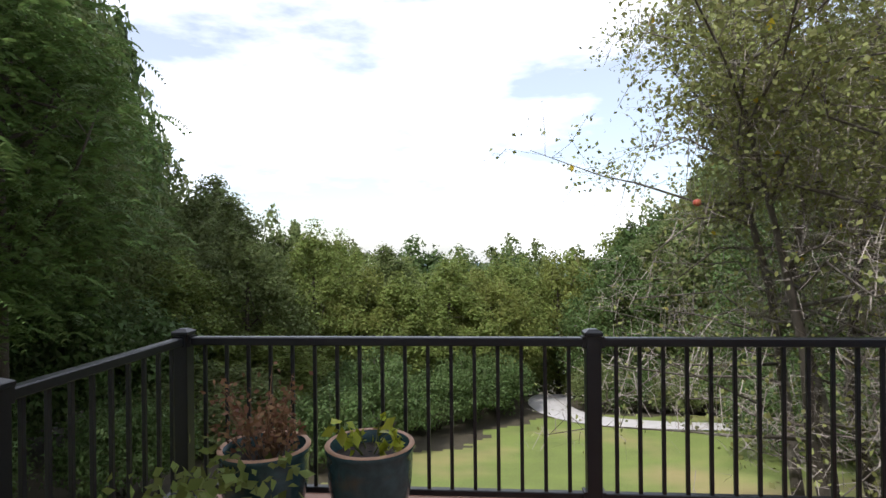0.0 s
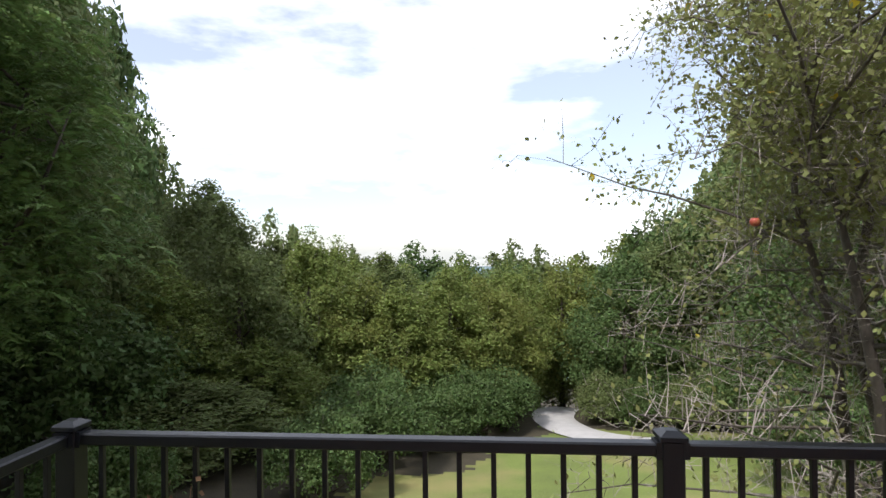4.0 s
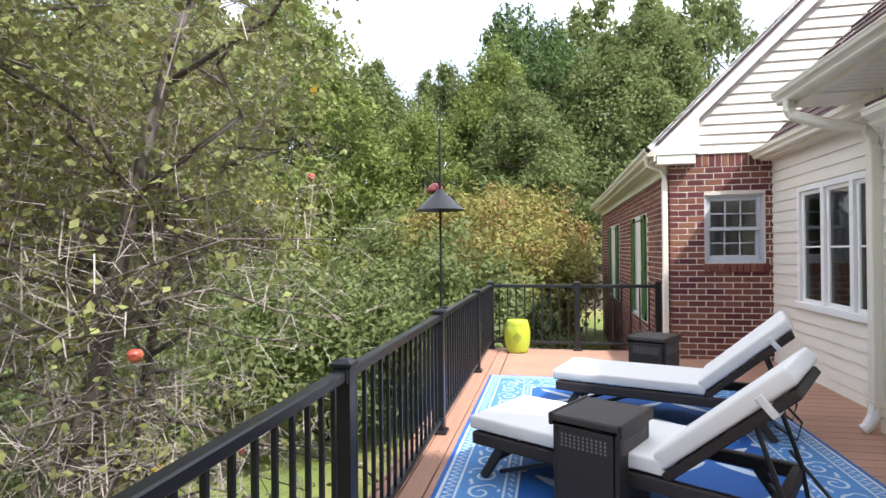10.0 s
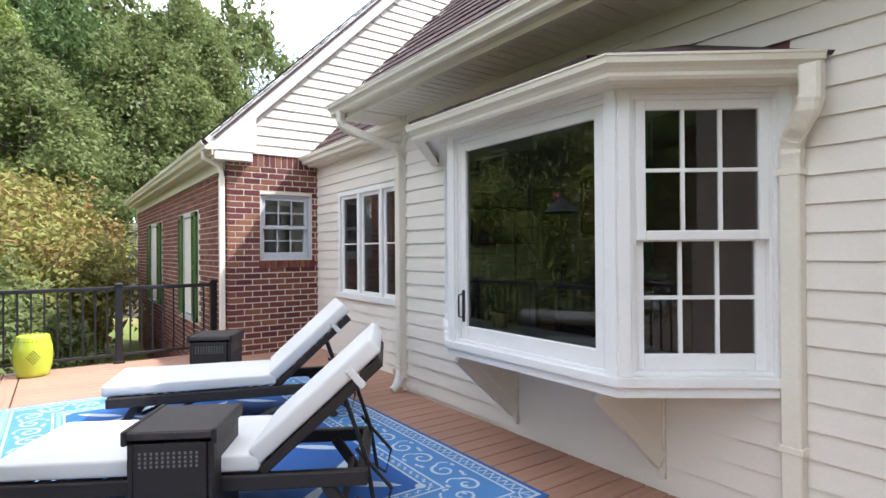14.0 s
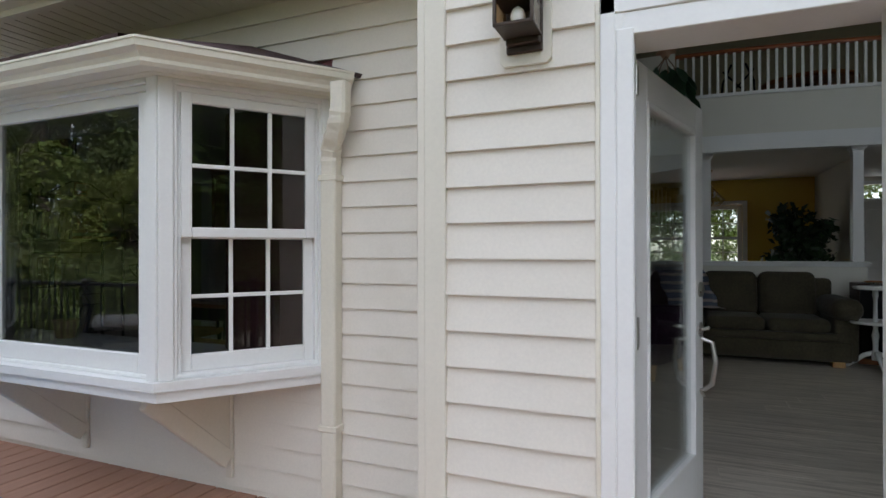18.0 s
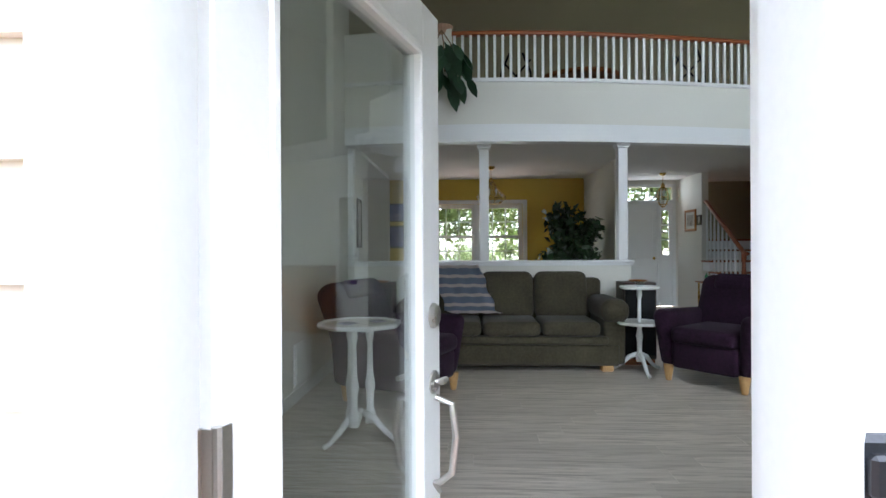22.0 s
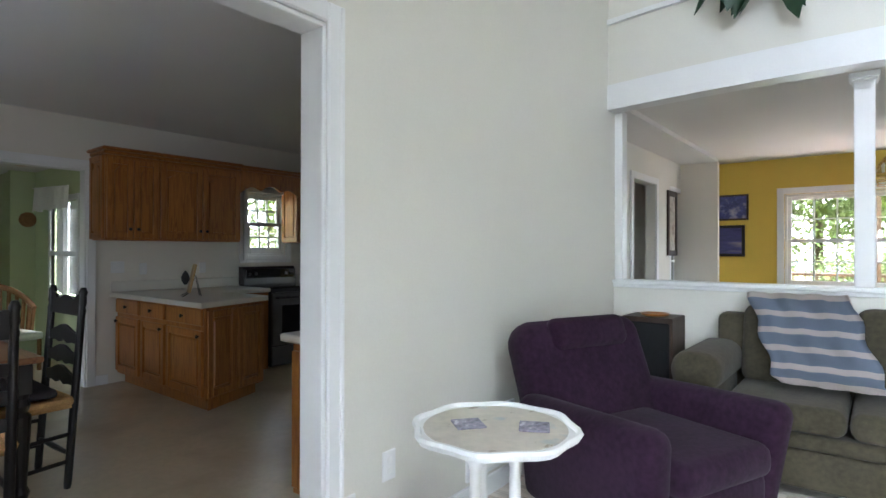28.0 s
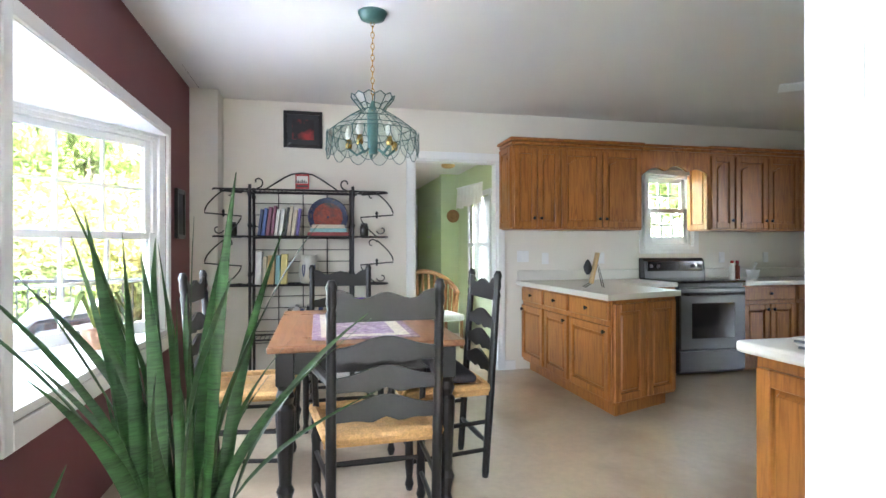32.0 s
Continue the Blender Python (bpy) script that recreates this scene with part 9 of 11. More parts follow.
def baluster_post(x, y, z, h, r=0.02, mat=None):
    bm = B()
    lathe(bm, [(r, 0), (r, h * 0.2), (r * 0.6, h * 0.25), (r * 1.05, h * 0.5), (r * 0.7, h * 0.9), (r * 0.7, h)], 8, (x, y, z))
    return bm


sr = tagged(new("stair_railing"), "stair railing with white balusters and stained handrail", "railing", kind="structure")
for k in range(9):
    y = SY - 0.2 - 0.145 * k
    step = int((SY - y) / RUN) + 1
    zb = F + RISE * step
    zr = F + 0.93 + RISE * ((SY - y) / RUN + 0.6)
    part("baluster", baluster_post(SX1 - 0.04, y, zb, zr - zb), M["trim"], sr)
bm = B()
tube(bm, [(SX1 - 0.04, SY + 0.0, F + 1.06), (SX1 - 0.04, SY - 0.1, F + 1.09), (SX1 - 0.04, SY - 1.4, F + 0.95 + RISE * (1.4 / RUN + 0.6)), (SX1 - 0.04, SY - 1.43, F + 0.95 + RISE * (1.4 / RUN + 0.6))], 0.032, 10)
lathe(bm, [(0.05, 0.0), (0.05, 0.03)], 14, (SX1 - 0.04, SY - 0.02, F + 1.05))
part("handrail", bm, M["cherry_red"], sr, "cherry-stained handrail")
bm = B()
lathe(bm, [(0.045, 0.0), (0.045, 0.2), (0.025, 0.26), (0.034, 0.5), (0.024, 0.75), (0.036, 0.8), (0.036, 0.88)], 14, (SX1 - 0.04, SY - 0.08, F + RISE))
part("newel_post", bm, M["cherry_red"], sr, "turned cherry newel post")
bm = B()
bar(bm, (SX0 - 0.02, -8.62, F + RISE * 7 + 0.95), (SX0 - 0.02, -6.5, F + RISE * 7 + 0.95 + 2.12 * RISE / RUN), 0.06, 0.07, 0.01)
box(bm, SX0 - 0.09, SX0 + 0.03, -8.7, -8.55, F + RISE * 7 + 1.0, F + RISE * 7 + 1.12, 0.01)
part("upper_handrail", bm, M["dark_walnut"], sr, "dark-stained upper handrail")
bm = B()
box(bm, SX0 - 0.075, SX0 + 0.015, -8.67, -8.58, F + RISE * 6.7, F + RISE * 7 + 1.1, 0.008)
part("upper_newel", bm, M["dark_walnut"], sr, "dark square newel post")
bm = B()
box(bm, SX0 - 0.9, SX0 + 0.03, -8.76, -8.7, CZ + 0.05, CZ + 0.21, 0.006)
part("opening_fascia", bm, M["dark_walnut"], sr, "dark board along the stair opening")
for k in range(13):
    y = -8.5 + 0.145 * k
    zb = F + RISE * (8 + int((y + 8.56) / RUN))
    zr = F + RISE * 7 + 0.93 + (y + 8.62) * RISE / RUN
    part("baluster", baluster_post(SX0 - 0.03, y, zb, zr - zb, 0.017), M["trim"], sr)
# plant stand with a bottle in the hall
ps = thing("brass_stand", "slender brass plant stand in the hall", "stand", at=Matrix.Translation((-2.45, -7.6, F)))
bm = B()
for k in range(4):
    a = math.pi / 4 + k * math.pi / 2
    lathe(bm, [(0.012, 0), (0.02, 0.1), (0.012, 0.2), (0.02, 0.35), (0.012, 0.5), (0.018, 0.62)], 8, (0.12 * math.cos(a), 0.12 * math.sin(a), 0))
part("spindles", bm, M["brass"], ps)
bm = B()
for z in (0.05, 0.6):
    box(bm, -0.13, 0.13, -0.13, 0.13, z, z + 0.018, 0.004)
part("shelf", bm, M["oak"], ps)
bt = thing("soap_bottle", "small green soap bottle on the brass stand", "bottle", at=Matrix.Translation((-2.45, -7.6, F + 0.618)))
bm = B()
lathe(bm, [(0.025, 0), (0.028, 0.08), (0.02, 0.1), (0.008, 0.11), (0.008, 0.14)], 12)
part("bottle", bm, M["green_glass"], bt, smooth=True)

# dining room: window, pictures, ficus
double_hung("window_dining", "white double sash window in the yellow wall", (YW1 - YW0) / 2, YWZ1 - YWZ0, Matrix.Translation(((YW0 * 3 + YW1) / 4, YWY - T, YWZ0)) @ Matrix.Rotation(math.pi, 4, "Z"), 3, 2, trim=0.0)
double_hung("window_dining", "white double sash window in the yellow wall", (YW1 - YW0) / 2, YWZ1 - YWZ0, Matrix.Translation(((YW0 + YW1 * 3) / 4, YWY - T, YWZ0)) @ Matrix.Rotation(math.pi, 4, "Z"), 3, 2, trim=0.0)
bm = B()
for a in ((YW0 - 0.08, YW0 + 0.002, YWZ0 - 0.08, YWZ1 + 0.08), (YW1 - 0.002, YW1 + 0.08, YWZ0 - 0.08, YWZ1 + 0.08), (YW0, YW1, YWZ1, YWZ1 + 0.08), (YW0, YW1, YWZ0 - 0.08, YWZ0), ((YW0 + YW1) / 2 - 0.03, (YW0 + YW1) / 2 + 0.03, YWZ0, YWZ1)):
    box(bm, a[0], a[1], YWY, YWY + 0.02, a[2], a[3], 0.004)
structure("trim_dining_window", bm, M["trim"], "white casing of the dining room window", "trim")
picture("framed_picture", "dark-framed abstract blue and violet painting", Matrix.Translation((2.76, YWY + 0.002, 2.0)), 0.46, 0.36, 0.025, M["dark_walnut"], M["art_blue"])
picture("framed_picture", "dark-framed blue painting with a pale horizon", Matrix.Translation((2.76, YWY + 0.002, 1.53)), 0.37, 0.44, 0.04, M["black_wood"], M["art_sea"])
side_rot = Matrix.Rotation(radians(90), 4, "Z")
picture("framed_picture", "carved dark-framed picture on the dining room side wall", Matrix.Translation((DLX - 0.002, -8.15, 1.75)) @ side_rot, 0.4, 0.85, 0.07, M["dark_walnut"], M["art_flower"])
bm = B()
for a in ((-7.58, -7.5, F, 2.28), (-6.7, -6.62, F, 2.28), (-7.5, -6.7, 2.2, 2.28)):
    box(bm, DLX - 0.02, DLX, a[0], a[1], a[2], a[3], 0.004)
structure("trim_dining_doorway", bm, M["trim"], "white casing of the kitchen doorway", "trim")
double_hung("window_dining_side", "white sash window in the dining room side wall", 0.8, 1.3, Matrix.Translation((DLX + 0.157, -8.55, F + 0.75)) @ Matrix.Rotation(radians(-90), 4, "Z"), 2, 2, trim=0.06, inner=True)
fic = thing("ficus", "potted ficus tree with dense dark leaves", "plant", at=Matrix.Translation((-0.32, -7.6, F)))
rng = np.random.default_rng(9)
bm = B()
for k in range(3):
    tube(bm, [(0.02 * k, 0, 0.2), (0.05 * math.cos(k), 0.05 * math.sin(k), 0.7), (0.15 * math.cos(2 * k), 0.15 * math.sin(2 * k), 1.25)], [0.02, 0.017, 0.01], 6)
part("trunk", bm, M["bark"], fic, smooth=True)
spots, nor, mids = crown_spots(rng, 1500, 26, (0, 0, 1.22), (0.42, 0.42, 0.5), 0.17, -0.8)
piece("foliage", leaf_mesh("foliage", spots, 0.1, M["ficus_leaf"], rng, -0.2, 1.3, normals=nor), fic, Matrix())
bm = B()
lathe(bm, [(0.14, 0), (0.18, 0.25), (0.2, 0.3), (0.19, 0.3), (0.17, 0.26)], 24)
part("pot", bm, M["terracotta"], fic, smooth=True)
dtb = thing("dining_table", "dark dining table behind the half wall", "table", at=Matrix.Translation((1.2, -7.0, F)))
bm = B()
box(bm, -0.7, 0.7, -0.45, 0.45, 0.72, 0.76, 0.008)
part("tabletop", bm, M["dark_walnut"], dtb)
for x in (-0.62, 0.62):
    for y in (-0.38, 0.38):
        bm = B()
        box(bm, x - 0.03, x + 0.03, y - 0.03, y + 0.03, 0, 0.72, 0.005)
        part("leg", bm, M["dark_walnut"], dtb)
# front porch seen through the dining window
pr = tagged(new("porch"), "wooden porch floor with white posts", "porch", kind="structure")
bm = B()
box(bm, -4, 7, -12.2, -9.5, F - 0.2, F - 0.1, 0.004)
part("porch_floor", bm, M["deck"], pr)
for x in (-1.2, 1.15, 3.4):
    bm = B()
    box(bm, x - 0.07, x + 0.07, -12.1, -11.96, F - 0.1, 2.6, 0.004)
    part("porch_post", bm, M["bark"], pr)
bm = B()
tube(bm, [(-4, -12.03, F + 0.85), (7, -12.03, F + 0.85)], 0.03, 8)
for k in range(60):
    x = -4 + k * 0.18
    quick_box(bm, x - 0.012, x + 0.012, -12.04, -12.02, F - 0.1, F + 0.84)
part("porch_rail", bm, M["bark"], pr)

# ---------- kitchen ----------


def door_front(parent, w, h, at, name="door", arch=False, knob=None, mat=None):
    """A raised-panel cabinet front, w by h, in the plane y = 0, facing +y, bottom left at the origin."""
    mat = mat or M["oak"]
    bm = B()
    fw = min(0.055, w * 0.22)
    for a in ((0, fw, 0, h), (w - fw, w, 0, h), (fw, w - fw, 0, fw), (fw, w - fw, h - fw, h)):
        box(bm, a[0], a[1], 0, 0.024, a[2], a[3], 0.004)
    d = part(name, bm, mat, parent, at=at)
    bm = B()
    if arch and w > 0.2:
        n = 10
        top = [(fw + 0.016 + (w - 2 * fw - 0.032) * k / n, h - fw - 0.024 - 0.05 * (1 - math.sin(math.pi * k / n))) for k in range(n + 1)]
        prism(bm, [(fw + 0.016, fw + 0.016), (w - fw - 0.016, fw + 0.016)] + list(reversed(top)), -0.02, 0.0, Matrix(((1, 0, 0, 0), (0, 0, -1, 0), (0, 1, 0, 0), (0, 0, 0, 1))))
        quick_box(bm, fw, w - fw, 0.0, 0.003, fw, h - fw)
    else:
        box(bm, fw + 0.008, w - fw - 0.008, -0.014, 0.019, fw + 0.008, h - fw - 0.008, 0.0155)
        quick_box(bm, fw, w - fw, 0.0, 0.004, fw, h - fw)
    part("raised_panel", bm, mat, d)
    if knob:
        bm = B()
        lathe(bm, [(0.006, 0), (0.006, 0.012), (0.014, 0.018), (0.015, 0.026), (0.008, 0.03)], 12, m=Matrix.Translation((knob[0], 0.02, knob[1])) @ Matrix.Rotation(radians(-90), 4, "X"))
        part("knob", bm, M["black_metal"], d, "black round knob", smooth=True)
    return d


def drawer_front(parent, w, h, at):
    bm = B()
    box(bm, 0, w, 0, 0.024, 0, h, 0.009)
    d = part("drawer", bm, M["oak"], parent, at=at)
    bm = B()
    lathe(bm, [(0.006, 0), (0.006, 0.012), (0.014, 0.018), (0.015, 0.026), (0.008, 0.03)], 12, m=Matrix.Translation((w / 2, 0.02, h / 2)) @ Matrix.Rotation(radians(-90), 4, "X"))
    part("knob", bm, M["black_metal"], d, "black round knob", smooth=True)


# peninsula: fronts look to +y, end panel to -x
PX0, PX2, PY1, PY0 = 5.09, 5.33, -2.69, -3.36
ENDA = math.atan2(PX2 - PX0, PY1 - PY0)
pw = [(PX0, PX0 + 0.62, "wide"), (PX0 + 0.62, PX0 + 1.1, "left"), (PX0 + 1.1, KX - 0.03, "right")]
for k, (a, b, kind) in enumerate(pw):
    cab = thing("base_cabinet", "honey oak base cabinet with drawer and raised-panel door", "cabinet", "base cabinets of the peninsula", at=Matrix.Translation((0, 0, F)))
    bm = B()
    if k == 0:
        prism(bm, [(a, PY1 - 0.02), (PX2, PY0), (b - 0.001, PY0), (b - 0.001, PY1 - 0.02)], 0.1, 0.81)
        prism(bm, [(a + 0.09, PY1 - 0.09), (PX2 + 0.07, PY0 + 0.03), (b, PY0 + 0.03), (b, PY1 - 0.09)], 0, 0.1)
    else:
        box(bm, a + 0.001, b - 0.001, PY0, PY1 - 0.02, 0.1, 0.81, 0.002)
        quick_box(bm, a, b, PY0 + 0.03, PY1 - 0.09, 0, 0.1)
    part("body", bm, M["oak"], cab)
    w = b - a - 0.04
    drawer_front(cab, w, 0.13, Matrix.Translation((a + 0.02, PY1 - 0.02, 0.665)))
    door_front(cab, w, 0.5, Matrix.Translation((a + 0.02, PY1 - 0.02, 0.13)), "door", knob=(0.04 if kind != "right" else w - 0.04, 0.46))
    if k == 0:
        L = math.hypot(PX2 - PX0, PY1 - 0.02 - PY0)
        for j in range(2):
            door_front(cab, L / 2 - 0.03, 0.66, Matrix.Translation((PX2, PY0, 0.12)) @ Matrix.Rotation(radians(90) + ENDA, 4, "Z") @ Matrix.Translation((0.02 + j * L / 2, 0, 0)), "end_panel")
pt = thing("peninsula_countertop", "cream laminate peninsula countertop", "countertop", at=Matrix.Translation((0, 0, F)))
bm = B()
prism(bm, [(PX0 - 0.05, PY1 + 0.04), (PX2 - 0.045, PY0 - 0.02), (KX - 0.002, PY0 - 0.02), (KX - 0.002, PY1 + 0.04)], 0.81, 0.85)
part("worktop", bm, M["laminate_top"], pt)
bm = B()
box(bm, KX - 0.025, KX - 0.002, PY0 - 0.6, PY1 + 0.03, 0.852, 0.95, 0.006)
part("upstand", bm, M["laminate_top"], pt)
# corner counter up to the stove
SY1, SY0 = -3.96, -4.66
cc = thing("corner_counter", "cream laminate corner counter beside the stove", "countertop", at=Matrix.Translation((0, 0, F)))
bm = B()
box(bm, KX - 0.64, KX - 0.003, SY1 + 0.003, PY0 - 0.024, 0.81, 0.85, 0.006)
part("worktop", bm, M["laminate_top"], cc)
bm = B()
box(bm, KX - 0.6, KX - 0.01, SY1 + 0.005, PY0 - 0.004, 0, 0.81, 0.003)
part("body", bm, M["oak"], cc)
# stove
sv = thing("electric_range", "stainless steel and black electric range", "stove", at=Matrix.Translation((KX - 0.01, (SY0 + SY1) / 2, F)) @ Matrix.Rotation(radians(90), 4, "Z"))
hw = (SY1 - SY0) / 2 - 0.004
bm = B()
box(bm, -hw, hw, 0, 0.62, 0.02, 0.84, 0.006)
part("body", bm, M["black_enamel"], sv)
bm = B()
box(bm, -hw, hw, 0.62, 0.65, 0.24, 0.8, 0.008)
part("oven_door", bm, M["steel"], sv)
bm = B()
box(bm, -hw + 0.12, hw - 0.12, 0.648, 0.655, 0.34, 0.66, 0.004)
part("oven_window", bm, M["black_glass"], sv, "black glass oven window")
bm = B()
tube(bm, [(-hw + 0.05, 0.65, 0.745), (-hw + 0.05, 0.69, 0.745), (hw - 0.05, 0.69, 0.745), (hw - 0.05, 0.65, 0.745)], 0.012, 8)
part("oven_handle", bm, M["steel"], sv)
bm = B()
box(bm, -hw, hw, 0.62, 0.645, 0.04, 0.225, 0.006)
part("warming_drawer", bm, M["steel"], sv)
bm = B()
box(bm, -hw, hw, 0.01, 0.66, 0.84, 0.862, 0.006)
part("cooktop", bm, M["black_glass"], sv, "black ceramic cooktop")
bm = B()
prism(bm, [(0.005, 0.862), (0.11, 0.862), (0.09, 1.03), (0.06, 1.06), (0.005, 1.06)], -hw, hw, Matrix(((0, 0, 1, 0), (1, 0, 0, 0), (0, 1, 0, 0), (0, 0, 0, 1))))
part("backguard", bm, M["steel"], sv)
bm = B()
box(bm, -hw + 0.03, hw - 0.03, 0.085, 0.106, 0.93, 1.03, 0.003)
part("control_panel", bm, M["black_glass"], sv)
for x in (-0.28, -0.2, 0.2, 0.28):
    bm = B()
    lathe(bm, [(0.018, 0), (0.018, 0.015), (0.012, 0.02)], 12, m=Matrix.Translation((x, 0.105, 0.98)) @ Matrix.Rotation(radians(-90), 4, "X"))
    part("control_knob", bm, M["steel"], sv)
# base run to the right of the stove
for k in range(3):
    a, b = SY0 - 0.62 * (k + 1), SY0 - 0.62 * k - 0.004
    cab = thing("base_cabinet", "honey oak base cabinet beside the stove", "cabinet", "base cabinets beside the stove", at=Matrix.Translation((KX - 0.01, b, F)) @ Matrix.Rotation(radians(90), 4, "Z") @ Matrix.Translation((-(b - a), 0, 0)))
    w = b - a
    bm = B()
    box(bm, 0.001, w - 0.001, 0, 0.58, 0.1, 0.81, 0.002)
    quick_box(bm, 0, w, 0, 0.52, 0, 0.1)
    part("body", bm, M["oak"], cab)
    drawer_front(cab, w - 0.03, 0.13, Matrix.Translation((0.015, 0.58, 0.665)))
    for j in range(2):
        ww = (w - 0.04) / 2
        door_front(cab, ww, 0.5, Matrix.Translation((0.015 + j * (ww + 0.01), 0.58, 0.13)), "door", knob=(ww - 0.03 if j == 0 else 0.03, 0.45))
ct = thing("long_countertop", "cream laminate countertop beside the stove", "countertop", at=Matrix.Translation((0, 0, F)))
bm = B()
box(bm, KX - 0.65, KX - 0.003, SY0 - 1.9, SY0 - 0.003, 0.81, 0.85, 0.006)
part("worktop", bm, M["laminate_top"], ct)
bm = B()
box(bm, KX - 0.025, KX - 0.003, SY0 - 1.9, SY0 - 0.003, 0.852, 0.95, 0.006)
part("upstand", bm, M["laminate_top"], ct)
# upper cabinets
UZ0, UZ1 = 1.47, 2.23


def upper(y1, widths, label):
    y = y1
    for w in widths:
        cab = thing("wall_cabinet", label, "cabinet", "wall cabinets", at=Matrix.Translation((KX - 0.002, y, 0)) @ Matrix.Rotation(radians(90), 4, "Z") @ Matrix.Translation((-w, 0, 0)))
        bm = B()
        box(bm, 0.0005, w - 0.0005, 0, 0.31, UZ0, UZ1, 0.002)
        part("body", bm, M["oak"], cab)
        n = 1 if w < 0.45 else 2
        ww = (w - 0.02 - 0.008 * (n - 1)) / n
        for j in range(n):
            door_front(cab, ww, UZ1 - UZ0 - 0.05, Matrix.Translation((0.01 + j * (ww + 0.008), 0.31, UZ0 + 0.02)), "door", True, (ww - 0.03 if j == 0 and n == 2 else 0.03, 0.08))
        bm = B()
        box(bm, -0.002, w + (0.02 if abs(y - y1) < 1e-6 else 0.002), 0, 0.35, UZ1, UZ1 + 0.03, 0.008)
        box(bm, -0.002, w + (0.045 if abs(y - y1) < 1e-6 else 0.002), 0, 0.385, UZ1 + 0.03, UZ1 + 0.06, 0.01)
        part("crown_moulding", bm, M["oak"], cab)
        if abs(y - y1) < 1e-6:
            door_front(cab, 0.3, UZ1 - UZ0 - 0.02, Matrix.Translation((w, 0.305, UZ0 + 0.01)) @ Matrix.Rotation(radians(-90), 4, "Z"), "end_panel", True)
        y -= w


upper(-2.50, [0.46, 0.84], "stained oak wall cabinet with arched doors")
upper(-4.55, [0.28, 0.78, 0.78], "stained oak wall cabinet with arched doors")
vl = thing("window_valance", "scalloped oak valance over the kitchen window", "valance", at=Matrix.Translation((KX - 0.30, -3.80, 0)) @ Matrix.Rotation(radians(90), 4, "Z"))
bm = B()
wv = 0.75
lower = []
for k in range(33):
    u = k / 32
    lower.append((-wv * u, UZ1 - 0.24 + 0.05 * abs(math.sin(u * math.pi * 3)) - 0.05 * (1 if 0 else 0) + 0.05 * math.sin(math.pi * u)))
prism(bm, lower + [(-wv, UZ1), (0, UZ1)], 0.0, 0.02, Matrix(((1, 0, 0, 0), (0, 0, 1, 0), (0, 1, 0, 0), (0, 0, 0, 1))))
part("board", bm, M["oak"], vl)
bm = B()
box(bm, -wv, 0, -0.3, 0.045, UZ1, UZ1 + 0.03, 0.006)
box(bm, -wv, 0, -0.3, 0.065, UZ1 + 0.03, UZ1 + 0.055, 0.008)
part("crown_moulding", bm, M["oak"], vl)
double_hung("window_kitchen", "white sash window over the stove", KW[1] - KW[0], KW[3] - KW[2], Matrix.Translation((KX + 0.11, (KW[0] + KW[1]) / 2, KW[2])) @ Matrix.Rotation(radians(-90), 4, "Z"), 3, 2, trim=0.045, inner=True, mat=M["trim"])
bm = B()
for a in ((KW[0] - 0.08, KW[0], KW[2] - 0.08, KW[3] + 0.08), (KW[1], KW[1] + 0.08, KW[2] - 0.08, KW[3] + 0.08), (KW[0], KW[1], KW[3], KW[3] + 0.08), (KW[0], KW[1], KW[2] - 0.08, KW[2])):
    box(bm, KX - 0.02, KX, a[0], a[1], a[2], a[3], 0.004)
structure("trim_kitchen_window", bm, M["trim"], "white casing of the kitchen window", "trim")
# near cabinet run behind the opening
nc = thing("island_cabinet", "honey oak cabinet run with a raised end panel", "cabinet", at=Matrix.Translation((0, 0, F)))
bm = B()
box(bm, LX + 0.14, 3.30, -4.4, -2.19, 0.09, 0.81, 0.003)
quick_box(bm, LX + 0.14, 3.24, -4.4, -2.25, 0, 0.09)
part("body", bm, M["oak"], nc)
door_front(nc, 0.44, 0.64, Matrix.Translation((LX + 0.16, -2.19, 0.13)), "end_panel")
it = thing("island_countertop", "cream laminate countertop with rounded corner", "countertop", at=Matrix.Translation((0, 0, F)))
bm = B()
box(bm, LX + 0.125, 3.34, -4.4, -2.14, 0.81, 0.85, 0.012, seg=2)
part("worktop", bm, M["laminate_top"], it)
pp = thing("paper_stack", "stack of papers and a folder on the counter", "papers", at=Matrix.Translation((3.05, -2.42, F + 0.85)) @ Matrix.Rotation(0.2, 4, "Z"))
for k, (s, mm) in enumerate(((0.0, "folder_grey"), (0.012, "paper"), (0.02, "folder_grey"), (0.026, "paper"))):
    bm = B()
    box(bm, -0.16 + s, 0.14 + s, -0.2 + s, 0.2 - s * 0.5, k * 0.008, k * 0.008 + 0.0075, 0.001)
    part("sheet", bm, M[mm], pp)
pn = thing("pen", "white and green pen on the papers", "pen", at=Matrix.Translation((3.04, -2.36, F + 0.886)) @ Matrix.Rotation(1.0, 4, "Z") @ Matrix.Rotation(radians(90), 4, "Y"))
bm = B()
lathe(bm, [(0.002, -0.07), (0.005, -0.055), (0.005, 0.06), (0.004, 0.065)], 10)
part("barrel", bm, M["green_glass"], pn)
# doorway to the green room
bm = B()
for a in ((GY0 - 0.075, GY0, F, GZ + 0.075), (GY1, GY1 + 0.075, F, GZ + 0.075), (GY0, GY1, GZ, GZ + 0.075)):
    box(bm, KX - 0.02, KX, a[0], a[1], a[2], a[3], 0.005)
box(bm, KX - 0.002, KX + 0.122, GY0 - 0.002, GY0 + 0.015, F, GZ, 0.003)
box(bm, KX - 0.002, KX + 0.122, GY1 - 0.015, GY1 + 0.002, F, GZ, 0.003)
box(bm, KX - 0.002, KX + 0.122, GY0, GY1, GZ - 0.015, GZ + 0.002, 0.003)
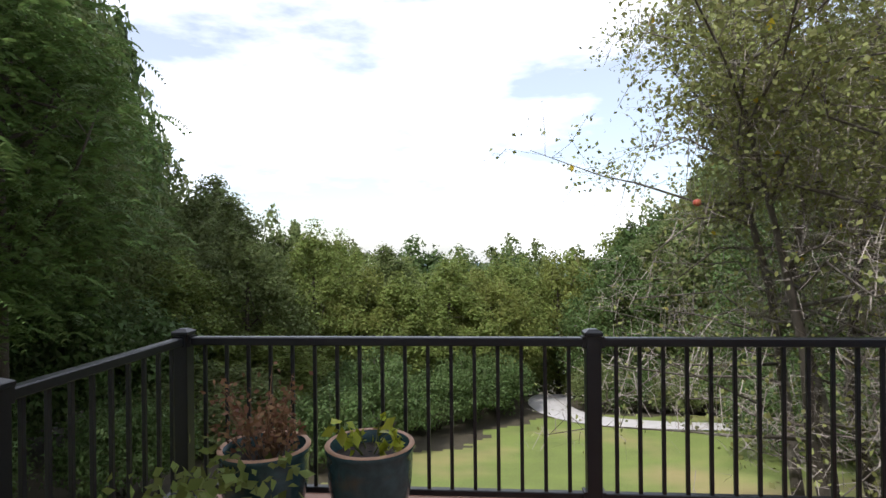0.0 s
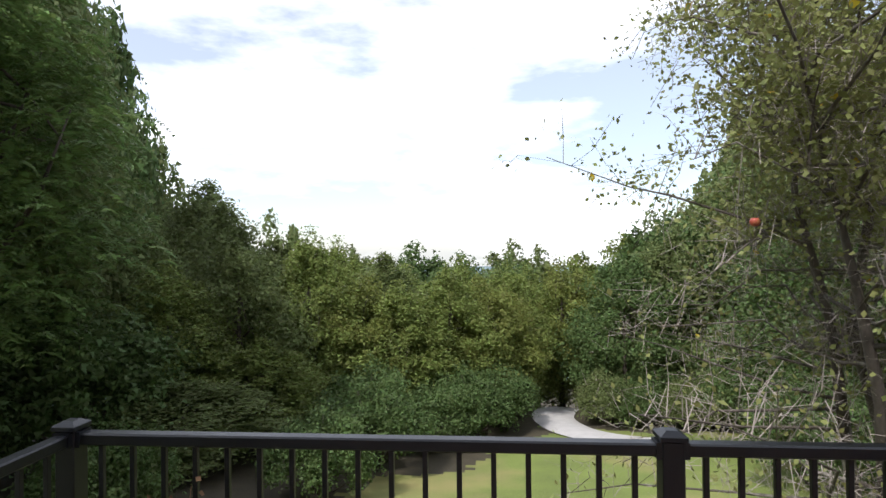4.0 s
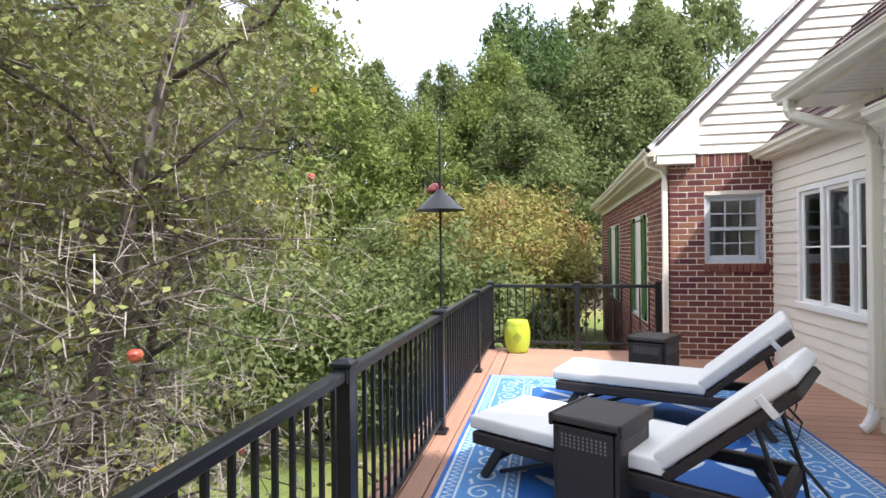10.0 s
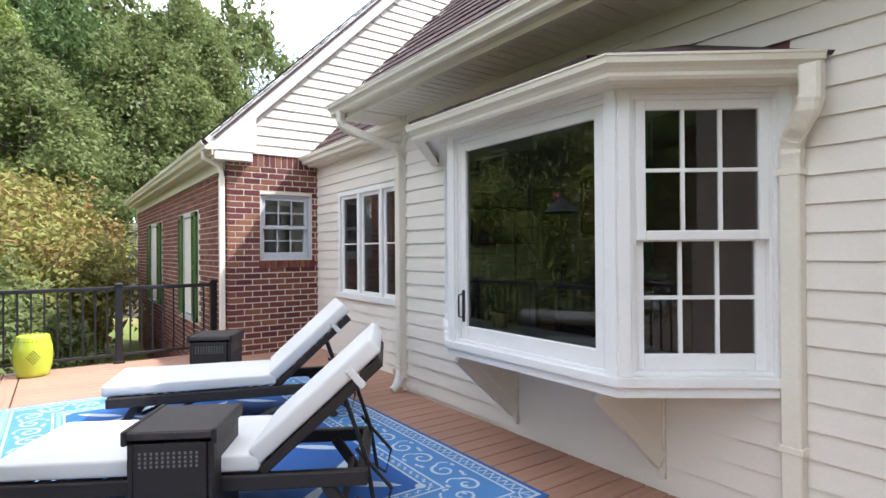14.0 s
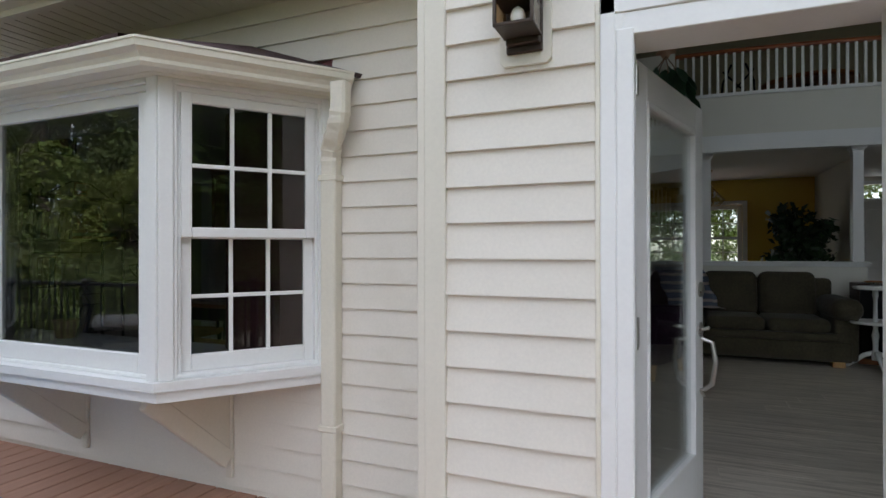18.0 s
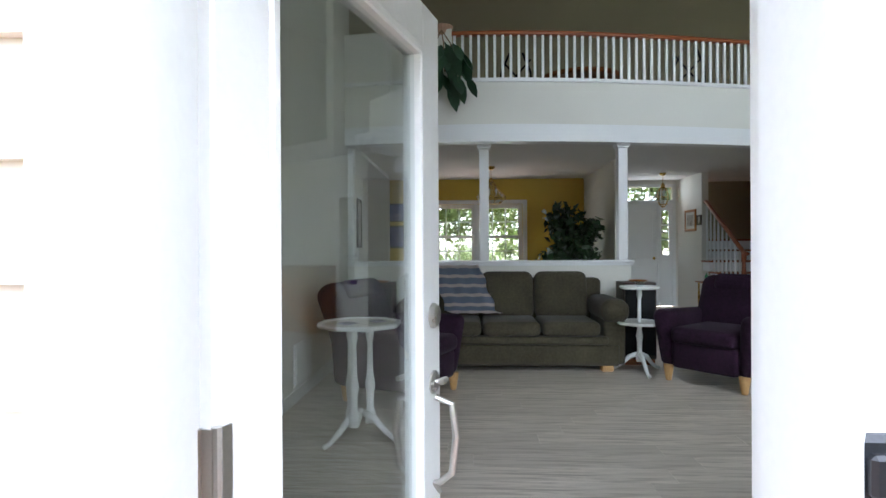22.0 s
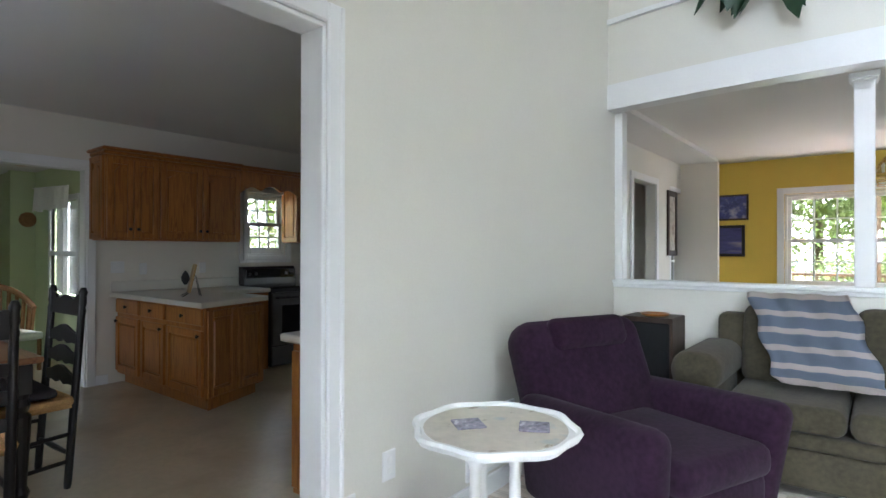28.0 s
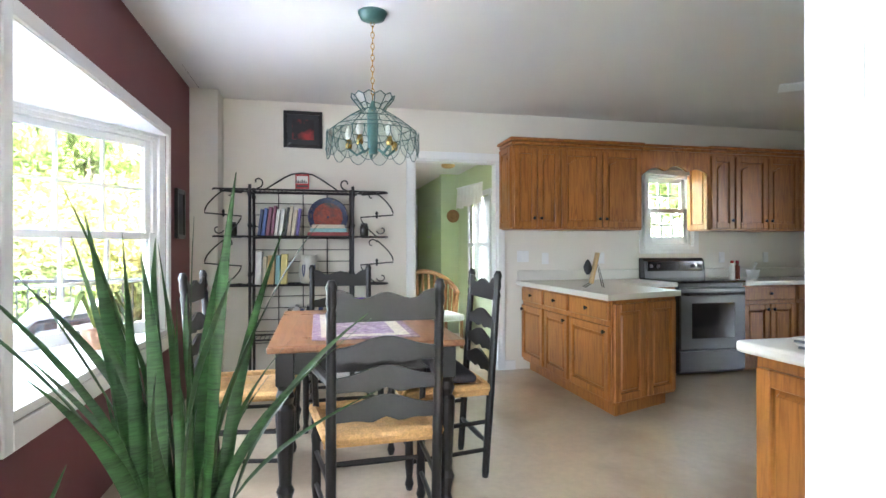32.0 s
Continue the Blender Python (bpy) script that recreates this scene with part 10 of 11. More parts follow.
structure("trim_doorway", bm, M["trim"], "white casing of the kitchen doorway", "trim")
bm = B()
box(bm, KX - 0.015, KX, PY1 + 0.05, GY0 - 0.075, F, F + 0.09, 0.003)
box(bm, KX - 0.015, KX, GY1 + 0.075, BWY - TB, F, F + 0.09, 0.003)
structure("baseboard_kitchen", bm, M["trim"], "white kitchen baseboard", "baseboard")
GA, GB, GC, GD, GCZ = 9.09, -2.70, -2.48, 10.99, 2.32
bm = B()
wall_box(bm, "y", GB - 0.1, 0.1, KX + 0.12, GA + 0.1, F, GCZ + 0.2, [(7.7, 8.52, F + 0.75, 1.92)])
quick_box(bm, GA, GA + 0.1, GB, GC + 0.03, F, GCZ + 0.2)
quick_box(bm, GA + 0.1, GD + 0.1, GC - 0.1, GC, F, GCZ + 0.2)
quick_box(bm, GA, GA + 0.1, -1.6, TWY - T, F, GCZ + 0.2)
quick_box(bm, GA + 0.1, GD + 0.1, -1.6, -1.5, F, GCZ + 0.2)
quick_box(bm, GD, GD + 0.1, GC, -1.6, F, GCZ + 0.2)
structure("wall_green_room", bm, M["green_paint"], "pale green walls of the next room and its hall", "wall")
bm = B()
quick_box(bm, KX + 0.12, GD + 0.1, GB - 0.1, TWY - T, GCZ, GCZ + 0.04)
structure("ceiling_green_room", bm, M["ceiling"], "white ceiling of the green room", "ceiling")
bm = B()
quick_box(bm, 9.2, GD + 0.1, GB - 0.1, -1.5, F - 0.05, F)
structure("floor_green_hall", bm, M["vinyl"], "tan vinyl floor of the small hall", "floor")
bm = B()
for a in ((7.64, 7.7, F + 0.69, 1.98), (8.52, 8.58, F + 0.69, 1.98), (7.7, 8.52, 1.92, 1.98), (7.7, 8.52, F + 0.69, F + 0.75), (8.09, 8.13, F + 0.75, 1.92), (7.7, 8.09, 1.32, 1.37), (8.13, 8.52, 1.32, 1.37)):
    box(bm, a[0], a[1], GB - 0.03, GB + 0.018, a[2], a[3], 0.003)
structure("window_louvred", bm, M["trim"], "white shuttered window in the green room", "window")
wl_ = bpy.data.objects["window_louvred"]
bm = B()
box(bm, 0.0, 0.37, 0.0, 0.005, 0.0, 0.036, 0.001)
SLAT = mesh_of("slat", bm, M["trim"])
for x in (7.71, 8.14):
    for k in range(30):
        piece("slat", SLAT, wl_, Matrix.Translation((x, GB - 0.045, F + 0.77 + k * 0.034)) @ Matrix.Rotation(radians(12), 4, "X"))
# dimming pane added behind the slats to cut the daylight
bm = B()
quick_box(bm, 7.7, 8.52, GB - 0.085, GB - 0.08, F + 0.75, 1.92)
part("pane", bm, M["glass_bay"], wl_)
cu = thing("white_valance", "white cotton valance at the window", "curtain", at=Matrix.Translation((8.4, GB + 0.05, 1.83)))
bm = B()
prev = None
for k in range(29):
    x = 0.55 - 1.1 * k / 28
    y = 0.014 * math.sin(k * 1.5)
    cur = (bm.verts.new((x, y, 0.28 - 0.05 * k / 28)), bm.verts.new((x, y * 1.4 + 0.015, 0.0 + 0.01 * math.sin(k * 0.7))))
    if prev:
        bm.faces.new((prev[0], cur[0], cur[1], prev[1]))
    prev = cur
part("cloth", bm, M["cushion"], cu, smooth=True)
bm = B()
tube(bm, [(0.6, 0, 0.285), (-0.58, 0, 0.235)], 0.008, 6)
part("rod", bm, M["trim"], cu)
bk = thing("wall_basket", "round woven basket on the green wall", "basket", at=Matrix.Translation((GA - 0.002, -2.615, 1.745)) @ Matrix.Rotation(radians(-90), 4, "Y"))
bm = B()
lathe(bm, [(0.085, 0), (0.09, 0.018), (0.07, 0.03), (0.045, 0.022), (0.015, 0.034)], 20)
part("weave", bm, M["wicker_brown"], bk)
hd = tagged(new("door_green_hall"), "white door at the end of the small hall", "door", kind="structure")
bm = B()
box(bm, GD - 0.035, GD - 0.002, -2.40, -1.72, F, 1.98, 0.003)
part("leaf", bm, M["trim"], hd)
bm = B()
for a in ((-2.47, -2.40, F, 2.05), (-1.72, -1.65, F, 2.05), (-2.40, -1.72, 1.98, 2.05)):
    box(bm, GD - 0.02, GD - 0.001, a[0], a[1], a[2], a[3], 0.003)
part("casing", bm, M["trim"], hd)
picture("framed_picture", "small dark picture on the green hall wall", Matrix.Translation((10.05, GC + 0.003, 1.6)) @ Matrix.Rotation(radians(180), 4, "Z"), 0.34, 0.26, 0.02, M["nickel"], M["art_dark"])
cl_ = thing("ceiling_lamp", "small round amber ceiling lamp in the green room", "lamp", at=Matrix.Translation((8.26, -2.35, GCZ)))
bm = B()
lathe(bm, [(0.085, 0), (0.085, -0.015), (0.07, -0.035), (0.02, -0.045)], 18)
part("shade", bm, M["light_wood"], cl_, smooth=True)
wc = thing("wicker_armchair", "brown wicker armchair with a pale cushion", "chair", at=Matrix.Translation((8.15, -2.12, F)) @ Matrix.Rotation(radians(100), 4, "Z"))
bm = B()
n = 14
pts = [(0.34 * math.cos(math.pi * k / n), -0.3 * math.sin(math.pi * k / n), 0.62 + 0.26 * math.sin(math.pi * k / n)) for k in range(n + 1)]
tube(bm, pts, 0.03, 8)
part("back_rim", bm, M["wicker_brown"], wc)
for k in range(n + 1):
    x, y, z = pts[k]
    bm = B()
    tube(bm, [(x, y, z), (x * 0.92, y * 0.92, 0.35)], 0.02, 5)
    part("back_cane", bm, M["wicker_brown"], wc)
bm = B()
box(bm, -0.3, 0.3, -0.26, 0.3, 0.32, 0.4, 0.03, seg=2)
part("seat_cushion", bm, M["cushion"], wc, smooth=True)
for x in (-0.27, 0.27):
    for y in (-0.2, 0.26):
        bm = B()
        tube(bm, [(x, y, 0), (x, y, 0.33)], 0.02, 6)
        part("leg", bm, M["wicker_brown"], wc)

# ---------- dining corner ----------


tb = thing("kitchen_table", "farmhouse table with brown top and black turned legs", "table", at=Matrix.Translation((4.79, -1.0, F)))
bm = B()
box(bm, -0.68, 0.68, -0.42, 0.42, 0.725, 0.755, 0.008, seg=2)
part("tabletop", bm, M["table_top"], tb)
bm = B()
for s in (-1, 1):
    box(bm, -0.56, 0.56, s * 0.345 - 0.01, s * 0.345 + 0.01, 0.62, 0.725, 0.002)
    box(bm, s * 0.595 - 0.01, s * 0.595 + 0.01, -0.33, 0.33, 0.62, 0.725, 0.002)
part("apron", bm, M["black_wood"], tb)
for x in (-0.6, 0.6):
    for y in (-0.35, 0.35):
        bm = B()
        box(bm, x - 0.038, x + 0.038, y - 0.038, y + 0.038, 0.58, 0.725, 0.004)
        lathe(bm, [(0.022, 0), (0.03, 0.02), (0.022, 0.05), (0.026, 0.09), (0.038, 0.13), (0.026, 0.16), (0.028, 0.2), (0.04, 0.42), (0.042, 0.48), (0.028, 0.5), (0.04, 0.53), (0.03, 0.56), (0.038, 0.585)], 16, (x, y, 0))
        part("leg", bm, M["black_wood"], tb, smooth=False)
rn = thing("quilted_runner", "purple and cream quilted table runner", "table runner", at=Matrix.Translation((4.72, -1.0, F + 0.755)))
bm = B()
box(bm, -0.5, 0.5, -0.24, 0.24, 0, 0.005, 0.002)
part("cloth", bm, M["quilt"], rn)
bm = B()
for a in ((-0.44, 0.44, -0.2, -0.14), (-0.44, 0.44, 0.14, 0.2), (-0.44, -0.38, -0.14, 0.14), (0.38, 0.44, -0.14, 0.14)):
    quick_box(bm, a[0], a[1], a[2], a[3], 0.005, 0.0065)
part("pieced_border", bm, M["quilt_cream"], rn)
vb = thing("violet_glass_vase", "square violet glass holder on the table", "vase", at=Matrix.Translation((4.95, -1.02, F + 0.762)) @ Matrix.Rotation(0.3, 4, "Z"))
bm = B()
for a in ((-0.05, -0.044, -0.05, 0.05), (0.044, 0.05, -0.05, 0.05), (-0.044, 0.044, -0.05, -0.044), (-0.044, 0.044, 0.044, 0.05)):
    quick_box(bm, a[0], a[1], a[2], a[3], 0, 0.11)
quick_box(bm, -0.05, 0.05, -0.05, 0.05, 0, 0.012)
part("glass", bm, M["violet_glass"], vb)


def ladder_chair(arms=False):
    """A black ladder-back chair with a rush seat, facing +x; origin under the seat's middle."""
    ob = thing("ladderback_chair", "black ladder-back chair with a woven rush seat", "chair", "chairs round the kitchen table")
    for s in (-1, 1):
        bm = B()
        pr_ = [(0.016, 0), (0.019, 0.03), (0.02, 0.44), (0.019, 0.6), (0.018, 0.9), (0.021, 0.92), (0.015, 0.94), (0.021, 0.96), (0.018, 1.0), (0.022, 1.02), (0.012, 1.045)]
        lathe(bm, pr_, 12, m=Matrix.Translation((-0.2, s * 0.2, 0)) @ Matrix.Rotation(radians(-4), 4, "Y"))
        part("back_post", bm, M["black_wood"], ob, smooth=True)
        bm = B()
        lathe(bm, [(0.014, 0), (0.022, 0.03), (0.015, 0.06), (0.021, 0.12), (0.019, 0.3), (0.022, 0.34), (0.016, 0.37), (0.021, 0.4), (0.02, 0.45)], 12, (0.2, s * 0.235, 0))
        part("front_leg", bm, M["black_wood"], ob, smooth=True)
        for z in (0.14, 0.28):
            bm = B()
            tube(bm, [(-0.205, s * 0.2, z), (0.2, s * 0.235, z - 0.01)], 0.011, 8)
            part("side_stretcher", bm, M["black_wood"], ob)
    for x, w, z in ((0.2, 0.235, 0.2), (0.2, 0.235, 0.32), (-0.205, 0.2, 0.18)):
        bm = B()
        n = 8
        pts = [(x, -w + 2 * w * k / n, z) for k in range(n + 1)]
        tube(bm, pts, [0.009 + 0.006 * math.sin(math.pi * k / n) for k in range(n + 1)], 8)
        part("cross_stretcher", bm, M["black_wood"], ob)
    for k, z in enumerate((0.56, 0.67, 0.78, 0.93)):
        bm = B()
        n = 16
        top, bot = [], []
        for i in range(n + 1):
            u = -1 + 2 * i / n
            y = 0.185 * u
            if k == 3:
                top.append((y, 0.055 + 0.012 * math.cos(u * 6.28) + (0.012 if abs(u) > 0.72 else 0)))
                bot.append((y, -0.04))
            else:
                top.append((y, 0.045 * math.exp(-(u * 1.6) ** 2) + 0.01))
                bot.append((y, -0.038 + 0.012 * math.cos(u * 9.4) * math.exp(-(u * 2.2) ** 2)))
        m = Matrix.Translation((-0.2 - 0.07 * z, 0, z)) @ Matrix(((0, 0, 1, 0), (1, 0, 0, 0), (0, 1, 0, 0), (0, 0, 0, 1)))
        prism(bm, bot + list(reversed(top)), -0.007, 0.007, m)
        part("back_slat", bm, M["black_wood"], ob)
    bm = B()
    c = (0.0, 0.0, 0.448)
    cor = [(-0.215, -0.21, 0.455), (0.22, -0.245, 0.455), (0.22, 0.245, 0.455), (-0.215, 0.21, 0.455)]
    n = 9
    for i in range(4):
        a, b = Vector(cor[i]), Vector(cor[(i + 1) % 4])
        mid = Vector(c)
        for k in range(n):
            f0, f1 = k / n, (k + 1) / n - 0.02
            p = [a.lerp(mid, f0), b.lerp(mid, f0), b.lerp(mid, f1), a.lerp(mid, f1)]
            for q in p:
                q.z += 0.012 * math.sin(math.pi * min(1, (q - mid).length / 0.3))
            vs = [bm.verts.new(q) for q in p]
            vs[0].co.z -= 0.004
            bm.faces.new(vs)
    bmesh.ops.remove_doubles(bm, verts=bm.verts, dist=0.008)
    part("rush_seat", bm, M["rush"], ob, "woven rush seat")
    bm = B()
    quick_box(bm, -0.21, 0.215, -0.225, 0.225, 0.42, 0.446)
    part("seat_padding", bm, M["rush"], ob)
    for i in range(4):
        bm = B()
        tube(bm, [cor[i], cor[(i + 1) % 4]], 0.022, 8)
        part("seat_roll", bm, M["rush"], ob)
    if arms:
        for s in (-1, 1):
            bm = B()
            tube(bm, [(-0.23, s * 0.2, 0.66), (0.0, s * 0.24, 0.67), (0.2, s * 0.25, 0.65), (0.24, s * 0.25, 0.62)], [0.016, 0.02, 0.022, 0.018], 8)
            tube(bm, [(0.18, s * 0.235, 0.44), (0.17, s * 0.245, 0.65)], 0.014, 8)
            part("arm", bm, M["black_wood"], ob)
    return ob


lc = ladder_chair(True)
lc.matrix_world = Matrix.Translation((4.05, -1.02, F)) @ Matrix.Rotation(0.04, 4, "Z")
lc2 = ladder_chair(False)
lc2.matrix_world = Matrix.Translation((4.62, -1.40, F)) @ Matrix.Rotation(radians(93), 4, "Z")
copy_thing(lc2, Matrix.Translation((4.78, -0.44, F)) @ Matrix.Rotation(radians(-92), 4, "Z"))
copy_thing(lc, Matrix.Translation((5.52, -0.95, F)) @ Matrix.Rotation(radians(180), 4, "Z"))
cp = thing("chair_cushion", "dark tied cushion on the chair seat", "cushion", at=Matrix.Translation((4.62, -1.39, F + 0.478)))
bm = B()
box(bm, -0.19, 0.19, -0.18, 0.18, 0, 0.045, 0.02, seg=3)
part("pad", bm, M["dark_fabric"], cp, smooth=True)

# chandelier
cl = thing("glass_chandelier", "teal chandelier with scalloped clear glass shade", "light", at=Matrix.Translation((4.77, -1.08, KCZ)) @ Matrix.Diagonal((1.1, 1.1, 1.0, 1)))
bm = B()
lathe(bm, [(0.02, -0.05), (0.06, -0.035), (0.065, -0.015), (0.07, -0.012), (0.072, 0)], 28)
part("canopy", bm, M["teal"], cl, smooth=True)
bm = B()
for k in range(14):
    a = k % 2
    pts = [((0.008 * math.cos(t) if a else 0), (0 if a else 0.008 * math.cos(t)), -0.06 - 0.031 * k + 0.019 * math.sin(t)) for t in np.linspace(0, 2 * math.pi, 11)[:-1]]
    tube(bm, pts, 0.0026, 5, closed=True)
part("chain", bm, M["brass"], cl)
Z0 = -0.46
n = 12
bm = B()
gb = B()


def ringp(r, z, k, half=0.0):
    a = 2 * math.pi * (k + half) / n
    return Vector((r * math.cos(a), r * math.sin(a), z))


prof = [(0.062, Z0 - 0.075), (0.135, Z0 - 0.125), (0.19, Z0 - 0.17), (0.225, Z0 - 0.20)]
for k in range(n):
    for (r0, z0), (r1, z1) in zip(prof, prof[1:]):
        q = [ringp(r0, z0, k), ringp(r0, z0, k + 1), ringp(r1, z1, k + 1), ringp(r1, z1, k)]
        gb.faces.new([gb.verts.new(v) for v in q])
    tube(bm, [ringp(r, z, k) for r, z in prof], 0.0022, 5)
    # crown petals
    q = [ringp(0.055, Z0 - 0.075, k), ringp(0.055, Z0 - 0.075, k + 1), ringp(0.105, Z0 - 0.01, k + 1), ringp(0.108, Z0 + 0.006, k, 0.5), ringp(0.105, Z0 - 0.01, k)]
    gb.faces.new([gb.verts.new(v) for v in q])
    tube(bm, [q[4], q[3], q[2]], 0.003, 5)
    tube(bm, [q[0], q[4]], 0.003, 5)
    # hanging oval petals in two overlapping rows
    for half, ztop, zlow, rr in ((0.0, -0.20, -0.335, 0.225), (0.5, -0.20, -0.30, 0.229)):
        pts = []
        for j in range(13):
            t = math.pi * j / 12
            a = 2 * math.pi * (k + half + 0.5 - 0.52 * math.cos(t)) / n
            z = Z0 + ztop + (zlow - ztop) * math.sin(t)
            pts.append(Vector((rr * math.cos(a), rr * math.sin(a), z)))
        tube(bm, pts, 0.0018, 5)
        pb = B()
        pb.faces.new([pb.verts.new(v) for v in pts])
        part("glass_petal", pb, M["pale_glass"], cl, "clear bevelled glass petal")
for r, z in prof:
    tube(bm, [ringp(r, z, k) for k in range(n)], 0.0024, 5, closed=True)
part("shade_leading", bm, M["teal_dark"], cl, "dark teal leading")
bmesh.ops.remove_doubles(gb, verts=gb.verts, dist=0.0075)
part("shade_glass", gb, M["pale_glass"], cl, "clear bevelled glass")
bm = B()
lathe(bm, [(0.022, Z0 - 0.31), (0.026, Z0 - 0.25), (0.026, Z0 - 0.2), (0.028, Z0 - 0.1), (0.015, Z0 - 0.05), (0.006, Z0 - 0.02)], 16)
for k in range(5):
    a = 2 * math.pi * k / 5
    tube(bm, [(0.04 * math.cos(a), 0.04 * math.sin(a), Z0 - 0.29), (0.08 * math.cos(a), 0.08 * math.sin(a), Z0 - 0.315), (0.12 * math.cos(a), 0.12 * math.sin(a), Z0 - 0.28)], 0.007, 6)
part("stem", bm, M["teal"], cl, smooth=True)
for k in range(5):
    a = 2 * math.pi * k / 5
    c = (0.12 * math.cos(a), 0.12 * math.sin(a), Z0 - 0.28)
    bm = B()
    lathe(bm, [(0.014, 0), (0.017, 0.02), (0.012, 0.05)], 10, c)
    part("socket", bm, M["brass"], cl)
    bm = B()
    lathe(bm, [(0.01, 0.05), (0.02, 0.075), (0.016, 0.1), (0.003, 0.125)], 10, c)
    part("bulb", bm, M["bulb"], cl, smooth=True)

# baker's rack
RX, RYA, RYB = KX - 0.32, -0.26, -1.08
br = thing("bakers_rack", "black wrought-iron baker's rack against the wall", "rack", at=Matrix.Translation((0, 0, F)))
SH = [0.42, 0.86, 1.26, 1.64]
bm = B()
tube(bm, [(0, 0, 0), (KX - 0.03 - RX, 0, 0)], 0.004, 5)
WIRE = mesh_of("shelf_wire", bm, M["iron"])
for y in (RYA, RYB):
    for x in (RX, KX - 0.03):
        bm = B()
        tube(bm, [(x, y, 0), (x, y, 1.68)], 0.012, 8)
        for z in (0.5, 0.95, 1.35, 1.6):
            lathe(bm, [(0.012, -0.02), (0.019, 0), (0.012, 0.02)], 8, (x, y, z))
        part("upright", bm, M["iron"], br)
for z in SH:
    bm = B()
    wing = 0.27 if z > 0.8 else 0.0
    for x in (RX, KX - 0.03):
        tube(bm, [(x, RYA + (wing if x < KX - 0.1 else 0.2 * wing), z), (x, RYB - (wing if x < KX - 0.1 else 0.2 * wing), z)], 0.008, 6)
    part("shelf_rail", bm, M["iron"], br)
    y = RYB - 0.02
    while y < RYA + 0.02:
        piece("shelf_wire", WIRE, br, Matrix.Translation((RX, y, z)))
        y += 0.035
    if wing:
        for s, yy in ((1, RYA), (-1, RYB)):
            bm = B()
            pts = [(RX, yy + s * wing * 0.0, z), (RX - 0.0, yy + s * wing, z), (RX + 0.08, yy + s * (wing + 0.03), z), (KX - 0.03, yy + s * 0.1, z)]
            tube(bm, pts, 0.008, 6)
            for j in range(1, 6):
                tube(bm, [(RX, yy + s * wing * j / 6, z), (KX - 0.03 - 0.06, yy + s * 0.1 * j / 6, z)], 0.004, 5)
            part("wing_shelf", bm, M["iron"], br)
for k in range(1, 4):
    y = RYB + (RYA - RYB) * k / 4
    bm = B()
    tube(bm, [(KX - 0.03, y, 0.3), (KX - 0.03, y, 1.64)], 0.0045, 5)
    part("back_upright", bm, M["iron"], br)
for k in range(14):
    z = 0.35 + k * 0.1
    bm = B()
    tube(bm, [(KX - 0.03, RYA, z), (KX - 0.03, RYB, z)], 0.0035, 5)
    part("back_wire", bm, M["iron"], br)


def curl(cx, cz, r0, turns, start, s=1):
    return [(cx + s * r0 * (1 - 0.75 * t / turns) * math.cos(start + t), cz + r0 * (1 - 0.75 * t / turns) * math.sin(start + t)) for t in np.linspace(0, turns, 16)]


for s, yy in ((1, RYA), (-1, RYB)):
    for z in (1.26, 0.86):
        bm = B()
        h = 0.37
        pts = [(RX, yy + s * (0.2 - 0.14 * math.sin(math.pi * t) * (1 if t < 0.5 else -1) * 1.0 + (0.0)), z + h * t) for t in np.linspace(0.0, 1.0, 17)]
        tube(bm, pts, 0.006, 6)
        tube(bm, [(RX, yy + s * a, b) for a, b in curl(0.2 - 0.04, z + h - 0.03, 0.045, 4.5, 0.3)], 0.005, 5)
        tube(bm, [(RX, yy + s * a, b) for a, b in curl(0.2 + 0.04, z + 0.06, 0.045, 4.5, 3.4)], 0.005, 5)
        lathe(bm, [(0.006, -0.03), (0.013, -0.01), (0.007, 0), (0.013, 0.01), (0.006, 0.03)], 8, (RX, yy + s * 0.2, z + h / 2))
        part("side_scroll", bm, M["iron"], br)
ym = (RYA + RYB) / 2
bm = B()
tube(bm, [(RX, RYA - 0.12, 1.64), (RX, ym + 0.14, 1.74), (RX, ym + 0.08, 1.77), (RX, ym, 1.78), (RX, ym - 0.08, 1.77), (RX, ym - 0.14, 1.74), (RX, RYB + 0.12, 1.64)], 0.007, 6)
for s, yy in ((-1, RYA - 0.06), (1, RYB + 0.06)):
    tube(bm, [(RX, yy, 1.64)] + [(RX, yy + s * a, b) for a, b in curl(0.0, 1.7, 0.05, 5.0, -1.6)], 0.006, 6)
part("crest_scroll", bm, M["iron"], br)


def book(parent_group, y, z, w, h, d, mat, lean=0.0, label="upright book on the rack", x=None):
    ob = thing("book", label, "book", parent_group, at=Matrix.Translation((x or RX + 0.06, y, F + z)) @ Matrix.Rotation(lean, 4, "X"))
    bm = B()
    box(bm, 0, d, -w / 2, w / 2, 0, h, 0.003)
    part("cover", bm, mat, ob)
    bm = B()
    quick_box(bm, 0.004, d + 0.002, -w / 2 + 0.003, w / 2 - 0.003, 0.003, h + 0.001)
    part("pages", bm, M["paper"], ob)
    return ob


cols = ["book_navy", "book_blue", "book_maroon", "book_maroon", "book_white", "book_white", "book_black", "book_beige", "book_beige", "book_violet"]
y = RYA - 0.05
for k, c in enumerate(cols):
    w = 0.024 + 0.007 * ((k * 7) % 3) / 2
    book("books on the rack", y - w / 2, SH[2] + 0.006, w, 0.22 + 0.03 * ((k * 5) % 4) / 3, 0.16, M[c], 0.12 if k != 6 else 0.16, {"book_navy": "navy blue upright book on the rack", "book_blue": "blue upright book on the rack", "book_maroon": "dark red upright book on the rack", "book_white": "white upright book on the rack", "book_black": "black upright book on the rack", "book_beige": "beige upright book on the rack", "book_violet": "violet upright book on the rack"}[c])
    y -= w + 0.006
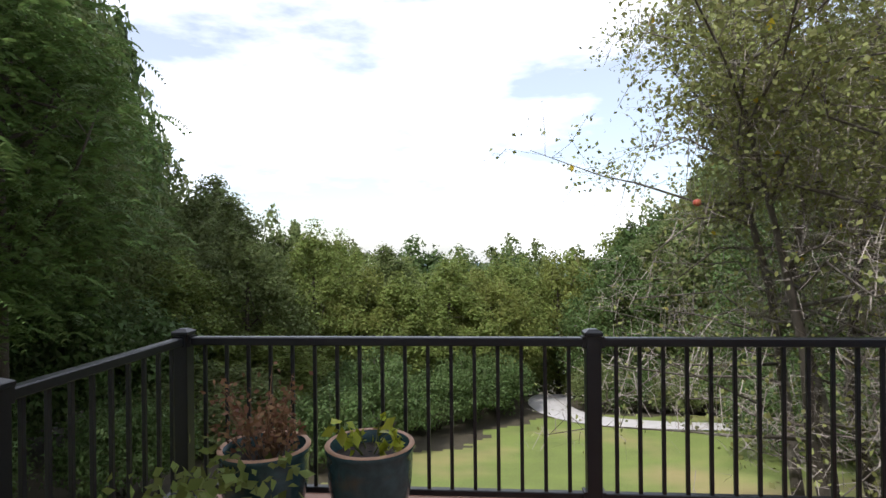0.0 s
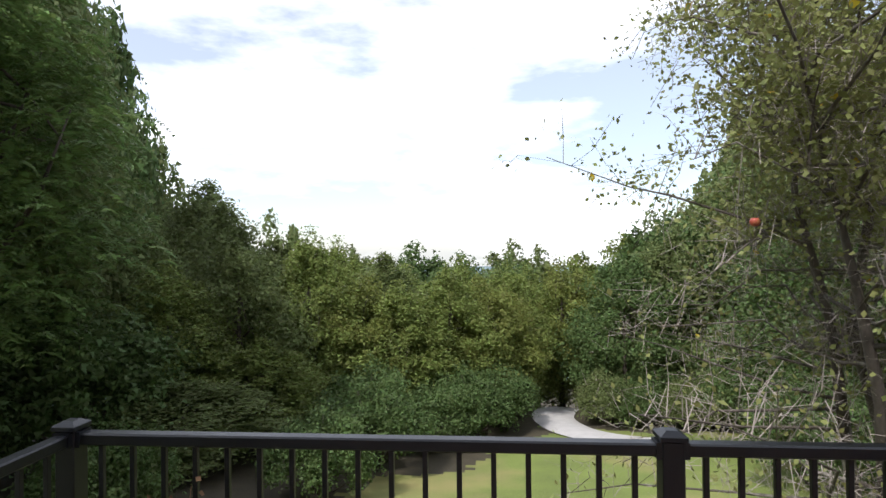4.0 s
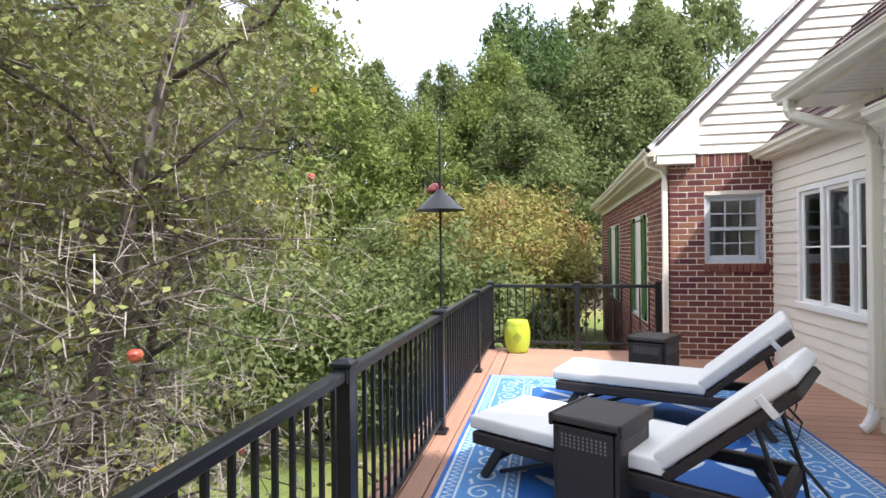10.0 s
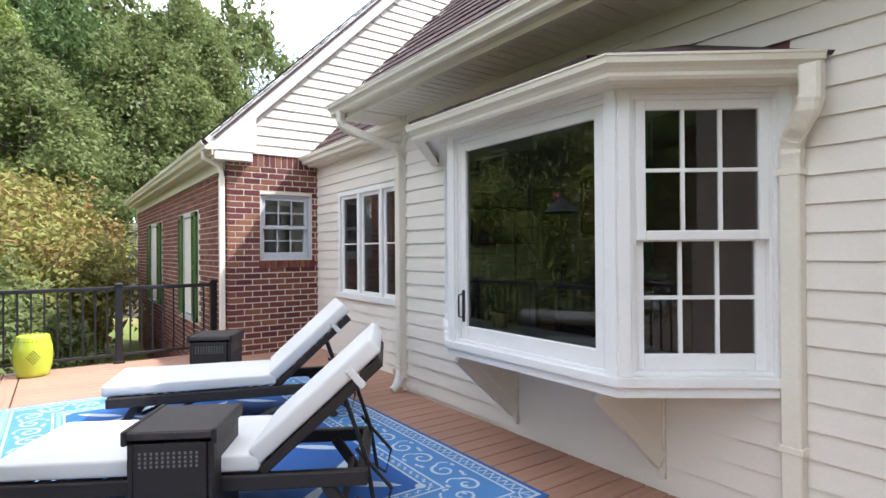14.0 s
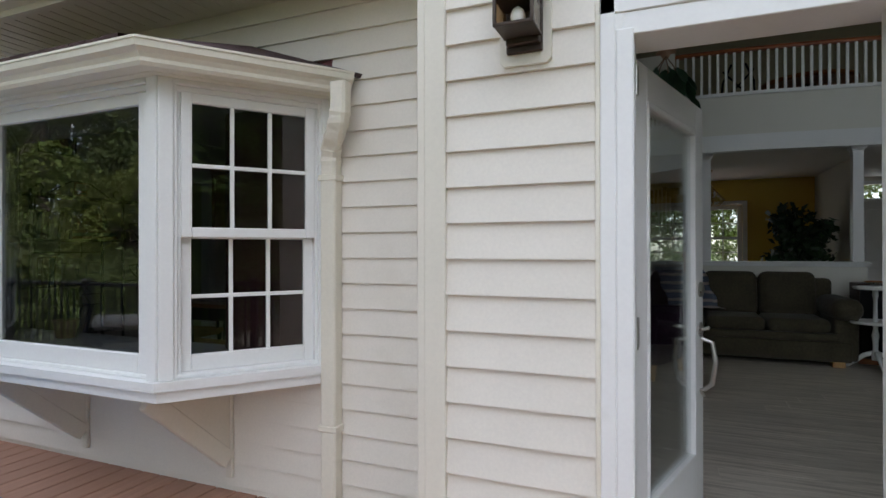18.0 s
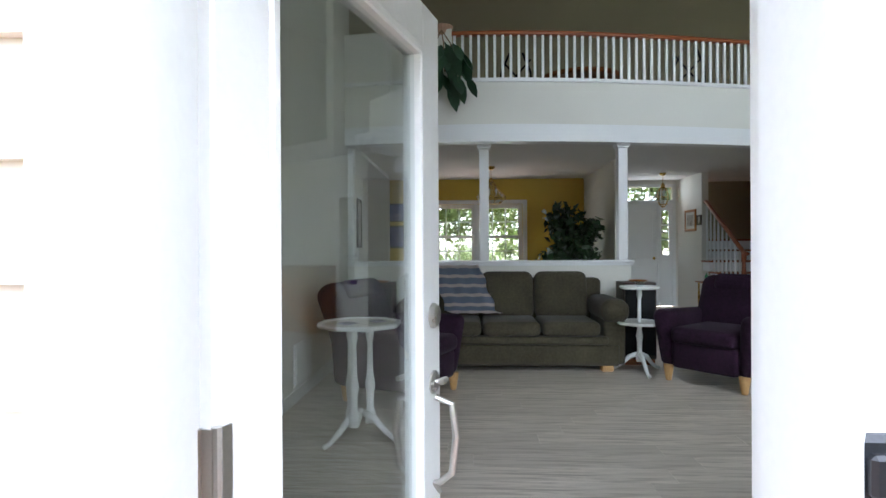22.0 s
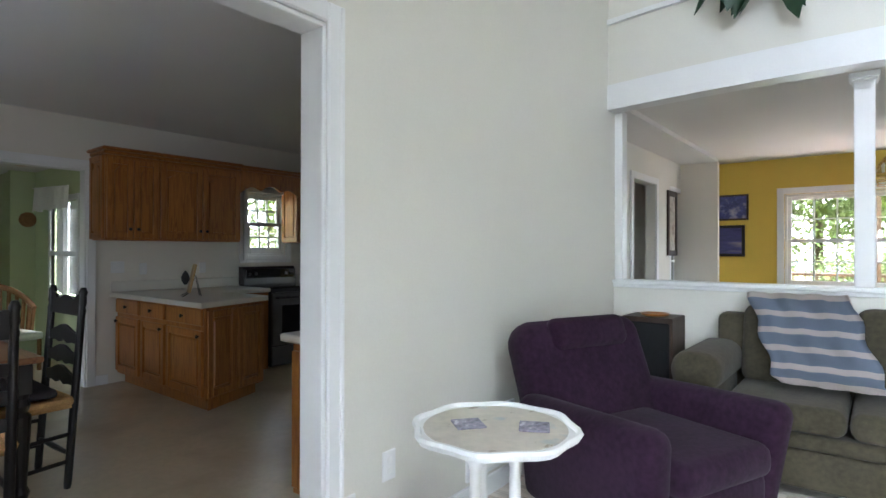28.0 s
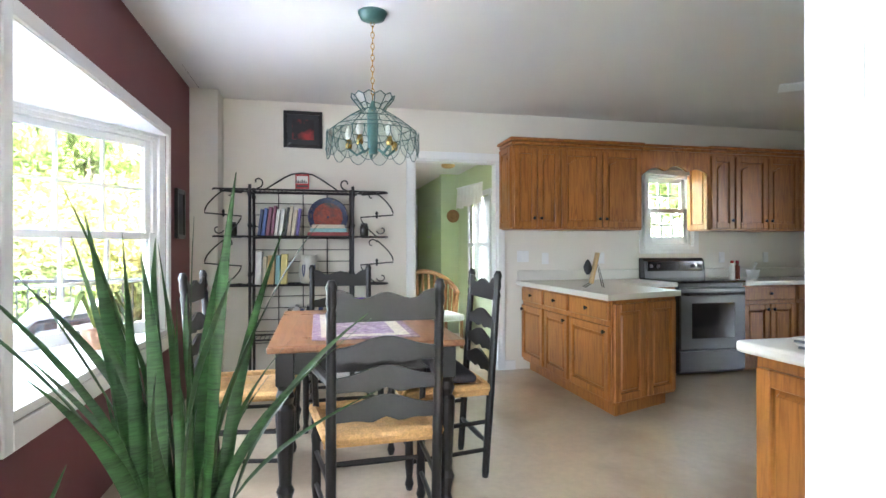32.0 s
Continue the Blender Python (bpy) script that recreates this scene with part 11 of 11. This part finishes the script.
y = RYA - 0.03
for w, h, c, lab in ((0.05, 0.27, "book_white", "thick white cookbook on the rack"), (0.03, 0.23, "book_beige", "beige cookbook on the rack"), (0.055, 0.24, "book_tan", "tan cookbook on the rack"), (0.035, 0.24, "book_teal", "blue-green cookbook on the rack"), (0.05, 0.25, "book_yellow", "yellow cookbook on the rack")):
    book("cookbooks on the rack", y - w / 2, SH[1] + 0.006, w, h, 0.17, M[c], 0.03, lab)
    y -= w + 0.008
for k in range(6):
    book("books on the low shelf", RYA - 0.25 - 0.05 * k, SH[0] + 0.006, 0.035, 0.24 + 0.02 * (k % 2), 0.17, M[["book_black", "book_white", "book_navy"][k % 3]], 0.25, "dark leaning book on the low shelf")
for k, (c, w) in enumerate((("book_red", 0.34), ("book_teal", 0.3), ("book_beige", 0.27))):
    ob = thing("book", {"book_red": "red patterned book lying flat", "book_teal": "grey-green book lying flat", "book_beige": "beige box lying flat"}[c], "book", "flat books on the rack", at=Matrix.Translation((RX + 0.02, RYB + 0.2, F + SH[2] + 0.006 + 0.032 * k)))
    bm = B()
    box(bm, 0, 0.2, -w / 2, w / 2, 0, 0.031, 0.003)
    part("cover", bm, M[c], ob)
pl = thing("painted_plate", "folk-painted plate with a red bird on dark ground", "plate", at=Matrix.Translation((KX - 0.13, RYB + 0.2, F + SH[2] + 0.17)) @ Matrix.Rotation(radians(-80), 4, "Y"))
bm = B()
lathe(bm, [(0.06, 0), (0.1, 0.004), (0.165, 0.02), (0.17, 0.024), (0.16, 0.024), (0.1, 0.01)], 36)
part("plate", bm, M["plate_blue"], pl)
bm = B()
lathe(bm, [(0.125, 0.0175), (0.09, 0.0125), (0.01, 0.0115)], 36, cap=False)
part("painted_centre", bm, M["plate_red"], pl)
jug = thing("stoneware_jug", "grey stoneware jug with blue brushed flowers", "jug", at=Matrix.Translation((RX + 0.13, RYA - 0.46, F + SH[1] + 0.008)))
bm = B()
lathe(bm, [(0.06, 0), (0.068, 0.01), (0.085, 0.09), (0.083, 0.15), (0.066, 0.2), (0.065, 0.225), (0.072, 0.24), (0.066, 0.24), (0.058, 0.2)], 28)
part("body", bm, M["stoneware"], jug, smooth=True)
bm = B()
for a0 in (-0.5, 0.5):
    for s in (-1, 1):
        pts = []
        for t in np.linspace(0, 2.2, 7):
            a = math.pi + a0 + s * 0.12 * math.sin(t)
            pts.append((0.0865 * math.cos(a), 0.0865 * math.sin(a), 0.06 + 0.045 * t))
        tube(bm, pts, 0.005, 5)
part("brushed_flowers", bm, M["book_navy"], jug)
for y, lab in ((RYA + 0.14, "small dark glass jar on the rack"), (RYB - 0.1, "small glass candle jar on the rack")):
    j = thing("small_jar", lab, "jar", "jars on the rack", at=Matrix.Translation((RX + 0.06, y, F + SH[2] + 0.008)))
    bm = B()
    lathe(bm, [(0.03, 0), (0.036, 0.01), (0.036, 0.08), (0.028, 0.09)], 16)
    part("jar", bm, M["dark_jar"], j, smooth=True)
    bm = B()
    lathe(bm, [(0.03, 0.09), (0.03, 0.105), (0.01, 0.11)], 16)
    part("lid", bm, M["steel"], j)
sgn = thing("small_sign", "small red and black plaque on the rack", "sign", at=Matrix.Translation((RX - 0.004, ym, F + 1.71)))
bm = B()
box(bm, -0.008, 0.004, -0.055, 0.055, -0.06, 0.06, 0.002)
part("plaque", bm, M["sign_red"], sgn)
bm = B()
quick_box(bm, -0.0095, -0.008, -0.045, 0.045, -0.015, 0.045)
part("scene_panel", bm, M["paper"], sgn)
bm = B()
for k in range(6):
    a = -0.04 + k * 0.016
    prism(bm, [(a, -0.01), (a + 0.016, -0.01), (a + 0.008, 0.01 + 0.006 * (k % 3))], -0.0105, -0.0096, Matrix(((0, 0, 1, 0), (1, 0, 0, 0), (0, 1, 0, 0), (0, 0, 0, 1))))
quick_box(bm, -0.0095, -0.008, -0.045, 0.045, -0.045, -0.03)
part("print", bm, M["book_black"], sgn)
krot = Matrix.Rotation(radians(90), 4, "Z")
picture("framed_picture", "black-framed print of a red flower", Matrix.Translation((KX - 0.002, -0.67, 2.34)) @ krot, 0.33, 0.32, 0.03, M["black_wood"], M["art_red"], M["art_dark"])
mrot = Matrix.Rotation(math.pi, 4, "Z")
MY = BWY - TB - 0.001
picture("framed_picture", "black-framed print on the maroon wall", Matrix.Translation((3.4, MY, 1.75)) @ mrot, 0.31, 0.5, 0.035, M["black_wood"], M["art_flower"], M["paper"])
picture("framed_picture", "small dark framed picture on the maroon wall", Matrix.Translation((6.1, MY, 1.55)) @ mrot, 0.24, 0.36, 0.03, M["black_wood"], M["art_dark"])
# casing of the bay opening inside
bm = B()
for a in ((BIX0 - 0.06, BIX0, BZ0 - 0.05, BZ1 + 0.06), (BIX1, BIX1 + 0.06, BZ0 - 0.05, BZ1 + 0.06), (BIX0, BIX1, BZ1 - 0.005, BZ1 + 0.06), (BIX0, BIX1, BZ0 - 0.05, BZ0 + 0.04)):
    box(bm, a[0], a[1], BWY - TB - 0.02, BWY - TB - 0.001, a[2], a[3], 0.004)
structure("trim_bay_inside", bm, M["trim"], "white casing round the bay opening", "trim")


def blade_plant(x, y, z, h, n, seed, label, pot_r, group):
    ob = thing("snake_plant", label, "plant", group, at=Matrix.Translation((x, y, z)))
    bm = B()
    lathe(bm, [(pot_r * 0.65, 0), (pot_r * 0.8, 0.1), (pot_r, 0.22), (pot_r * 1.05, 0.25), (pot_r * 0.95, 0.25), (pot_r * 0.9, 0.2)], 28)
    part("pot", bm, M["pot_maroon"], ob, smooth=True)
    bm = B()
    lathe(bm, [(pot_r * 0.92, 0.215), (pot_r * 0.5, 0.23), (0.01, 0.232)], 20, cap=False)
    part("soil", bm, M["soil"], ob)
    rng = np.random.default_rng(seed)
    for k in range(n):
        a = rng.uniform(0, 6.28)
        r = rng.uniform(0.0, pot_r * 0.7)
        L = h * rng.uniform(0.4, 1.0)
        lean = (rng.uniform(0.05, 0.55) if k % 3 else rng.uniform(0.55, 0.95)) * (0.6 if math.sin(a) > 0.3 else 1.0)
        w = rng.uniform(0.008, 0.018)
        sway, phase = rng.uniform(-0.05, 0.05), rng.uniform(0, 3)
        base = Vector((r * math.cos(a), r * math.sin(a), 0.22))
        out = Vector((math.cos(a), math.sin(a), 0))
        tw = rng.uniform(0, 3.14)
        bm = B()
        prev = None
        for t in np.linspace(0, 1, 11):
            c = base + out * lean * L * t ** 1.8 + Vector((-out.y, out.x, 0)) * sway * math.sin(phase + 3.2 * t) * t + Vector((0, 0, L * (t - 0.22 * lean * t * t)))
            ww = w * (0.65 + 0.5 * math.sin(math.pi * min(1, t * 0.8 + 0.15))) * (1 - t ** 5) + 0.001
            b2 = tw + 1.5 * t
            s = Vector((math.cos(b2), math.sin(b2), 0))
            q = s.cross(Vector((0, 0, 1)))
            cur = [bm.verts.new(c + s * ww + q * ww * 0.35), bm.verts.new(c), bm.verts.new(c - s * ww + q * ww * 0.35)]
            if prev:
                bm.faces.new((prev[0], prev[1], cur[1], cur[0]))
                bm.faces.new((prev[1], prev[2], cur[2], cur[1]))
            prev = cur
        part("blade", bm, M["snake_leaf"], ob, smooth=True)
    return ob


blade_plant(3.19, -0.47, F + 0.20, 0.95, 40, 61, "tall green snake plant in a maroon pot on a stool", 0.16, "plants by the bay window")
stl = thing("plant_stool", "low dark plant stool", "stool", at=Matrix.Translation((3.19, -0.47, F)))
bm = B()
lathe(bm, [(0.17, 0.17), (0.18, 0.18), (0.18, 0.2), (0.02, 0.2)], 24)
part("top", bm, M["dark_walnut"], stl)
for k in range(4):
    a = k * math.pi / 2 + 0.5
    bm = B()
    tube(bm, [(0.12 * math.cos(a), 0.12 * math.sin(a), 0.18), (0.15 * math.cos(a), 0.15 * math.sin(a), 0)], 0.016, 8)
    part("leg", bm, M["dark_walnut"], stl)
blade_plant(3.02, -0.15, F + 0.12, 0.42, 16, 67, "arching long-leaved houseplant in a dark pot", 0.13, "plants by the bay window")
stb = thing("plant_block", "low dark wooden plant block", "stand", at=Matrix.Translation((3.02, -0.15, F)))
bm = B()
box(bm, -0.13, 0.13, -0.13, 0.13, 0, 0.12, 0.008)
part("block", bm, M["dark_walnut"], stb)
for x, y, h in ((5.02, 0.36, 0.3),):
    ob = thing("window_plant", "green trailing houseplant on the bay sill", "plant", "plants on the bay sill", at=Matrix.Translation((x, y, BZ0 + 0.087)))
    bm = B()
    lathe(bm, [(0.05, 0), (0.07, 0.1), (0.075, 0.11), (0.065, 0.11)], 18)
    part("pot", bm, M["terracotta"], ob, smooth=True)
    rng = np.random.default_rng(int(x * 100))
    bm = B()
    for k in range(18):
        a = rng.uniform(0, 6.28)
        R = rng.uniform(0.08, 0.2)
        p0, p1, p2 = Vector((0, 0, 0.1)), Vector((R * 0.6 * math.cos(a), R * 0.6 * math.sin(a), 0.12 + h * 0.6)), Vector((R * math.cos(a), R * math.sin(a), 0.08 + h * 0.3))
        s = Vector((-math.sin(a), math.cos(a), 0)) * 0.012
        v = [bm.verts.new(q) for q in (p0 - s * 0.5, p0 + s * 0.5, p1 + s, p1 - s, p2)]
        bm.faces.new(v[:4])
        bm.faces.new((v[3], v[2], v[4]))
    part("leaves", bm, M["leaf_bright"], ob)

# small things on the counters
ck = thing("cookbook_stand", "wooden easel with a picture tile on the counter", "stand", at=Matrix.Translation((5.75, -2.9, F + 0.85)) @ Matrix.Rotation(radians(-20), 4, "Z"))
bm = B()
box(bm, -0.08, 0.08, -0.008, 0.008, 0.03, 0.28, 0.003, Matrix.Rotation(radians(12), 4, "X"))
part("tile", bm, M["book_tan"], ck)
bm = B()
for s in (-1, 1):
    tube(bm, [(s * 0.06, 0.05, 0), (s * 0.05, 0.0, 0.03), (s * 0.03, -0.06, 0.18), (s * 0.05, -0.1, 0)], 0.004, 5)
part("easel", bm, M["iron"], ck)
bm = B()
lathe(bm, [(0.012, 0), (0.03, 0.03), (0.035, 0.06), (0.02, 0.1), (0.004, 0.12)], 10, (0, 0.018, 0.1))
part("print", bm, M["book_black"], ck)
for y, c, lab in ((-4.82, "book_white", "white spice bottle on the counter"), (-4.88, "bottle_red", "red-brown sauce bottle on the counter")):
    b_ = thing("spice_bottle", lab, "bottle", "bottles by the stove", at=Matrix.Translation((KX - 0.3, y, F + 0.85)))
    bm = B()
    lathe(bm, [(0.025, 0), (0.027, 0.02), (0.027, 0.12), (0.015, 0.14), (0.015, 0.16)], 14)
    part("bottle", bm, M[c], b_, smooth=True)
    bm = B()
    lathe(bm, [(0.017, 0.16), (0.017, 0.185), (0.005, 0.187)], 12)
    part("cap", bm, M["sign_red"], b_)
mo = thing("mortar_and_pestle", "white marble mortar and pestle on the counter", "mortar", at=Matrix.Translation((KX - 0.28, -5.08, F + 0.85)))
bm = B()
lathe(bm, [(0.04, 0), (0.05, 0.02), (0.065, 0.09), (0.055, 0.09), (0.04, 0.03)], 20)
part("bowl", bm, M["white_furniture"], mo, smooth=True)
bm = B()
tube(bm, [(0, 0, 0.05), (0.02, -0.05, 0.13), (0.03, -0.07, 0.16)], [0.016, 0.012, 0.016], 8)
part("pestle", bm, M["white_furniture"], mo, smooth=True)
ir = thing("iron_mixer", "black wire appliance on the counter", "appliance", at=Matrix.Translation((KX - 0.3, -5.95, F + 0.85)))
bm = B()
for k in range(5):
    a = k * 1.2
    tube(bm, [(0.1 * math.cos(a), 0.1 * math.sin(a), 0), (0.12 * math.cos(a + 0.6), 0.12 * math.sin(a + 0.6), 0.14), (0.03, 0, 0.26)], 0.012, 6)
part("body", bm, M["iron"], ir)
for y, z in ((-2.72, 1.22), (-2.95, 1.2), (-3.55, 1.2), (-4.95, 1.2), (-5.5, 1.2)):
    c = thing("wall_socket", "white wall plate above the counter", "socket", "wall plates", at=Matrix.Translation((KX, y, z)))
    bm = B()
    box(bm, -0.006, 0, -0.035 if y < -2.8 else -0.06, 0.035 if y < -2.8 else 0.06, -0.055, 0.055, 0.003)
    part("plate", bm, M["trim"], c)
    bm = B()
    for dz in (-0.02, 0.02):
        box(bm, -0.009, -0.005, -0.012, 0.012, dz - 0.011, dz + 0.011, 0.002)
    part("socket_face", bm, M["white_furniture"], c)
fan = thing("ceiling_fan", "white ceiling fan over the kitchen", "fan", at=Matrix.Translation((4.6, -4.4, KCZ)))
bm = B()
lathe(bm, [(0.05, -0.22), (0.09, -0.2), (0.1, -0.14), (0.03, -0.1), (0.02, -0.03), (0.06, 0)], 20)
part("motor", bm, M["trim"], fan, smooth=True)
for k in range(4):
    bm = B()
    box(bm, 0.12, 0.6, -0.06, 0.06, -0.005, 0.005, 0.004, Matrix.Rotation(radians(12), 4, "X"))
    part("blade", bm, M["trim"], fan, at=Matrix.Translation((0, 0, -0.17)) @ Matrix.Rotation(k * math.pi / 2 + 0.9, 4, "Z"))
